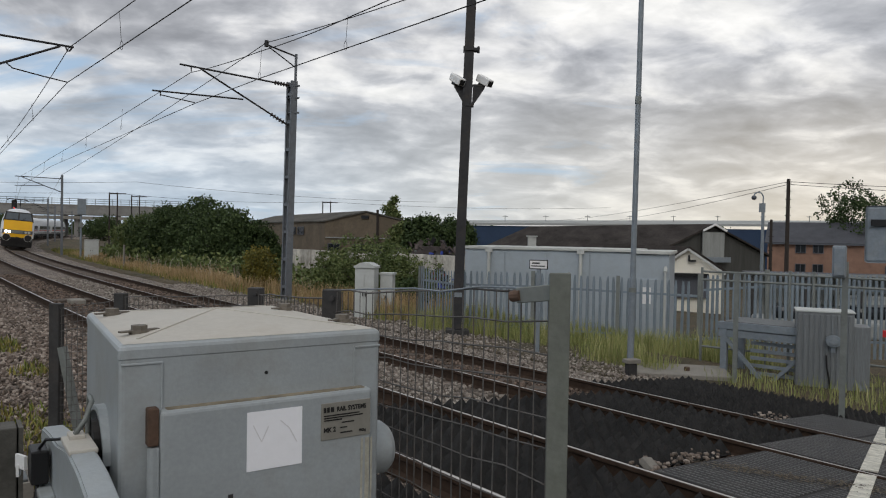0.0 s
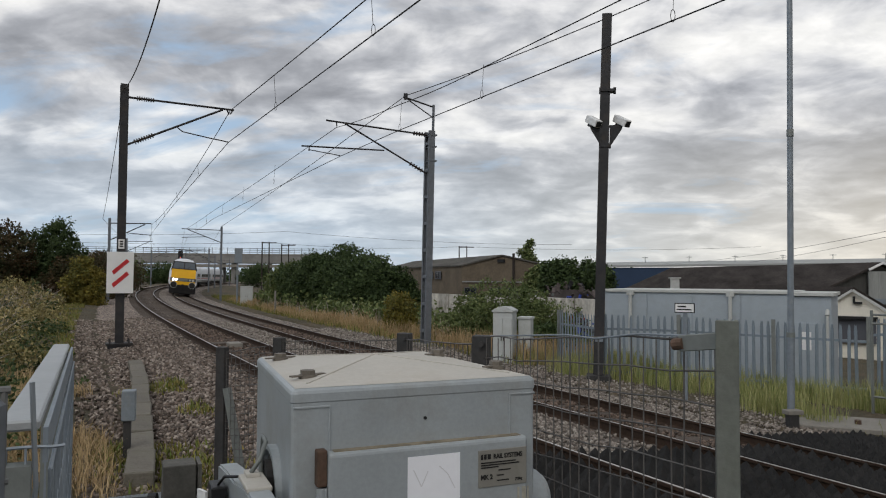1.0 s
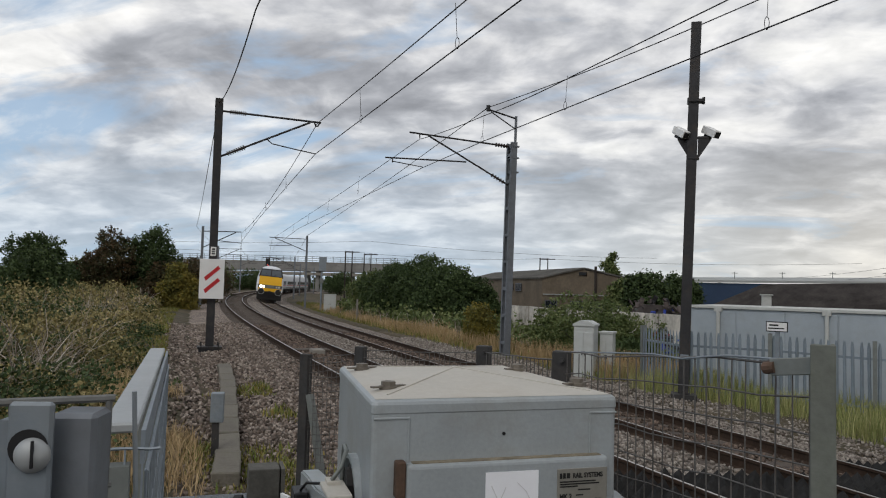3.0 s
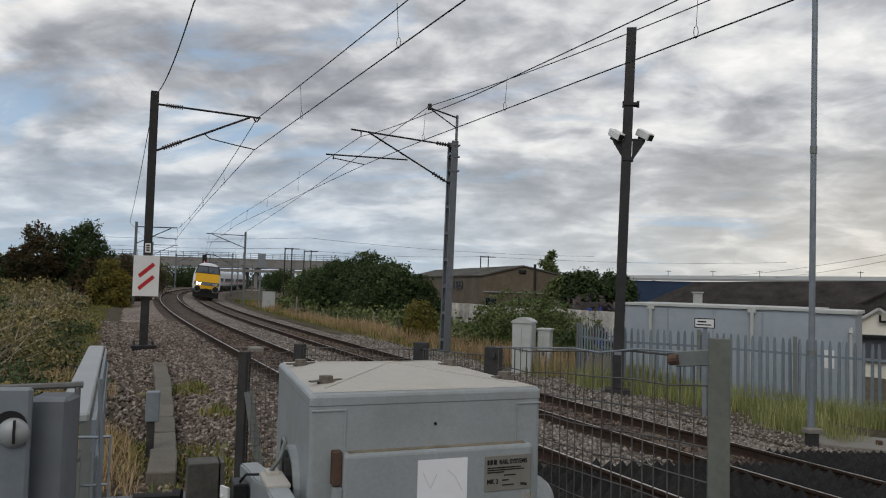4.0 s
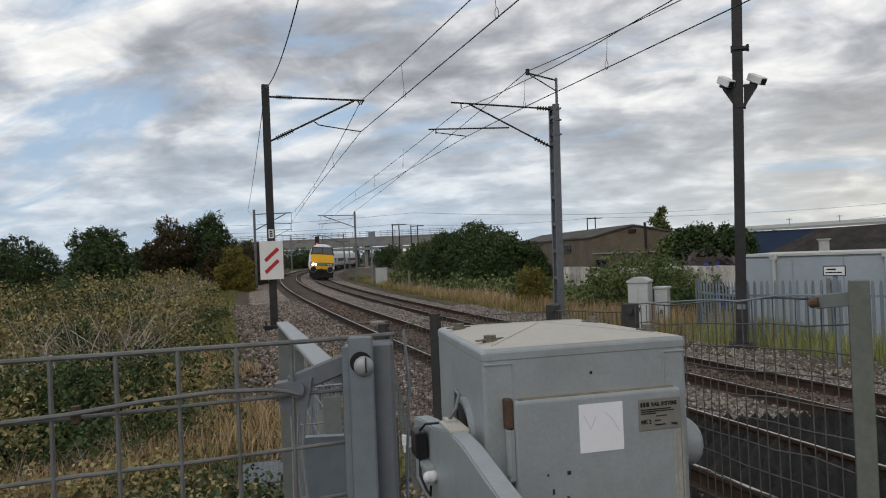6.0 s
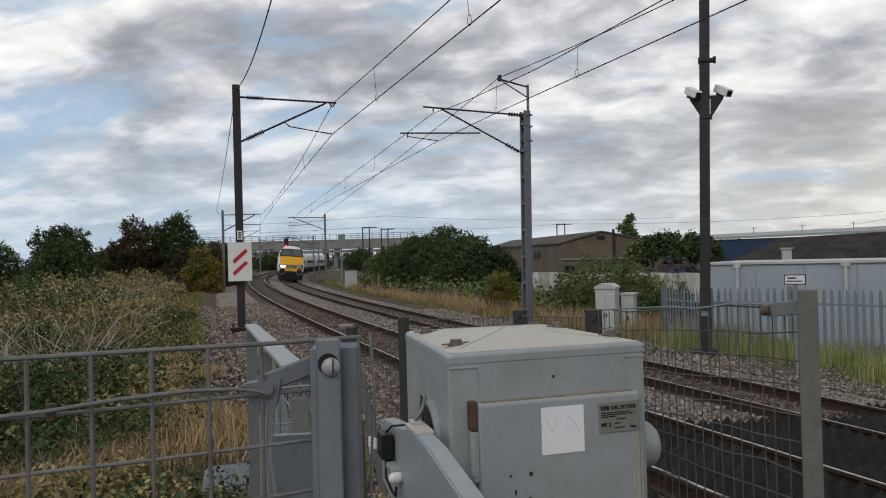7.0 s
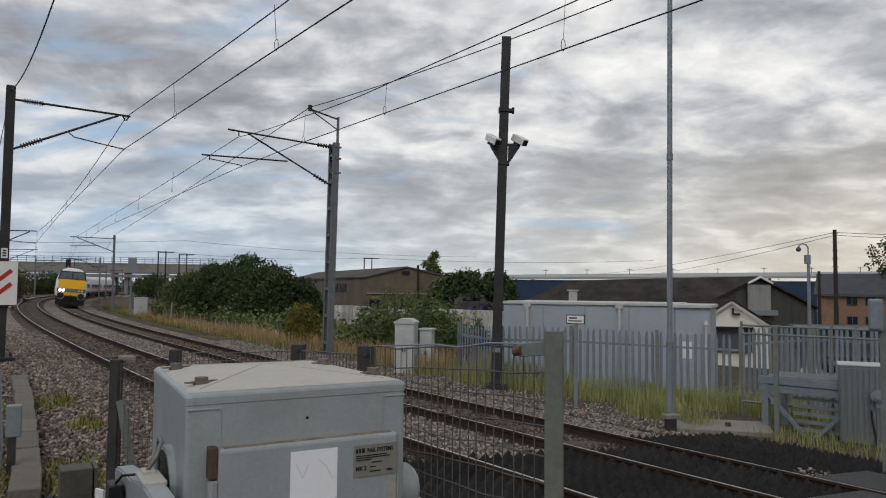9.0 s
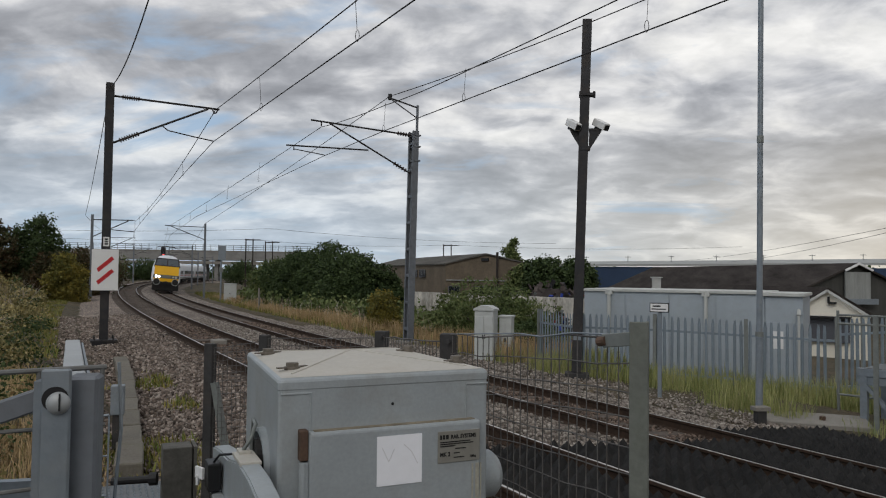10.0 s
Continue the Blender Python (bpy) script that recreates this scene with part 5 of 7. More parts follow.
def camera_lamp():
    t = thing("swan_neck_column", Matrix.Translation((17.4, 41.7, -2.6)), "slim grey column with a swan-neck dome camera", "camera pole")
    bm = BM()
    cyl(bm, (0, 0, 0), (0, 0, 6.2), 0.10, 10, 0.085)
    bx(bm, (-0.05, 0, 6.1), (0.28, 0.2, 0.5))
    part("column", bm, M_GALV, t)
    tube("neck", [(0, 0, 6.3), (0, 0, 6.75), (-0.12, 0, 6.93), (-0.32, 0, 6.97), (-0.48, 0, 6.88), (-0.52, 0, 6.75)], 0.04, M_GALV, t)
    bm = BM()
    bmesh.ops.create_uvsphere(bm, u_segments=10, v_segments=8, radius=0.14, matrix=Matrix.Translation((-0.52, 0, 6.66)))
    part("dome", bm, M_TGRY, t, smooth=True)


camera_lamp()


# ---- road bridge and signal ----
def bridge():
    a, b = Vector((-150, 173, 0)), Vector((-74, 201.2, 0))
    t = thing("road_bridge", Matrix.Identity(4), "grey concrete road bridge with railings over the line", "bridge")
    d = (b - a).normalized()
    bm = BM()
    beam(bm, a + Vector((0, 0, 6.4)), b + Vector((0, 0, 6.4)), 9, 2.3)
    part("deck", bm, M_BRIDGE, t)
    bm = BM()
    beam(bm, a + Vector((0, -2.0, 4.5)), b + Vector((0, -2.0, 4.5)), 5, 0.8)
    part("lower_girder", bm, M_CONC, t)
    bm = BM()
    beam(bm, a + Vector((0, -4.7, 7.7)), b + Vector((0, -4.7, 7.7)), 0.3, 0.35)
    part("parapet", bm, M_CONC, t)
    for z in (8.3, 8.9, 9.4):
        bm = BM()
        beam(bm, a + Vector((0, -4.7, z)), b + Vector((0, -4.7, z)), 0.12, 0.12)
        part("railing", bm, M_GALV, t)
    for k in range(40):
        p = along(a, b, (k + 0.5) / 40)
        bm = BM()
        bx(bm, p + Vector((0, -4.7, 8.6)), (0.12, 0.12, 1.9))
        part("railing_post", bm, M_GALV, t)
    for f in (0.12, 0.34, 0.62, 0.66, 0.78):
        bm = BM()
        p = along(a, b, f)
        bx(bm, p + Vector((0, 0, 1.5)), (1.0, 6.5, 8.0), math.atan2(d.y, d.x))
        part("pier", bm, M_BRIDGE, t)
    return t


bridge()


def signal():
    p = at(176, -2.6, -0.5)
    t = thing("colour_light_signal", Matrix.Translation((p.x, p.y, -0.5)) @ Matrix.Rotation(radians(25), 4, "Z"), "black colour-light railway signal showing red", "railway signal")
    bm = BM()
    cyl(bm, (0, 0, 0), (0, 0, 5.4), 0.11, 10)
    part("post", bm, M_MAST, t)
    bm = BM()
    bx(bm, (0, 0, 6.6), (1.0, 0.25, 2.6), bev=0.1)
    part("head", bm, M_BLACK, t)
    bm = BM()
    cyl(bm, (0, -0.13, 6.05), (0, -0.18, 6.05), 0.26, 16)
    part("red_lamp", bm, M_SIGRED, t, "lit red signal lamp")


signal()


def back_board():
    # grey signal back on a slim post by the far track
    t = thing("signal_back_board", pose(-29.82, 57.98, -0.75, 0, 0, 28), "grey rectangular signal housing on a slim post", "railway signal")
    bm = BM()
    cyl(bm, (0, 0, 0), (0, 0, 3.9), 0.08, 8)
    part("post", bm, M_GALV, t)
    bm = BM()
    bx(bm, (0.05, 0, 4.15), (0.62, 0.35, 1.25), bev=0.03)
    part("housing", bm, M_GALV, t)
    bm = BM()
    bx(bm, (0, 0, 2.7), (0.35, 0.25, 0.4))
    part("box", bm, M_GALVD, t)


back_board()
wp = thing("marker_post", pose(-20.12, 44.41, -0.78), "slim white lineside marker post", "marker post")
bm = BM()
bx(bm, (0, 0, 0.75), (0.10, 0.10, 1.5), bev=0.01)
part("post", bm, M_CONC, wp)


# ---- train on the far track ----
def train_body(L, nose, label, name):
    """One vehicle with its front at y 0 and its length along +y; z 0 at rail level."""
    t = thing(name, Matrix.Identity(4), label, "train", "train")
    # outline of half section: x, z
    sec = [(1.30, 1.00), (1.37, 1.25), (1.37, 2.35), (1.28, 2.75), (1.10, 3.30), (0.85, 3.60), (0.45, 3.74), (0.0, 3.77)]
    ring_pts = [(x, z) for x, z in sec] + [(-x, z) for x, z in sec[-2::-1]]
    bm = BM()
    if nose:
        st = [(0.0, 0.95, 0.27), (0.30, 0.97, 0.58), (0.62, 0.98, 0.86), (0.95, 0.99, 0.945), (1.6, 1.0, 0.985), (2.4, 1.0, 1.0)]
    else:
        st = [(0.0, 0.96, 0.98), (0.25, 1.0, 1.0)]
    ys = [y for y, _, _ in st] + [L]
    rings = []
    for k, y in enumerate(ys):
        sx, sz = (st[k][1], st[k][2]) if k < len(st) else (1.0, 1.0)
        rings.append([bm.verts.new((x * sx, y, 1.0 + (z - 1.0) * sz if not nose or k >= len(st) else 1.0 + (z - 1.0) * sz)) for x, z in ring_pts])
    for u, v in zip(rings, rings[1:]):
        for j in range(len(ring_pts) - 1):
            bm.faces.new((u[j], v[j], v[j + 1], u[j + 1]))
        bm.faces.new((u[-1], v[-1], v[0], u[0]))
    bm.faces.new(rings[0]), bm.faces.new(rings[-1][::-1])
    bmesh.ops.recalc_face_normals(bm, faces=bm.faces)
    part("body", bm, M_TWHT, t)
    for sx in (-1, 1):
        bm = BM()
        bx(bm, (sx * 1.375, L / 2 + 1.0, 2.12), (0.02, L - 3.2, 0.62))
        part("window_band", bm, M_TGRY, t)
        for k in range(int((L - 5) / 1.9)):
            bm = BM()
            bx(bm, (sx * 1.388, 3.4 + k * 1.9, 2.15), (0.014, 1.25, 0.5), bev=0.004, seg=1)
            part("side_window", bm, M_GLASS, t)
        bm = BM()
        bx(bm, (sx * 1.378, L / 2 + 0.6, 1.62), (0.02, L - 2.6, 0.13))
        part("red_band", bm, M_TRED, t)
        bm = BM()
        bx(bm, (sx * 1.374, L / 2 + 0.2, 1.18), (0.02, L - 1.2, 0.14))
        part("sill_band", bm, M_TGRY, t)
    bm = BM()
    bx(bm, (0, L / 2 + 0.4, 0.82), (2.3, L - 1.6, 0.42))
    part("underframe", bm, M_UNDER, t)
    for y in (3.4, L - 3.0):
        bm = BM()
        bx(bm, (0, y, 0.55), (2.35, 3.0, 0.32))
        for sx in (-1, 1):
            for dy in (-1.2, 1.2):
                cyl(bm, (sx * 0.70, y + dy, 0.47), (sx * 0.84, y + dy, 0.47), 0.47, 20)
                bx(bm, (sx * 1.12, y + dy, 0.5), (0.18, 0.45, 0.4))
        part("bogie", bm, M_UNDER, t)
    if nose:
        def on_nose(y0, z0, y1, z1, w0, w1, th, name_, material, label_="", lift=0.03):
            bm_ = BM()
            vs = [bm_.verts.new(p) for p in ((-w0, y0 - lift, z0), (w0, y0 - lift, z0), (w1, y1 - lift, z1 + lift), (-w1, y1 - lift, z1 + lift))]
            f_ = bm_.faces.new(vs)
            r_ = bmesh.ops.extrude_face_region(bm_, geom=[f_])
            bmesh.ops.translate(bm_, vec=(0, th, -th * 0.3), verts=[v for v in r_["geom"] if isinstance(v, bmesh.types.BMVert)])
            bmesh.ops.recalc_face_normals(bm_, faces=bm_.faces)
            return part(name_, bm_, material, t, label_)
        on_nose(-0.02, 1.06, -0.02, 1.40, 1.14, 1.18, 0.06, "lower_front", M_TYEL, "yellow lower front panel")
        on_nose(-0.02, 1.70, 0.28, 2.58, 1.16, 1.15, 0.25, "front_panel", M_TYEL, "yellow raked front panel")
        on_nose(-0.03, 1.40, -0.03, 1.70, 1.22, 1.24, 0.08, "lamp_strip", M_TGRY)
        on_nose(-0.05, 1.44, -0.05, 1.66, 0.44, 0.44, 0.06, "grille", M_GALVD, "grey grille between the lamps")
        screen = on_nose(0.28, 2.60, 0.60, 3.38, 1.24, 1.06, 0.30, "windscreen", M_BLACK, "black-framed raked windscreen")
        for x0, x1 in ((-1.10, -0.06), (0.06, 1.10)):
            bm = BM()
            k0, k1 = 0.985, 0.86
            vs = [bm.verts.new(p) for p in ((x0 * k0, 0.262, 2.68), (x1 * k0, 0.262, 2.68), (x1 * k1, 0.515, 3.30), (x0 * k1, 0.515, 3.30))]
            f = bm.faces.new(vs)
            r = bmesh.ops.extrude_face_region(bm, geom=[f])
            bmesh.ops.translate(bm, vec=(0, -0.012, 0.004), verts=[v for v in r["geom"] if isinstance(v, bmesh.types.BMVert)])
            bmesh.ops.recalc_face_normals(bm, faces=bm.faces)
            part("pane", bm, M_SCREEN, screen, "windscreen pane with reflected sky in its colour")
        for sx in (-1, 1):
            bm = BM()
            cyl(bm, (sx * 0.93, -0.08, 1.55), (sx * 0.93, -0.13, 1.55), 0.12, 14)
            cyl(bm, (sx * 0.66, -0.08, 1.55), (sx * 0.66, -0.13, 1.55), 0.10, 14)
            part("headlight", bm, M_LAMP if sx < 0 else M_CAB, t, "lit headlight pair" if sx < 0 else "unlit lamp pair")
            bm = BM()
            cyl(bm, (sx * 0.87, 0.25, 1.04), (sx * 0.87, -0.48, 1.04), 0.12, 12)
            cyl(bm, (sx * 0.87, -0.48, 1.04), (sx * 0.87, -0.55, 1.04), 0.30, 18)
            buffer = part("buffer", bm, M_UNDER, t)
            bm = BM()
            add_wire(bm, [(sx * 0.87 + 0.31 * math.cos(a_), -0.53, 1.04 + 0.31 * math.sin(a_)) for a_ in (k_ * math.pi / 8 for k_ in range(17))], 0.025, 5)
            part("rim", bm, M_TRIM, buffer, "white buffer rim")
            bm = BM()
            beam(bm, (sx * 0.55, 0.30, 2.92), (sx * 0.22, 0.20, 2.64), 0.03, 0.03)
            part("wiper", bm, M_BLACK, t)
        bm = BM()
        bx(bm, (0, 0.5, 0.62), (2.5, 1.1, 0.9), bev=0.08)
        bx(bm, (0, -0.15, 0.95), (0.3, 0.6, 0.3), bev=0.04)
        part("buffer_beam", bm, M_UNDER, t)
        bm = BM()
        for p, q in (((-0.45, 13.0, 3.85), (-0.3, 14.4, 4.35)), ((0.45, 13.0, 3.85), (0.3, 14.4, 4.35)), ((-0.3, 14.4, 4.35), (-0.25, 13.2, 5.0)), ((0.3, 14.4, 4.35), (0.25, 13.2, 5.0)), ((-0.8, 13.2, 5.02), (0.8, 13.2, 5.02)), ((-0.8, 12.9, 5.02), (0.8, 12.9, 5.02)), ((-0.8, 13.2, 5.02), (-1.0, 13.1, 4.88)), ((0.8, 13.2, 5.02), (1.0, 13.1, 4.88))):
            cyl(bm, p, q, 0.045, 6)
        bx(bm, (0, 13.6, 3.80), (1.5, 2.4, 0.12))
        part("pantograph", bm, M_MASTD, t)
        bm = BM()
        bx(bm, (0, 6.5, 3.78), (1.1, 5, 0.14), bev=0.03)
        part("roof_equipment", bm, M_TGRY, t)
    return t


S_TRAIN = 78.0
LV, LC = 19.4, 23.0


def set_vehicle(t, s0, L):
    a, b = at(s0, FAR, rail_z(FAR)), at(s0 + L, FAR, rail_z(FAR))
    d = b - a
    t.matrix_world = Matrix.Translation(a) @ Matrix.Rotation(math.atan2(-d.x, d.y), 4, "Z") @ Matrix.Rotation(math.atan(CANT), 4, "Y")


loco = train_body(LV, True, "white electric locomotive with yellow raked front and red band", "locomotive")
set_vehicle(loco, S_TRAIN, LV)
coach = train_body(LC, False, "white passenger coach with dark window band and red band", "passenger_coach")
set_vehicle(coach, S_TRAIN + LV + 0.7, LC)
for k in range(1, 4):
    c = copy_thing(coach, Matrix.Identity(4))
    set_vehicle(c, S_TRAIN + LV + 0.7 + k * (LC + 0.7), LC)


# ---- wire mesh fence behind the machine ----
def mesh_panel(bm, a, b, za, zb, z_low, dx, dz, r, wob=0.004):
    """Welded wire between two posts: tops at za and zb."""
    a, b = Vector((*a, 0)), Vector((*b, 0))
    L = (b - a).length
    nv, nh = max(2, round(L / dx)), max(2, round((min(za, zb) - z_low) / dz))
    for k in range(nv + 1):
        f = k / nv
        p = a + (b - a) * f
        top = za + (zb - za) * f
        o = Vector((random.uniform(-wob, wob), random.uniform(-wob, wob), 0))
        add_wire(bm, [p + Vector((0, 0, z_low)), p + o + Vector((0, 0, (z_low + top) / 2)), p + Vector((0, 0, top))], r)
    for k in range(nh + 1):
        pts = []
        for j in range(9):
            f = j / 8
            top = za + (zb - za) * f
            pts.append(a + (b - a) * f + Vector((0, 0, top - k * dz + random.uniform(-wob, wob))))
        add_wire(bm, pts, r * (1.25 if k == 0 else 1))


def angle_post(parent, x, y, top, w, rz, material, name="post", low=-0.2):
    bm = BM()
    m = Matrix.Translation((x, y, 0)) @ Matrix.Rotation(rz, 4, "Z")
    bx(bm, (0, 0, (top + low) / 2), (w, 0.008, top - low), m=m, bev=0.002, seg=1)
    bx(bm, (w / 2 - 0.004, w / 2, (top + low) / 2), (0.008, w, top - low), m=m, bev=0.002, seg=1)
    return part(name, bm, material, parent)


fn = thing("mesh_fence", Matrix.Identity(4), "weathered welded wire mesh fence on steel posts behind the machine", "wire fence", "wire fences")
GP, PR, P4, P3, P1 = (0.379, 1.716), (-0.31, 2.84), (-0.89, 3.92), (-1.965, 4.71), (-2.53, 4.99)
angle_post(fn, GP[0] - 0.002, GP[1], 1.566, 0.046, radians(-8), mat("lichen_grey_post", (0.155, 0.165, 0.145), 0.75, 0.1, 0.16, 14, 60, 0.08, (0.11, 0.12, 0.09), 0.5), low=-0.1)
bm = BM()
beam(bm, (0.367, 1.735, 1.522), (0.292, 1.80, 1.509), 0.012, 0.036, 0.002)
stub = part("stub_arm", bm, M_GALVD, fn, "short steel stub arm")
bm = BM()
cyl(bm, (0.299, 1.79, 1.510), (0.280, 1.807, 1.506), 0.013, 10)
part("rusty_end", bm, M_RUST, stub)
for (x, y), top, w in ((PR, 1.435, 0.062), (P4, 1.353, 0.072), (P3, 1.242, 0.07), (P1, 1.14, 0.075)):
    bm = BM()
    bx(bm, (x, y, (top - 0.3) / 2), (w, w * 0.8, top + 0.3), radians(-8), 0.004, 1)
    post = part("post", bm, M_DARK, fn)
    if y < 4.2:
        bm = BM()
        cyl(bm, (x + 0.005, y - 0.03, top - 0.03), (x + 0.005, y - 0.045, top - 0.03), 0.010, 8)
        part("bolt", bm, M_DARK, post)
bm = BM()
beam(bm, (P1[0] + 0.05, P1[1] - 0.02, 0.85), (P1[0] + 0.28, P1[1] - 0.05, -0.2), 0.045, 0.045)
part("strut", bm, M_GALVD, fn)
M_MESH = mat("mesh_wire", (0.12, 0.115, 0.11), 0.6, 0.4, 0.2, 20, 90, 0, (0.12, 0.08, 0.06), 0.5)
bm = BM()
mesh_panel(bm, (0.358, 1.745), PR, 1.530, 1.425, 0.10, 0.052, 0.072, 0.0021, 0.007)
tagged(part("wire_mesh", bm, M_MESH, fn), kind="stuff")
bm = BM()
mesh_panel(bm, PR, P4, 1.40, 1.32, 0.10, 0.055, 0.075, 0.0024)
tagged(part("wire_mesh", bm, M_MESH, fn), kind="stuff")
bm = BM()
mesh_panel(bm, P4, P3, 1.31, 1.215, -0.05, 0.052, 0.05, 0.0022)
mesh_panel(bm, P3, P1, 1.20, 1.10, -0.05, 0.052, 0.05, 0.0022)
tagged(part("wire_mesh", bm, M_MESH, fn), kind="stuff")
tube("tie_wire", [(0.317, 1.80, 1.526), (0.21, 1.98, 1.515), (0.11, 2.14, 1.488), (0.03, 2.30, 1.484), (-0.10, 2.50, 1.465), (-0.27, 2.80, 1.436)], 0.0027, M_GALV, fn)


# ---- gate, hinge post and railed panel ----
M_ROD = mat("aged_galvanised_rod", (0.185, 0.19, 0.185), 0.6, 0.35, 0.2, 25, 90, 0.03, (0.14, 0.11, 0.08), 0.4)
GATE = Matrix.Translation((-0.321, 0.491, 1.539)) @ Matrix.Scale(1.08, 4) @ Matrix.Translation((0.325, -0.394, -1.567))
gt = thing("mesh_gate", Matrix.Identity(4), "galvanised welded-mesh gate leaf beside its hinge post", "gate", "gate")
ga, gd_ = Vector((-0.306, 0.556, 0)), Vector((-0.713, -0.701, 0))
G_TOP, G_STEP = 1.570, 0.0640


def gate_at(d, z):
    """A point of the leaf, slightly bowed by use."""
    return ga + gd_ * d + Vector((0.004 * math.sin(5 * d), -0.004 * math.sin(5 * d), z + 0.012 * d))


for k in range(15):
    bm = BM()
    add_wire(bm, [gate_at(1.5 * j / 12, G_TOP - G_STEP * k + random.uniform(-0.0012, 0.0012)) for j in range(13)], 0.0030 if k == 0 else 0.0024, 7)
    part("top_rod" if k == 0 else "cross_rod", bm, M_ROD, gt)
for k in range(23):
    bm = BM()
    cyl(bm, gate_at(0.004 + G_STEP * k, 0.62), gate_at(0.004 + G_STEP * k, G_TOP + 0.002), 0.0026, 7)
    part("upright_rod", bm, M_ROD, gt)
bm = BM()
add_wire(bm, [gate_at(d, G_TOP - G_STEP + z) + Vector((0.005, -0.005, 0)) for d, z in ((0.125, 0.001), (0.138, 0.006), (0.165, 0.011), (0.22, 0.014), (0.30, 0.011), (0.37, 0.005), (0.46, 0.002), (0.70, 0.004), (1.5, 0.006))], 0.0026, 7)
part("latch_rod", bm, M_ROD, gt)
bm = BM()
cyl(bm, gate_at(0.365, G_TOP - G_STEP - 0.006), gate_at(0.365, G_TOP - G_STEP + 0.012), 0.0055, 8)
part("rusty_tie", bm, M_RUST, gt)

gp = thing("gate_post", GATE, "galvanised gate post with large hinge bolt and latch bracket", "gate post", "gate")
bm = BM()
mh = Matrix.Translation((-0.326, 0.398, 0)) @ Matrix.Rotation(radians(24), 4, "Z")
bx(bm, (0, 0, 0.77), (0.0275, 0.006, 1.66), bev=0.002, seg=1, m=mh)
part("front_bar", bm, M_GALV, gp)
bm = BM()
bx(bm, (0.020, 0.030, 0.765), (0.030, 0.034, 1.65), bev=0.003, seg=1, m=mh)
part("post", bm, M_MAST, gp)
bm = BM()
bx(bm, (-0.018, 0.022, 0.765), (0.007, 0.036, 1.645), m=mh)
part("side_bar", bm, M_GALV, gp)
bm = BM()
bmesh.ops.create_uvsphere(bm, u_segments=18, v_segments=12, radius=0.0112, matrix=mh @ Matrix.Translation((0.003, -0.004, 1.567)) @ Matrix.Diagonal((1, 0.7, 1, 1)))
bolt = part("hinge_bolt", bm, M_ALU, gp, "large domed hinge bolt", smooth=True)
bm = BM()
bx(bm, (0.006, -0.0118, 1.569), (0.0014, 0.002, 0.017), m=mh)
part("bolt_slot", bm, M_BLACK, bolt)
bm = BM()
cyl(bm, mh @ Vector((0.000, -0.0028, 1.571)), mh @ Vector((0.000, -0.0042, 1.571)), 0.0122, 20)
part("bolt_hole", bm, M_BLACK, gp)
bm = BM()
beam(bm, mh @ Vector((-0.015, 0.015, 1.570)), mh @ Vector((-0.080, 0.005, 1.548)), 0.008, 0.022, 0.002)
prof = [(-0.055, 1.556), (-0.096, 1.551), (-0.092, 1.530), (-0.078, 1.512), (-0.062, 1.522)]
f0 = [bm.verts.new(mh @ Vector((x, 0.0, z))) for x, z in prof]
f1 = [bm.verts.new(mh @ Vector((x, 0.022, z))) for x, z in prof]
bm.faces.new(f0), bm.faces.new(f1[::-1])
for j in range(5):
    bm.faces.new((f0[j], f1[j], f1[(j + 1) % 5], f0[(j + 1) % 5]))
cyl(bm, mh @ Vector((-0.072, -0.006, 1.545)), mh @ Vector((-0.072, 0.03, 1.545)), 0.009, 12)
bmesh.ops.recalc_face_normals(bm, faces=bm.faces)
part("latch_bracket", bm, M_MAST, gp, "dark cast latch bracket")
bm = BM()
for k, x in enumerate((-0.088, -0.081, -0.074)):
    add_wire(bm, [mh @ Vector((x + 0.003 * math.sin(3 * j + k), 0.05, 1.515 - 0.06 * j)) for j in range(12)], 0.0016)
tagged(part("hanging_wire", bm, M_ALU, gp), kind="stuff")
bm = BM()
add_wire(bm, [mh @ Vector((0.048 + 0.004 * math.sin(j * 1.7), 0.05, 1.60 - 0.07 * j)) for j in range(18)], 0.0018)
tagged(part("side_wire", bm, M_GALV, gp), kind="stuff")
bm = BM()
bx(bm, (-0.046, 0.09, 0.73), (0.066, 0.012, 1.48), m=mh)
part("back_plate", bm, M_GALV, gp)

rp = thing("railed_panel", Matrix.Translation((0.0, 0.10, -0.018)), "mesh barrier panel with a broad pale aluminium top rail", "barrier panel", "gate")
ra, rb = Vector((-0.612, 0.811, 0)), Vector((-1.535, 2.02, 0))
bm = BM()
beam(bm, ra + Vector((0, 0, 1.478)), rb + Vector((0, 0, 1.448)), 0.046, 0.014, 0.003)
part("top_rail", bm, M_ALU, rp)
rd = (rb - ra).normalized()
rn = Vector((-rd.y, rd.x, 0))
bm = BM()
beam(bm, ra + rn * -0.03 + Vector((0, 0, 1.452)), rb + rn * -0.03 + Vector((0, 0, 1.422)), 0.006, 0.045)
part("rail_lip", bm, M_GALV, rp)
for p, w in ((rb, 0.04), (along(ra, rb, 0.5), 0.025), (ra, 0.03)):
    bm = BM()
    bx(bm, p + Vector((0, 0, 0.68)), (w, w, 1.50), math.atan2(rd.y, rd.x))
    part("upright", bm, M_GALVD, rp)
bm = BM()
mesh_panel(bm, (ra.x + 0.03, ra.y + 0.02), (rb.x + 0.03, rb.y + 0.02), 1.42, 1.40, 0.1, 0.075, 0.10, 0.0022, 0.001)
tagged(part("wire_mesh", bm, M_GALV, rp), kind="stuff")
bm = BM()
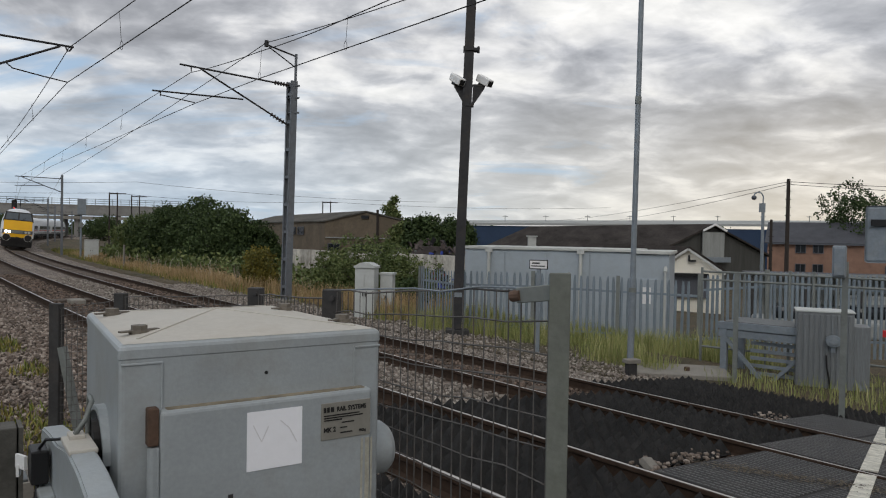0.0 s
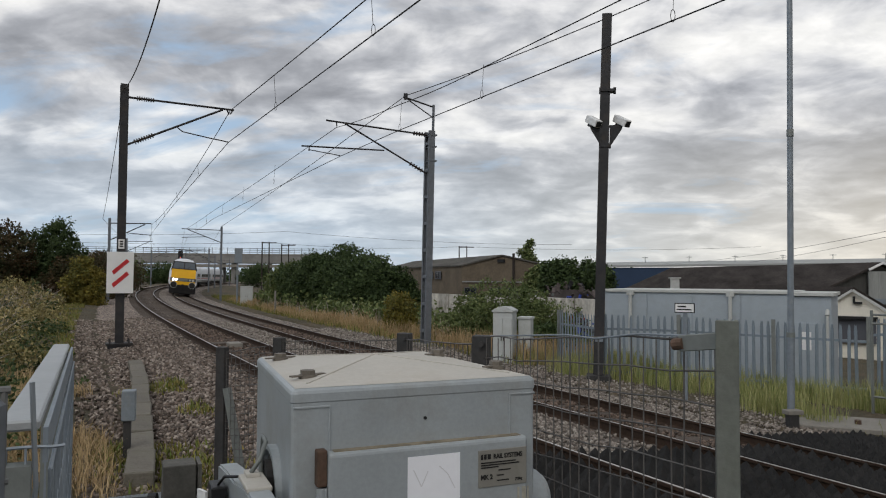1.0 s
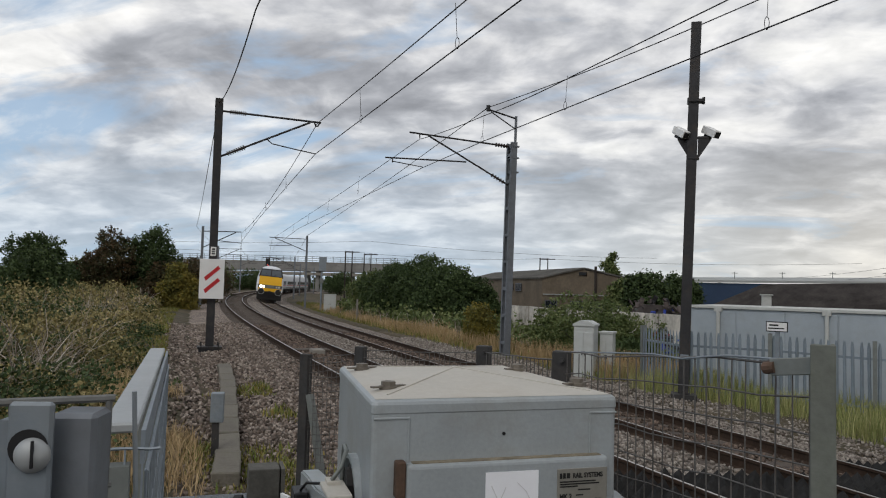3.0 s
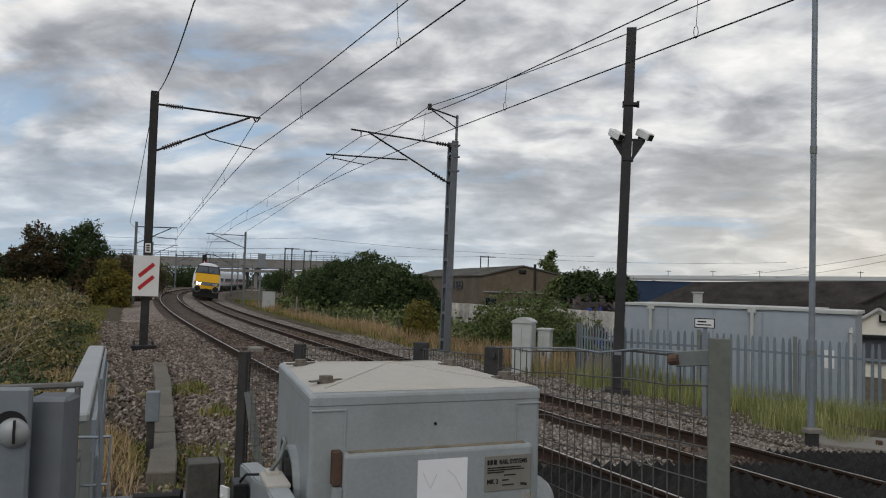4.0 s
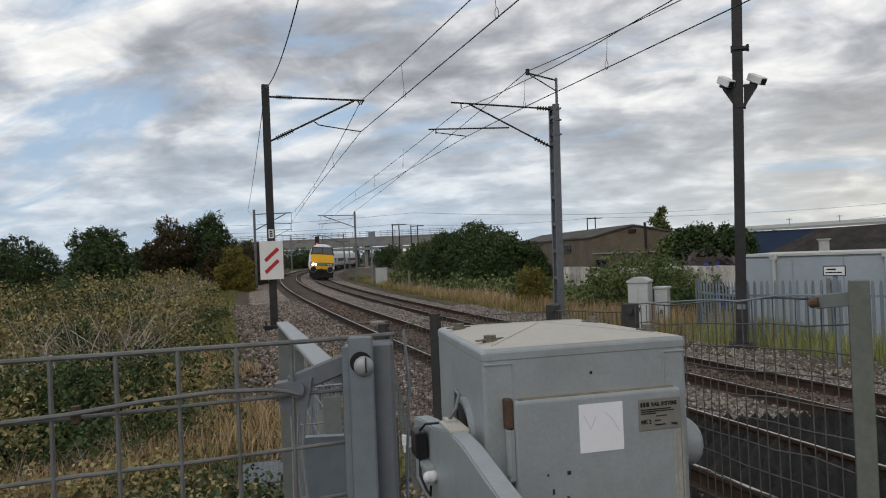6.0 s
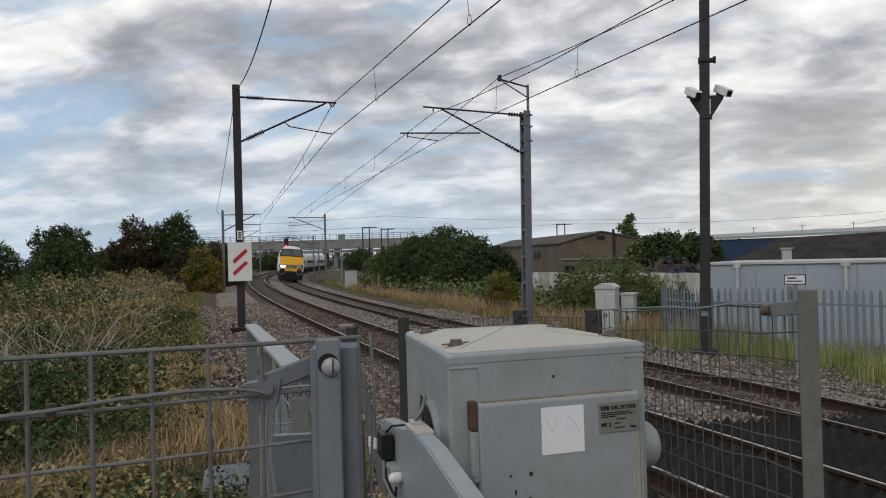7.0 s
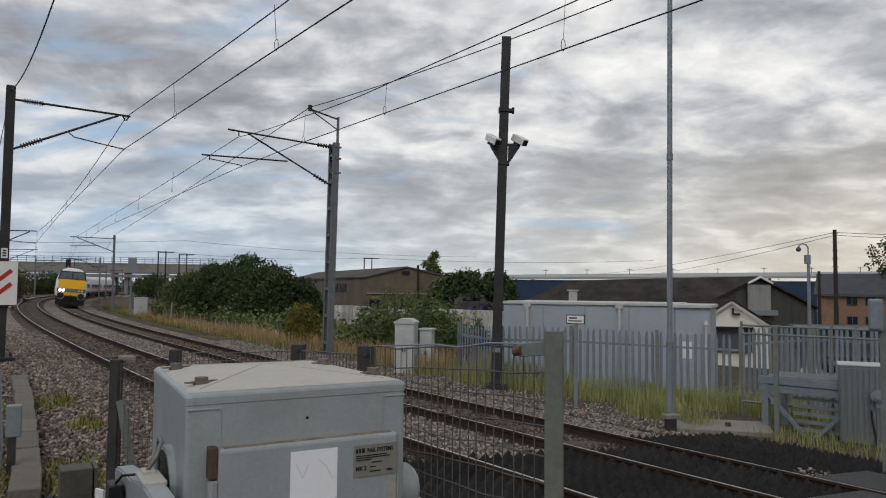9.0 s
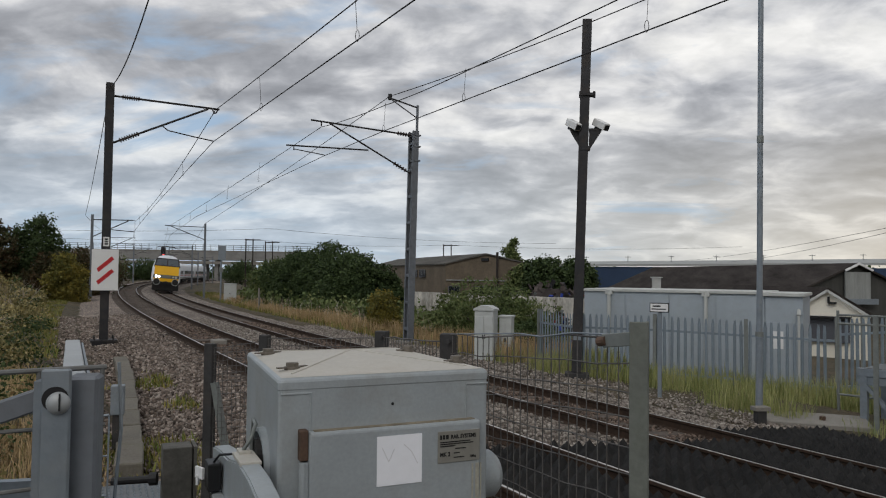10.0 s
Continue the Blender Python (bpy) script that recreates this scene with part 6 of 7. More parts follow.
mesh_panel(bm, (ra.x - 0.055, ra.y - 0.025), (ra.x + 0.050, ra.y + 0.022), 1.448, 1.452, 0.15, 0.021, 0.068, 0.0018, 0.001)
tagged(part("return_mesh", bm, M_GALV, rp), kind="stuff")
bm = BM()
beam(bm, ra + Vector((0, 0, 0.12)), rb + Vector((0, 0, 0.10)), 0.04, 0.04)
part("bottom_rail", bm, M_GALV, rp)


# ---- lineside path: trough covers, tread plate, short post ----
tr = thing("cable_trough", Matrix.Identity(4), "row of worn concrete cable trough covers beside the ballast", "cable trough")
tp = [(-3.72, 5.80), (-4.55, 7.05), (-5.85, 8.95), (-7.35, 11.15), (-9.2, 13.7)]
cs = [0]
for a, b in zip(tp, tp[1:]):
    cs.append(cs[-1] + math.dist(a, b))
first = None
k = 0
while k * 0.92 + 0.9 < cs[-1]:
    d0, d1 = k * 0.92, k * 0.92 + 0.90
    a = Vector((np.interp(d0, cs, [p[0] for p in tp]), np.interp(d0, cs, [p[1] for p in tp]), 0))
    b = Vector((np.interp(d1, cs, [p[0] for p in tp]), np.interp(d1, cs, [p[1] for p in tp]), 0))
    m = Matrix.Translation((a + b) / 2 + Vector((0, 0, -0.105 + random.uniform(-0.012, 0.012)))) @ Matrix.Rotation(math.atan2((b - a).y, (b - a).x) + random.uniform(-0.03, 0.03), 4, "Z") @ Matrix.Rotation(random.uniform(-0.03, 0.03), 4, "X")
    if first is None:
        bm = BM()
        bx(bm, (0, 0, 0), (0.90, 0.25, 0.14), bev=0.012, seg=1)
        first = part("trough_cover", bm, mat("mossy_concrete", (0.165, 0.15, 0.125), 0.95, 0, 0.22, 5, 40, 0.35, (0.085, 0.085, 0.055), 0.6, spread=0.15), tr, m=m)
    else:
        share(first, "trough_cover", tr, m)
    k += 1

td = thing("tread_plate", pose(-3.30, 4.95, -0.06, 0, 0, 35), "grey chequered steel tread plate over a pit", "tread plate")
bm = BM()
bx(bm, (0, 0, 0), (1.00, 0.62, 0.02), bev=0.004, seg=1)
part("plate", bm, M_TREAD, td)
bm = BM()
for i in range(22):
    for j in range(14):
        bx(bm, (-0.47 + i * 0.0447, -0.28 + j * 0.043, 0.0115), (0.022, 0.006, 0.003), 0.78 if (i + j) % 2 else -0.78)
tagged(part("raised_lug", bm, M_GALV, td), kind="stuff")
bm = BM()
bx(bm, (0, 0, -0.08), (1.06, 0.68, 0.14))
part("pit_frame", bm, M_CONC, td)

sp = thing("short_post", pose(-4.42, 6.62, -0.25, 0, 0, 30), "short dark lineside post with a grey box top", "marker post")
bm = BM()
bx(bm, (0, 0, 0.36), (0.07, 0.07, 0.72))
part("post", bm, M_DARK, sp)
bm = BM()
bx(bm, (0.01, 0, 0.62), (0.13, 0.12, 0.30), bev=0.01)
part("box", bm, M_GALV, sp)


# ---- far side of the crossing: gear, cabinet, rails, signs ----
def ribbed_cabinet():
    t = thing("ribbed_cabinet", pose(6.14, 12.15, -0.94, 0, 0, -22) @ Matrix.Diagonal((1.2, 1, 1, 1)), "ribbed grey metal barrier cabinet with a round lock and cable", "equipment cabinet")
    bm = BM()
    bx(bm, (0.04, 0.3, 0.72), (0.70, 0.6, 1.42), bev=0.01)
    part("body", bm, M_RIB, t)
    for k in range(10):
        bm = BM()
        bx(bm, (-0.27 + 0.0675 * k, -0.006, 0.71), (0.040, 0.024, 1.36), bev=0.006, seg=1)
        part("rib", bm, M_RIB, t)
    bm = BM()
    bx(bm, (0.49, 0.30, 0.62), (0.20, 0.5, 1.20), bev=0.01)
    part("side_box", bm, M_RIB, t)
    bm = BM()
    bx(bm, (0.04, 0.3, 1.44), (0.725, 0.63, 0.025), bev=0.006)
    part("roof", bm, M_CAB, t)
    bm = BM()
    cyl(bm, (0.14, -0.02, 0.98), (0.14, -0.12, 0.98), 0.095, 16)
    cyl(bm, (0.14, -0.12, 0.98), (0.14, -0.16, 0.98), 0.05, 12)
    bx(bm, (0.14, -0.04, 0.86), (0.05, 0.06, 0.14))
    part("lock", bm, M_GALV, t)
    tube("cable", [(0.06, -0.04, 0.74), (0.07, -0.05, 0.55), (0.10, -0.05, 0.35), (0.12, -0.05, 0.15), (0.18, -0.06, 0.02)], 0.012, M_BLACK, t)
    bm = BM()
    bx(bm, (0.1, 0.3, -0.02), (0.95, 0.75, 0.16))
    part("plinth", bm, M_CONC, t)


ribbed_cabinet()


def steel_stand():
    t = thing("steel_stand", pose(5.0, 13.2, -0.85, 0, 0, -40), "galvanised steel stand with braced legs and louvred front", "steel stand")
    for z, y in ((0.98, 0.0), (0.84, 0.02), (0.98, 0.9)):
        bm = BM()
        bx(bm, (0.7, y, z), (1.7, 0.10, 0.13), bev=0.006, seg=1)
        part("top_beam", bm, M_GALV, t)
    for x in (-0.05, 1.42):
        for y in (0.0, 0.9):
            bm = BM()
            bx(bm, (x, y, 0.46), (0.11, 0.09, 0.94))
            part("leg", bm, M_GALV, t)
    for a, b in (((0.0, -0.04, 0.75), (0.6, -0.04, 0.1)), ((1.4, -0.04, 0.75), (0.8, -0.04, 0.1)), ((1.45, 0.0, 0.9), (2.2, 0.2, 0.0))):
        bm = BM()
        beam(bm, a, b, 0.06, 0.06)
        part("brace", bm, M_GALV, t)
    for k in range(5):
        bm = BM()
        bx(bm, (0.85, 0.10, 0.70 - 0.13 * k), (0.95, 0.02, 0.06), m=Matrix.Rotation(0, 4, "X"))
        part("louvre", bm, M_GALV, t)
    bm = BM()
    bx(bm, (0.75, 0.45, 1.04), (1.6, 0.95, 0.03))
    part("deck_plate", bm, M_TREAD, t)


steel_stand()
for x, y, h, w in ((4.86, 12.45, 1.95, 0.07),):
    t = thing("steel_post", pose(x, y, -0.85, 0, 0, -30), "plain galvanised steel post by the far track", "post", "far side posts")
    bm = BM()
    ibeam(bm, h, w, w, 0.012)
    part("post", bm, M_GALVD, t)
    bm = BM()
    bx(bm, (0, 0, h), (w * 1.2, w * 1.2, 0.02))
    part("cap", bm, M_GALVD, t)


def guard_rail():
    pts = [Vector(p) for p in ((5.0, 14.6, 0), (6.6, 13.4, 0), (8.0, 11.9, 0))]
    t = thing("pedestrian_guard_rail", Matrix.Identity(4), "tubular galvanised guard rail with upright bars round the crossing gear", "guard rail")
    for a, b in zip(pts, pts[1:]):
        n = int((b - a).length / 0.36)
        for z in (1.02, 0.86, -0.45):
            bm = BM()
            cyl(bm, a + Vector((0, 0, z)), b + Vector((0, 0, z)), 0.021, 8)
            part("rail", bm, M_GALVD, t)
        for k in range(n + 1):
            bm = BM()
            p = along(a, b, k / n)
            cyl(bm, p + Vector((0, 0, -0.95)), p + Vector((0, 0, 1.02 if k % 4 else 1.1)), 0.014 if k % 4 else 0.026, 6)
            part("bar" if k % 4 else "upright", bm, M_GALVD, t)


guard_rail()


def right_sign():
    t = thing("sign_back", pose(4.55, 7.86, -0.55, 0, 0, -30), "grey back of a road sign with clamp bar and ring", "road sign")
    bm = BM()
    bx(bm, (0.22, 0, 2.28), (0.66, 0.02, 0.60), bev=0.03)
    part("board", bm, M_GALV, t)
    bm = BM()
    bx(bm, (0.20, -0.03, 2.40), (0.52, 0.04, 0.07))
    part("clamp_bar", bm, M_BLACK, t)
    bm = BM()
    pts = [(0.24 + 0.11 * math.cos(a), -0.03, 2.24 + 0.11 * math.sin(a)) for a in (k * math.pi / 8 for k in range(17))]
    add_wire(bm, pts, 0.012, 6)
    part("ring", bm, M_GALV, t)
    bm = BM()
    cyl(bm, (0.17, 0.06, 0), (0.17, 0.06, 2.5), 0.045, 12)
    part("post", bm, M_GALVD, t)
    bm = BM()
    bx(bm, (0.14, -0.03, 1.25), (0.13, 0.06, 0.07))
    part("red_clip", bm, M_RED, t)


right_sign()
t = thing("meter_box", pose(4.97, 9.32, -0.8, 0, 0, -28), "small pale meter box on a grey post", "meter box")
bm = BM()
bx(bm, (-0.04, 0, 2.20), (0.16, 0.16, 0.40), bev=0.02)
bx(bm, (-0.04, -0.09, 2.20), (0.12, 0.02, 0.34), bev=0.006)
part("box", bm, M_GALV, t)
bm = BM()
bx(bm, (0.03, 0.06, 1.1), (0.07, 0.06, 2.2))
part("post", bm, M_GALVD, t)
t = thing("white_store", pose(18.6, 29.8, -2.15, 0, 0, -28), "low white plastic storage unit beyond the fence", "storage unit")
bm = BM()
bx(bm, (0, 0.5, 0.75), (5.4, 1.4, 1.5), bev=0.03)
part("body", bm, M_CAB, t)
bm = BM()
bx(bm, (0, 0.5, 1.54), (5.55, 1.55, 0.14), bev=0.03)
part("lid", bm, M_CAB, t)


def parked_van(x, y, z, rz):
    t = thing("parked_car", pose(x, y, z, 0, 0, rz), "pale grey car parked in the yard behind the fence", "car", "parked cars")
    bm = BM()
    bx(bm, (0, 0, 0.55), (4.1, 1.7, 0.6), bev=0.12)
    part("body", bm, M_CLADL, t)
    bm = BM()
    bx(bm, (-0.2, 0, 1.05), (2.3, 1.5, 0.55), bev=0.2)
    part("cabin", bm, M_GLASS, t)
    for sx in (-1.25, 1.25):
        for sy in (-0.8, 0.8):
            bm = BM()
            cyl(bm, (sx, sy - 0.08, 0.31), (sx, sy + 0.08, 0.31), 0.31, 16)
            part("wheel", bm, M_BLACK, t)


parked_van(13.2, 27.0, -2.0, -20)
parked_van(17.0, 29.5, -2.2, 5)
t = thing("concrete_slab", pose(4.15, 13.1, -0.72, 2, 0, -10), "pale concrete chamber slab in the verge with a lifting eye", "concrete slab")
bm = BM()
bx(bm, (0, 0, 0), (1.6, 0.9, 0.14), bev=0.015, seg=1)
part("slab", bm, M_CONC, t)
bm = BM()
cyl(bm, (0.1, -0.1, 0.07), (0.1, -0.1, 0.13), 0.05, 10)
part("lifting_eye", bm, M_RUST, t)


# ---- tracks ----
def rail_strip(q, s0, s1, name, parent):
    """A flat-bottomed rail swept along the line."""
    prof = [(-0.070, -0.159), (0.070, -0.159), (0.070, -0.150), (0.012, -0.125), (0.009, -0.045), (0.034, -0.030), (0.034, -0.004), (0.026, -0.001), (0.017, 0.0), (-0.017, 0.0), (-0.026, -0.001), (-0.034, -0.004), (-0.034, -0.030), (-0.009, -0.045), (-0.012, -0.125), (-0.070, -0.150)]
    ss = list(np.arange(s0, min(s1, 40), 1.0)) + list(np.arange(40, s1, 2.5))
    verts, faces = [], []
    n = len(prof)
    for s in ss:
        z = rail_z(q)
        for x, y in prof:
            p = at(s, q + x)
            verts.append((p.x, p.y, z + y - CANT * x))
    for j in range(len(ss) - 1):
        for i in range(n):
            k = (i + 1) % n
            faces.append((j * n + i, (j + 1) * n + i, (j + 1) * n + k, j * n + k))
    ob = sheet(name, verts, faces, M_RAILSIDE, parent)
    ob.data.materials.append(M_RAILHEAD)
    idx = [0] * len(faces)
    for j in range(len(ss) - 1):
        idx[j * n + 8] = 1
    ob.data.polygons.foreach_set("material_index", idx)
    return ob


track_a = thing("railway_track", Matrix.Identity(4), "near railway track with worn rails on concrete sleepers", "railway track", "tracks")
track_b = thing("railway_track", Matrix.Identity(4), "far railway track with worn rails on concrete sleepers", "railway track", "tracks")
bm = BM()
bx(bm, (0, 0, 0), (2.5, 0.26, 0.16), bev=0.02, seg=1)
SLEEPER = None
for t, q0 in ((track_a, 0.0), (track_b, FAR)):
    for q in (q0 - 0.752, q0 + 0.752):
        rail_strip(q, -30, 215, "rail", t)
    for k in range(225):
        s = 6.5 + 0.68 * k
        m = frame_at(s, q0, rail_z(q0) - 0.232) @ Matrix.Rotation(math.atan(CANT), 4, "Y") @ Matrix.Rotation(random.uniform(-0.01, 0.01), 4, "Z")
        if SLEEPER is None:
            SLEEPER = part("sleeper", bm, M_SLEEPER, t, m=m)
        else:
            share(SLEEPER, "sleeper", t, m)
t = thing("track_box", frame_at(19.5, 0.05, rail_z(0) - 0.12), "small pale concrete box between the near rails", "track box")
bm = BM()
bx(bm, (0, 0, 0.02), (0.34, 0.52, 0.13), bev=0.03)
part("box", bm, M_CONC, t)
bm = BM()
bx(bm, (0, 0.75, 0.0), (0.9, 0.5, 0.05), bev=0.01)
part("pad", bm, M_SLEEPER, t)


# ---- black rubber anti-trespass guards ----
def guard_mesh(w, l, pitch=0.165, hgt=0.135):
    bm_ = BM()
    nx_, ny_ = max(1, round(w / pitch)), max(1, round(l / pitch))
    px, py = w / nx_, l / ny_
    g = [[bm_.verts.new((i * px - w / 2, j * py, 0.0)) for i in range(nx_ + 1)] for j in range(ny_ + 1)]
    for j in range(ny_):
        for i in range(nx_):
            h = hgt * random.uniform(0.85, 1.1)
            ap = bm_.verts.new(((i + 0.5) * px - w / 2 + random.uniform(-0.008, 0.008), (j + 0.5) * py + random.uniform(-0.008, 0.008), h))
            c = (g[j][i], g[j][i + 1], g[j + 1][i + 1], g[j + 1][i])
            for k in range(4):
                bm_.faces.new((c[k], c[(k + 1) % 4], ap))
    return bm_


tg = thing("trespass_guard", Matrix.Identity(4), "black rubber anti-trespass guard panels with pyramid studs between the rails", "trespass guard")
for q0, w, z_off, s0, s1 in ((-1.62, 1.30, -0.16, 1.9, 6.3), (0.0, 1.32, -0.13, 2.35, 6.25), (1.685, 1.66, -0.12, 3.62, 6.2), (FAR, 1.32, -0.13, 3.62, 6.2), (4.90, 1.30, -0.12, 4.36, 6.9), (6.17, 1.20, -0.13, 2.5, 6.9)):
    n = 4
    first = None
    for k in range(n):
        s = s0 + (s1 - s0) * k / n
        m = frame_at(s, q0, rail_z(q0) + z_off + random.uniform(-0.01, 0.01)) @ Matrix.Rotation(math.atan(CANT), 4, "Y")
        if first is None:
            first = part("guard_panel", guard_mesh(w, (s1 - s0) / n - 0.008), M_RUBBER, tg, m=m)
        else:
            share(first, "guard_panel", tg, m)

# ---- crossing deck ----
dk = thing("crossing_deck", Matrix.Identity(4), "black studded rubber level-crossing deck panels between the rails", "crossing deck", kind="structure")
for q0, w, s_edge in ((-1.45, 1.22, 1.8), (0.0, 1.30, 2.25), (1.685, 1.70, 3.32), (FAR, 1.30, 3.50), (4.83, 1.28, 4.12)):
    first = None
    for k in range(8):
        s = s_edge - 0.9 * (k + 1)
        m = frame_at(s + 0.45, q0, rail_z(q0) - 0.075) @ Matrix.Rotation(math.atan(CANT), 4, "Y")
        if first is None:
            bm = BM()
            bx(bm, (0, 0, 0), (w, 0.892, 0.13), bev=0.012, seg=1)
            first = part("deck_panel", bm, M_DECK, dk, m=m)
        else:
            share(first, "deck_panel", dk, m)
    bm = BM()
    for k in range(3):
        for i in range(int(w / 0.065)):
            for j in range(14):
                bx(bm, (-w / 2 + 0.05 + 0.065 * i, s_edge - 0.05 - 0.9 * k - 0.03 - 0.061 * j, -0.008), (0.012, 0.046, 0.006), 0.0)
    studs = part("stud", bm, M_STUD, dk, m=frame_at(0, q0, rail_z(q0)) @ Matrix.Rotation(math.atan(CANT), 4, "Y"))
    tagged(studs, kind="stuff")
bm = BM()
for q0, q1 in ((-2.0, -0.82), (-0.64, 0.68), (0.86, 2.55), (2.72, 4.06), (4.22, 5.3)):
    for k in range(4):
        qa, qb = q0 + (q1 - q0) * k / 4, q0 + (q1 - q0) * (k + 0.97) / 4
        beam(bm, at(1.642 + 0.318 * qa, qa, rail_z(qa) - 0.002), at(1.642 + 0.318 * qb, qb, rail_z(qb) - 0.002), 0.13, 0.012)
tagged(part("road_line", bm, M_LINE), "worn white edge line across the crossing deck", "road marking", kind="structure")
rd_v = [at(s, q, z) for s in (-25, 2.3) for q, z in ((-9, 0.03), (-2.05, 0.045))] + [at(s, q, z) for s in (-25, 3.0) for q, z in ((6.9, -0.60), (16, -0.9))]
tagged(sheet("road", rd_v, [(0, 1, 3, 2), (4, 5, 7, 6)], M_ASPH), "dark worn asphalt road up to the crossing", "road", kind="structure")


# ---- vegetation ----
rng = np.random.default_rng(7)


def leaf_quads(pts, size, tilt=1.0, long=1.5):
    """Leaf blades (two triangles folded along the rib) at the points: arrays of verts and faces."""
    n = len(pts)
    a = rng.normal(size=(n, 3))
    a[:, 2] *= tilt
    a /= np.linalg.norm(a, axis=1)[:, None] + 1e-9
    b = np.cross(a, rng.normal(size=(n, 3)))
    b /= np.linalg.norm(b, axis=1)[:, None] + 1e-9
    c = np.cross(a, b)
    sz = (size * rng.uniform(0.6, 1.35, n))[:, None]
    v = np.stack([pts - a * sz * long / 2, pts + b * sz / 2 + c * sz * 0.15, pts + a * sz * long / 2, pts - b * sz / 2 + c * sz * 0.15], 1).reshape(-1, 3)
    k = np.arange(n)[:, None] * 4
    return v, k + np.array([[0, 1, 2, 3]])


def quick_mesh(name, v, f, material, parent=None, m=None):
    me = bpy.data.meshes.new(name)
    me.vertices.add(len(v))
    me.vertices.foreach_set("co", np.asarray(v, np.float32).ravel())
    k = f.shape[1]
    me.loops.add(f.size)
    me.loops.foreach_set("vertex_index", f.astype(np.int32).ravel())
    me.polygons.add(len(f))
    me.polygons.foreach_set("loop_start", np.arange(0, f.size, k, dtype=np.int32))
    me.update(calc_edges=True)
    me.validate()
    me.materials.append(material)
    ob = new(name, me)
    if parent is not None:
        ob.parent = parent
    if m is not None:
        ob.matrix_local = m
    return ob


def blob_points(blobs, n, shell=0.55):
    """Points mostly in the outer shells of lumpy ellipsoids (x, y, z, rx, ry, rz)."""
    vol = np.array([b[3] * b[4] * b[5] for b in blobs]) ** 0.67
    who = rng.choice(len(blobs), n, p=vol / vol.sum())
    B = np.array(blobs)[who]
    d = rng.normal(size=(n, 3))
    d /= np.linalg.norm(d, axis=1)[:, None]
    lump = 1 + 0.22 * np.sin(d[:, 0] * 7 + who * 2.1) * np.sin(d[:, 1] * 6 + who) + 0.14 * np.sin(d[:, 2] * 11 + d[:, 0] * 9 + who)
    r = (shell + (1 - shell) * rng.random(n) ** 0.7) * lump
    return B[:, :3] + d * r[:, None] * B[:, 3:]


def sprigs(v_pts, n, spread):
    """Pull points into small clumps, so the crown has holes."""
    c = v_pts[rng.choice(len(v_pts), max(1, n))]
    return c[rng.integers(0, len(c), len(v_pts))] + rng.normal(size=v_pts.shape) * spread


def tree(name, x, y, z, h, w, material, label, n=5200, leaf=0.20, blobs=7, category="tree", low=0.25, seed=1, airy=0.0):
    """Trunk, limbs out to leafy lumps set round an egg-shaped crown; airy opens gaps between them."""
    global rng
    rng = np.random.default_rng(seed)
    t = thing(name, Matrix.Translation((x, y, z)), label, category, "trees and shrubs")
    c0 = np.array([0, 0, h * (low + (1 - low) * 0.47)])
    ax = np.array([w * 0.5, w * 0.5, h * (1 - low) * 0.53])
    bl = []
    m_ = blobs * 4
    for k in range(m_):
        u = 1 - 2 * (k + 0.5) / m_
        a = 2.39996 * k + rng.uniform(-0.5, 0.5)
        d = np.array([math.sqrt(1 - u * u) * math.cos(a), math.sqrt(1 - u * u) * math.sin(a), u]) * rng.uniform(0.55, 0.86)
        p = c0 + d * ax
        r = w * rng.uniform(0.11, 0.20)
        bl.append((p[0], p[1], min(p[2], h - r * 0.8), r, r, r * rng.uniform(0.75, 1.1)))
    if airy:
        bl = [b for b in bl if rng.random() > airy]
    pts = blob_points(bl, n, 0.62)
    pts = sprigs(pts, n // 9, leaf * 0.9)
    inner = c0 + (lambda d: d / np.linalg.norm(d, axis=1)[:, None] * rng.random((len(d), 1)) ** 0.4)(rng.normal(size=(int(n * 0.22 * (1 - airy)), 3))) * ax * 0.72
    pts = np.concatenate([pts, inner])
    pts[:, 2] = np.maximum(pts[:, 2], 0.02 * h)
    v, f = leaf_quads(pts, leaf)
    quick_mesh("crown", v, f, material, t)
    bm_ = BM()
    cyl(bm_, (0, 0, -0.4), (0.03 * w, 0, h * 0.5), 0.02 * h + 0.04, 8, 0.014 * h)
    for k in range(0, len(bl), 3):
        b = bl[k]
        cyl(bm_, (0.02 * w, 0, h * (0.15 + 0.35 * k / len(bl))), (b[0], b[1], b[2]), 0.009 * h, 6, 0.003 * h)
    part("trunk", bm_, M_BARK, t)
    return t


def thicket(name, spots, leaf_mat_, label, category):
    """One tangle of leaves over many low mounds."""
    allv, allf, base = [], [], 0
    for (x, y, z, h, w, n, size) in spots:
        bl = [(rng.uniform(-0.4, 0.4) * w, rng.uniform(-0.4, 0.4) * w, h * rng.uniform(0.3, 0.62), w * rng.uniform(0.3, 0.5), w * rng.uniform(0.3, 0.5), h * rng.uniform(0.3, 0.42)) for _ in range(4)]
        p = blob_points(bl, n, 0.5)
        p = sprigs(p, n // 6, size * 1.6)
        p[:, 2] = np.abs(p[:, 2])
        v, f = leaf_quads(p + np.array([x, y, z]), size)
        allv.append(v), allf.append(f + base)
        base += len(v)
    ob = quick_mesh(name, np.concatenate(allv), np.concatenate(allf), leaf_mat_)
    return tagged(ob, label, category, kind="stuff")


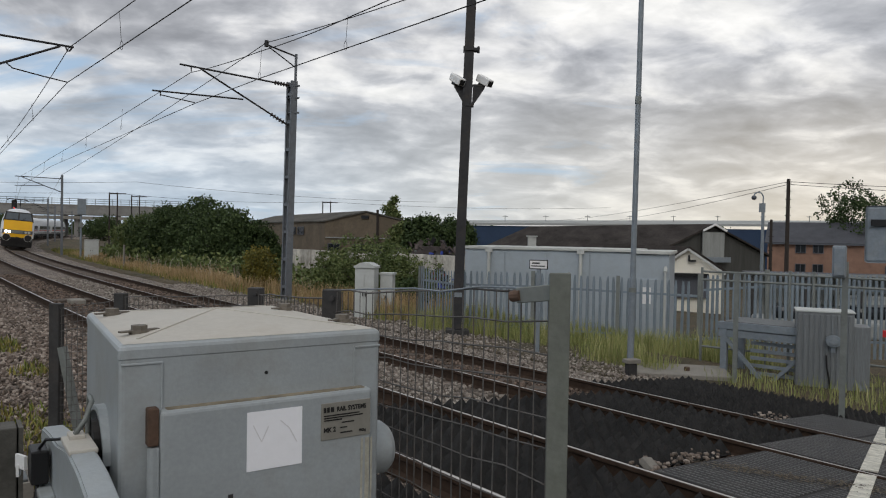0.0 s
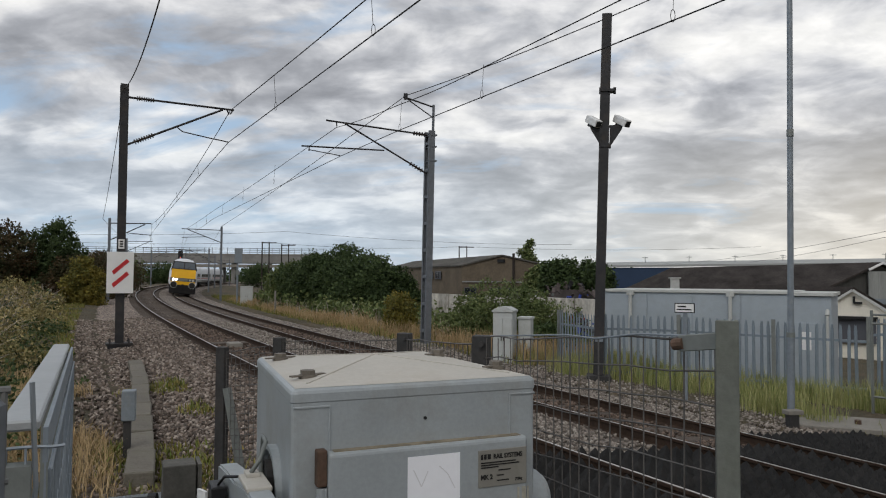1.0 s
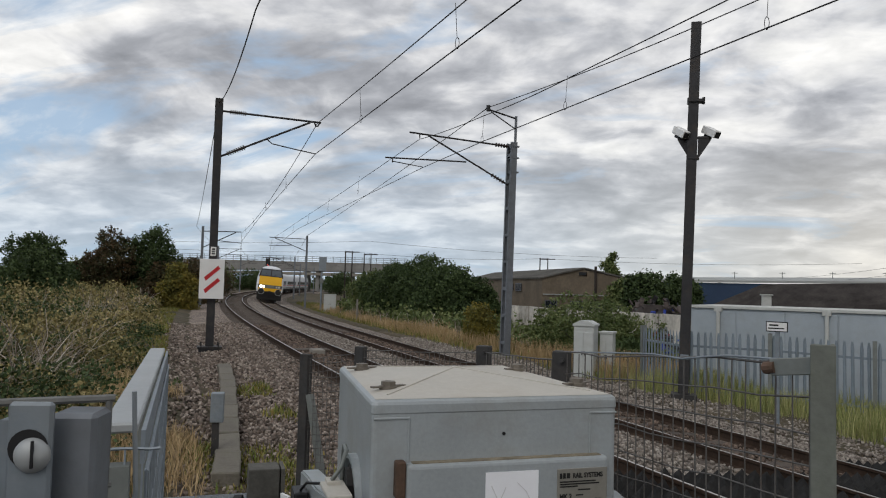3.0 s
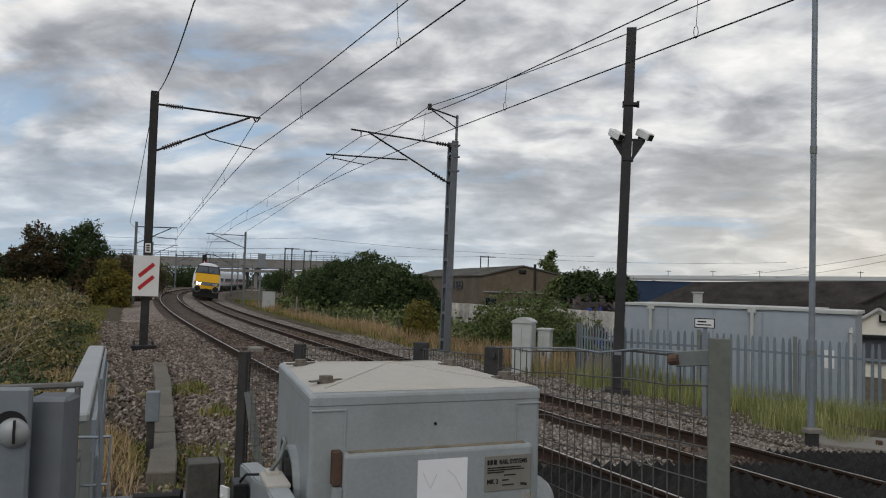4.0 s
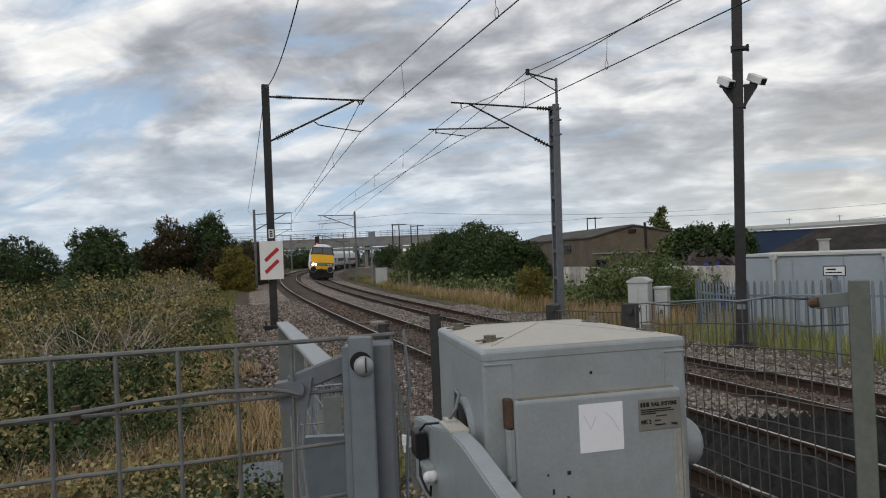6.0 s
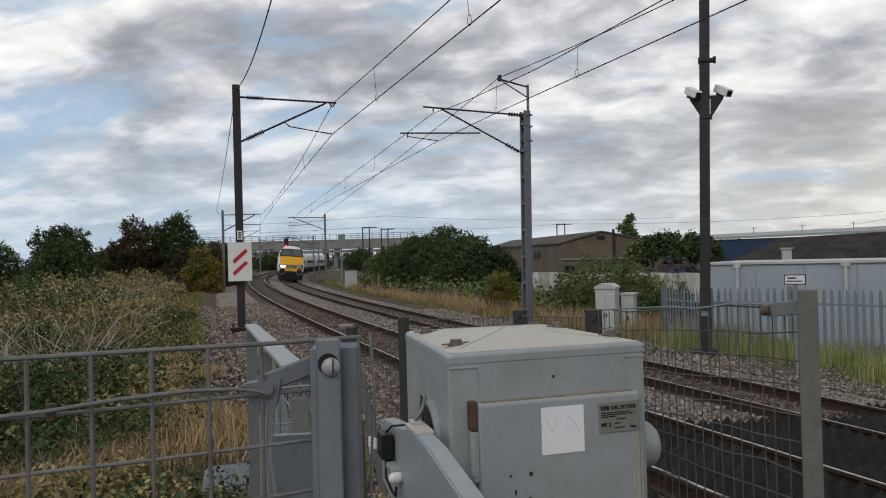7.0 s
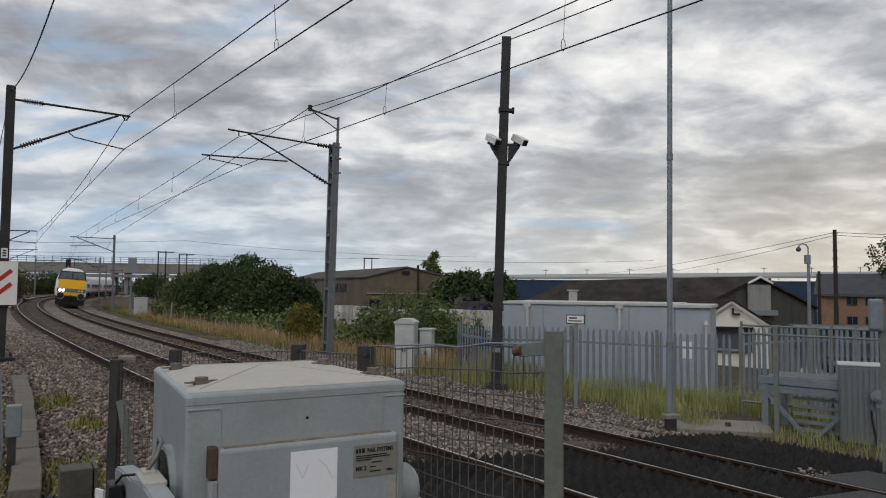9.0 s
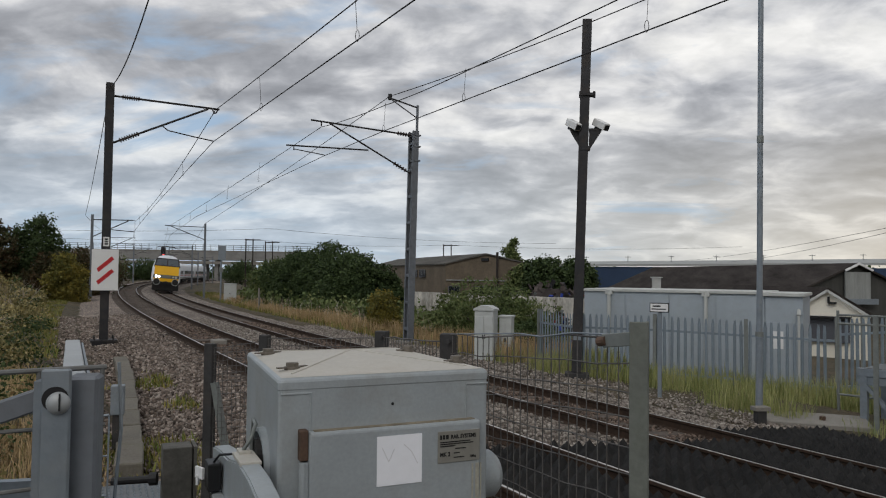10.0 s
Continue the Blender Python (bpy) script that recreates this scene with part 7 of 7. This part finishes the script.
def stalks(name, spots, material, label, category, r=0.006, bend=0.25):
    """Thin arching canes of four joints: spots of (x, y, z, height)."""
    P = np.array([s[:3] for s in spots])
    H = np.array([s[3] for s in spots])
    n = len(P)
    a = rng.uniform(0, 6.28, n)
    lean = rng.uniform(0.1, 1.0, n) * bend
    side = np.stack([-np.sin(a), np.cos(a), np.zeros(n)], 1)
    oth = np.stack([np.cos(a), np.sin(a), np.zeros(n)], 1)
    rr = (r * rng.uniform(0.5, 1.5, n))[:, None]
    tri = [side, -0.5 * side + 0.87 * oth, -0.5 * side - 0.87 * oth]
    rows = []
    for f, k in ((0, 1.0), (0.35, 0.9), (0.68, 0.7), (1.0, 0.3)):
        out = (lean * f ** 1.5)[:, None] * oth + side * (rng.normal(0, 0.06, n) * f)[:, None]
        rise = (f - 0.42 * lean * f ** 2.4)[:, None] * np.array([[0, 0, 1.0]])
        rows.append((P + (out + rise) * H[:, None], k))
    v = np.stack([q + t * rr * k for q, k in rows for t in tri], 1).reshape(-1, 3)
    b = np.arange(n)[:, None] * 12
    f = np.concatenate([b + np.array([[o + i, o + (i + 1) % 3, o + 3 + (i + 1) % 3, o + 3 + i]]) for o in (0, 3, 6) for i in range(3)])
    return tagged(quick_mesh(name, v, f, material), label, category, kind="stuff")


def grass(name, spots, material, label, width=0.008, bend=0.5):
    """Blades of two bent quads: spots of (x, y, z, height)."""
    P = np.array([s[:3] for s in spots])
    H = np.array([s[3] for s in spots])[:, None]
    n = len(P)
    a = rng.uniform(0, 6.28, n)
    side = np.stack([-np.sin(a), np.cos(a), np.zeros(n)], 1) * (width * rng.uniform(0.6, 1.4, n))[:, None]
    out = np.stack([np.cos(a), np.sin(a), np.zeros(n)], 1) * rng.uniform(0.05, 1, n)[:, None] * bend
    upz = np.array([[0, 0, 1.0]])
    m1 = P + (upz * 0.6 + out * 0.25) * H
    m2 = P + (upz * 0.95 + out * 0.8) * H
    v = np.stack([P - side, P + side, m1 + side * 0.8, m1 - side * 0.8, m2 + side * 0.15, m2 - side * 0.15], 1).reshape(-1, 3)
    b = np.arange(n)[:, None] * 6
    f = np.concatenate([b + np.array([[0, 1, 2, 3]]), b + np.array([[3, 2, 4, 5]])])
    return tagged(quick_mesh(name, v, f, material), label, "grass", kind="stuff")


def scatter(n, s0, s1, q0, q1, h0, h1, near=1.0, clump=0.0, thresh=None):
    """Spots on the ground by stretch of line; near > 1 crowds them to the start."""
    out = []
    while len(out) < n:
        s = s0 + (s1 - s0) * random.random() ** near
        q = random.uniform(q0, q1)
        p = at(s, q)
        k = noise.noise(Vector((p.x * 0.55, p.y * 0.55, 3.0)))
        if thresh is not None and k < thresh + random.uniform(-0.15, 0.15):
            continue
        h = random.uniform(h0, h1) * (1 + clump * k)
        out.append((p.x, p.y, ground_z(p.x, p.y) - 0.03, h))
    return out


# bramble thicket left of the line
spots = []
for _ in range(760):
    s = 1.0 + 70 * random.random() ** 1.5
    q = -4.7 - 0.02 * s - 24 * random.random() ** 1.3
    p = at(s, q)
    d = math.hypot(p.x, p.y)
    if d < 5.0:
        continue
    edge = min(1.0, max(0.0, (-4.3 - q) / 4.0)) * min(1.0, max(0.15, (d - 4.0) / 7.0))
    h = (0.40 + 1.25 * edge) * random.uniform(0.6, 1.3)
    z = ground_z(p.x, p.y)
    h = min(h + 0.3 * max(0, -z), 2.3)
    spots.append((p.x, p.y, z - 0.05, h, random.uniform(1.2, 2.1), int(np.interp(d, [6, 15, 30, 70], [3200, 2100, 1000, 320])), float(np.interp(d, [6, 15, 30, 70], [0.030, 0.042, 0.072, 0.15]))))
dark_spots = [sp_ for k, sp_ in enumerate(spots) if k % 3 == 0]
light_spots = [sp_ for k, sp_ in enumerate(spots) if k % 3]
thicket("bramble_thicket", light_spots, L_BRAMBLE, "tangled olive and yellowing bramble thicket on the bank", "brambles")
thicket("hedge_thicket", dark_spots, L_DARK, "darker green undergrowth among the brambles", "undergrowth")
stalks("dead_stalk", scatter(12000, 8, 55, -20, -5.2, 0.5, 1.5, 1.15, 0.5, -0.02), M_TWIG, "dead grey-brown bramble canes and stalks", "dead stalks", 0.0080, 1.3)
stalks("bramble_cane", scatter(5000, 2.5, 16, -10, -4.8, 0.15, 0.55, 1.2, 0.5, -0.1), M_TWIG, "thin dead bramble canes near the path", "dead stalks", 0.0026, 1.6)
grass("dry_grass", scatter(28000, 3.0, 16, -7.0, -3.45, 0.05, 0.26, 1.4, 0.6, -0.02), L_DRY, "dry orange-brown grass beside the path", 0.0038, 1.1)
grass("path_weed", scatter(9000, 3.0, 15, -7.5, -3.8, 0.03, 0.16, 1.3, 0.5, -0.25), L_WEED, "green weeds among the dry grass by the path", 0.006, 1.2)
grass("bank_grass", scatter(15000, 13, 60, -5.9, -3.7, 0.04, 0.17, 1.3, 0.5, -0.15), L_WEED, "short green grass on the near bank", 0.010, 0.7)
grass("low_weed", scatter(3000, 5, 14, -3.6, -2.1, 0.03, 0.13, 1.2, 0.5, 0.16), L_WEED, "low green weeds in the near ballast", 0.010, 0.9)
# far side verge
grass("short_verge_grass", scatter(2200, 3.5, 8.5, 7.0, 12, 0.05, 0.28, 1.0, 0.7, 0.05), L_VERGE, "short patchy grass round the crossing gear", 0.005, 0.7)
grass("verge_grass", scatter(15000, 7.6, 17, 7.0, 11.0, 0.10, 0.50, 1.0, 1.0, -0.04), L_VERGE, "tall yellow-green verge grass in front of the fence", 0.005, 0.6)
grass("dry_grass", scatter(42000, 16, 74, 7.2, 13.0, 0.10, 0.50, 1.1, 1.2, 0.06), L_DRY, "tall dry straw-coloured grass on the far verge", 0.011, 0.6)
grass("verge_weed", scatter(17000, 17, 90, 6.9, 12.5, 0.08, 0.36, 1.0, 0.6, -0.2), L_WEED, "green weeds on the far verge", 0.014, 0.8)
straw = []
for _ in range(9000):
    x, y = random.uniform(-6.5, 0.2), random.uniform(21.0, 25.0)
    if noise.noise(Vector((x * 0.6, y * 0.6, 8.0))) > -0.12 and sq(x, y)[1] > 7.6:
        straw.append((x, y, ground_z(x, y) - 0.03, random.uniform(0.35, 0.85)))
grass("straw_grass", straw, L_DRY, "tall dead straw-coloured grass round the lineside cabinets", 0.007, 0.5)
spots = []
for _ in range(170):
    s, q = random.uniform(20, 75), random.uniform(9.5, 19)
    p = at(s, q)
    d = math.hypot(p.x, p.y)
    spots.append((p.x, p.y, ground_z(p.x, p.y) - 0.1, random.uniform(0.7, 1.5), random.uniform(1.2, 2.2), 170, float(np.interp(d, [20, 70], [0.10, 0.22]))))
thicket("scrub", spots, L_GREEN, "low green scrub along the far verge", "scrub")
stalks("dead_stalk", scatter(700, 22, 60, 8, 13, 0.5, 1.1, 1.0, 0.4), M_TWIG, "dead weed stalks on the far verge", "dead stalks", 0.012, 0.4)

# big dark thicket on the far side
for x, y, h, w, sd_ in ((-13.9, 45.7, 4.9, 5.2, 11), (-18.5, 51.0, 5.7, 6.0, 12), (-22.2, 55.8, 5.1, 5.4, 13), (-26.2, 62.2, 4.6, 5.4, 14), (-12.2, 46.8, 3.4, 3.0, 15), (-16.2, 48.0, 5.0, 5.0, 16), (-30.5, 73.5, 4.4, 6.6, 17)):
    tree("dark_shrub", x, y, -1.7, h, w, L_GREEN if y > 60 else L_DARK, "large dense dark green shrub on the far verge", 30000, 0.105, 9, category="shrub", low=0.0, seed=sd_)
for x, y, h, w, m_, sd_ in ((-3.0, 26.4, 3.0, 4.2, L_GREEN, 21), (-1.75, 25.6, 2.5, 2.6, L_GREEN, 22), (-7.6, 29.0, 2.5, 1.5, L_YEL, 23), (-4.4, 27.6, 2.4, 2.4, L_GREEN, 24), (-1.2, 23.3, 1.6, 1.6, L_DARK, 25)):
    tree("green_shrub", x, y, -1.3, h, w, m_, "leafy green shrub in front of the yard wall", 9000, 0.06, 8, category="shrub", low=0.02, seed=sd_)
# trees beyond the brambles
for x, y, h, w, m_, lab, sd_ in ((-40.0, 37.7, 6.4, 4.6, L_DARK, "airy dark green tree behind the brambles", 31), (-37.0, 40.8, 6.2, 4.2, L_RUST, "reddish-brown autumn tree behind the brambles", 32), (-34.9, 42.6, 7.0, 4.0, L_DARK, "tall dark green tree behind the brambles", 33),
                                 (-30.6, 39.8, 3.9, 2.6, L_YEL, "yellowing small tree near the line", 34), (-36.0, 34.0, 4.6, 5.0, L_DARK, "dark green hedge tree on the bank", 35), (-45.5, 33.0, 5.6, 6.0, L_DARK, "dark green hedge tree on the bank", 36),
                                 (-32.6, 41.0, 4.2, 3.4, L_RUST, "reddish-brown small tree near the line", 37), (-42.0, 44.0, 4.6, 5.0, L_GREEN, "green hedge tree on the bank", 38), (-50.0, 40.0, 5.4, 6.0, L_DARK, "dark hedge tree on the bank", 39), (-38.0, 51.0, 4.6, 5.0, L_RUST, "brownish hedge tree by the line", 40), (-55, 76, 5.2, 8.0, L_RUST, "brownish hedge tree by the line", 41)):
    tree("hedge_tree", x, y, -1.1, h, w, m_, lab, 16000, 0.10, 8, low=0.04, seed=sd_, airy=0.55 if "airy" in lab else 0.0)
for k, (x, y, h, w) in enumerate(((-8.3, 95.0, 10.4, 2.8), (-3.0, 70.5, 7.4, 4.4), (0.2, 74.0, 7.0, 4.4), (-5.4, 74.0, 6.4, 3.0), (-112, 150, 6.0, 10.0), (-104, 163, 6.0, 9.0), (-110, 178, 6.5, 9.0), (-84, 173, 6.0, 9.0), (-74, 183, 6.0, 10.0), (-65, 191, 6.0, 10.0), (53.3, 97.0, 13.2, 10.0), (60.0, 96.0, 12.0, 10.0), (-12, 120, 7, 9), (-92, 128, 5.0, 9.0), (-46, 128, 5.2, 9), (-110, 155, 7, 12), (-125, 150, 7, 12), (-45, 105, 5.4, 9))):
    tree("distant_tree", x, y, -3.2 if x > -50 else -1.2, h, w, L_DARK if k % 3 else L_GREEN, "distant dark green tree", 9000, 0.20, 7, low=0.05, seed=50 + k)
spots = []
for k in range(150):
    a = random.uniform(-1.25, 1.1)
    d = random.uniform(230, 420)
    spots.append((d * math.sin(a), d * math.cos(a), -3, random.uniform(4.5, 8), random.uniform(9, 18), 190, 1.0))
thicket("far_woods", spots, L_DARK, "low line of distant woodland on the horizon", "woodland")


# ---- loose ballast stones ----
def stones(n, zone, name, label, colours):
    cube = np.array([(x, y, z) for x in (-1, 1) for y in (-1, 1) for z in (-1, 1)], float)
    faces = np.array([(0, 1, 3, 2), (4, 6, 7, 5), (0, 4, 5, 1), (2, 3, 7, 6), (0, 2, 6, 4), (1, 5, 7, 3)])
    P = []
    while len(P) < n:
        s = 2.4 + 30 * random.random() ** 1.7
        q = random.uniform(-4.2, 7.9)
        if q < -3.2 and random.random() < (-3.2 - q) / 0.7:
            continue
        if q > 6.6 and (s < 7.2 or random.random() < (q - 6.6) / 1.3):
            continue
        if s < 6.3 and q > -2.3:
            continue
        if zone != ("track" if abs(q) < 0.70 or abs(q - FAR) < 0.70 else "cess" if q < 0 else "far"):
            continue
        if any(abs(q - r) < 0.09 for r in (-0.752, 0.752, 2.618, 4.122)):
            continue
        p = at(s, q)
        z = float(np.interp(q, BQ, BZ)) + 0.012 if -3.2 < q < 6.1 else ground_z(p.x, p.y) + 0.01
        on_sleeper = abs(((s - 6.5 + 0.34) % 0.68) - 0.34) < 0.14 and (abs(q) < 1.2 or abs(q - FAR) < 1.2)
        if on_sleeper and random.random() < 0.85:
            continue
        p = at(s, q)
        P.append((p.x, p.y, z, 0.020 + 0.0006 * s))
    P = np.array(P)
    v = cube[None] * rng.uniform(0.25, 1.05, (n, 8, 3)) * P[:, None, 3:4] * rng.uniform(0.6, 1.4, (n, 1, 3))
    ax = rng.normal(size=(n, 3))
    ax /= np.linalg.norm(ax, axis=1)[:, None]
    an = rng.uniform(0, 6.28, n)
    c, s_ = np.cos(an)[:, None, None], np.sin(an)[:, None, None]
    k = np.broadcast_to(ax[:, None], v.shape)
    v = v * c + np.cross(k, v) * s_ + k * (k * v).sum(-1, keepdims=True) * (1 - c)
    v = (v + P[:, None, :3]).reshape(-1, 3)
    f = (np.arange(n)[:, None, None] * 8 + faces[None]).reshape(-1, 4)
    return tagged(quick_mesh(name, v, f, leaf_mat("loose_stone" if zone == "far" else zone + "_stone", colours, 0.9)), label, "ballast", kind="stuff")


# Far mix set lighter than the cess mix: stronger light put into colour.
stones(17000, "cess", "ballast_stones", "loose grey and brown ballast stones", [(0.040, 0.032, 0.027), (0.165, 0.132, 0.110), (0.42, 0.36, 0.31), (0.072, 0.058, 0.048), (0.25, 0.197, 0.164), (0.115, 0.093, 0.077)])
stones(18000, "far", "ballast_stones", "pale grey and buff ballast stones beside the far track", [(0.075, 0.064, 0.055), (0.21, 0.185, 0.16), (0.42, 0.38, 0.335), (0.12, 0.10, 0.085), (0.30, 0.26, 0.225), (0.17, 0.145, 0.125)])
stones(6000, "track", "stained_stones", "dark rust-stained ballast between the rails", [(0.042, 0.032, 0.025), (0.12, 0.088, 0.07), (0.24, 0.18, 0.145), (0.07, 0.053, 0.042)])


# ---- rubble at the end of the deck ----
t = thing("loose_block", Matrix.Translation(at(3.42, 0.98, rail_z(0.98) - 0.03)) @ Euler((0.5, 0.2, 0.6)).to_matrix().to_4x4(), "broken pale concrete block by the rail", "rubble")
bm = BM()
bx(bm, (0, 0, 0), (0.11, 0.17, 0.07), bev=0.01, seg=1)
part("block", bm, M_CONC, t)
rv, rf, base_ = [], [], 0
for k in range(110):
    q = random.choice((random.uniform(0.9, 2.1), random.uniform(0.9, 1.7), random.uniform(4.25, 4.75)))
    s_ = (3.36 if q < 3 else 4.17) + min(0.26, abs(random.gauss(0, 0.13)))
    p = at(s_, q, rail_z(q) - 0.03 + random.uniform(-0.02, 0.03))
    r = random.uniform(0.008, 0.023)
    for i in (-1, 1):
        for j in (-1, 1):
            for l in (-1, 1):
                rv.append((p.x + i * r * random.uniform(0.5, 1.2), p.y + j * r * random.uniform(0.5, 1.2), p.z + l * r * random.uniform(0.4, 1.0)))
    rf += [[base_ + v for v in f] for f in ((0, 1, 3, 2), (4, 6, 7, 5), (0, 4, 5, 1), (2, 3, 7, 6), (0, 2, 6, 4), (1, 5, 7, 3))]
    base_ += 8
tagged(quick_mesh("rubble", np.array(rv), np.array(rf), bpy.data.materials["cess_stone"]), "loose stones spilled at the end of the crossing deck", "rubble", kind="stuff")

# leaf litter and dirt blown along the joint of the deck panels
dv, df = [], []
for k in range(900):
    u = random.random()
    q = 1.45 + 0.75 * u + random.gauss(0, 0.07)
    p = at(3.25 - 1.25 * u + random.gauss(0, 0.08), q, rail_z(q) + random.uniform(-0.004, 0.004))
    a, r = random.uniform(0, 6.28), random.uniform(0.006, 0.018)
    c, d = math.cos(a) * r, math.sin(a) * r
    b = len(dv)
    dv += [(p.x - c, p.y - d, p.z), (p.x + d * 0.5, p.y - c * 0.5, p.z + 0.004), (p.x + c, p.y + d, p.z), (p.x - d * 0.5, p.y + c * 0.5, p.z + 0.005)]
    df.append([b, b + 1, b + 2, b + 3])
tagged(quick_mesh("leaf_litter", np.array(dv), np.array(df), leaf_mat("dry_litter", [(0.06, 0.05, 0.04), (0.14, 0.115, 0.085), (0.20, 0.17, 0.13)])), "dry leaf litter and grit on the crossing deck", "litter", kind="stuff")
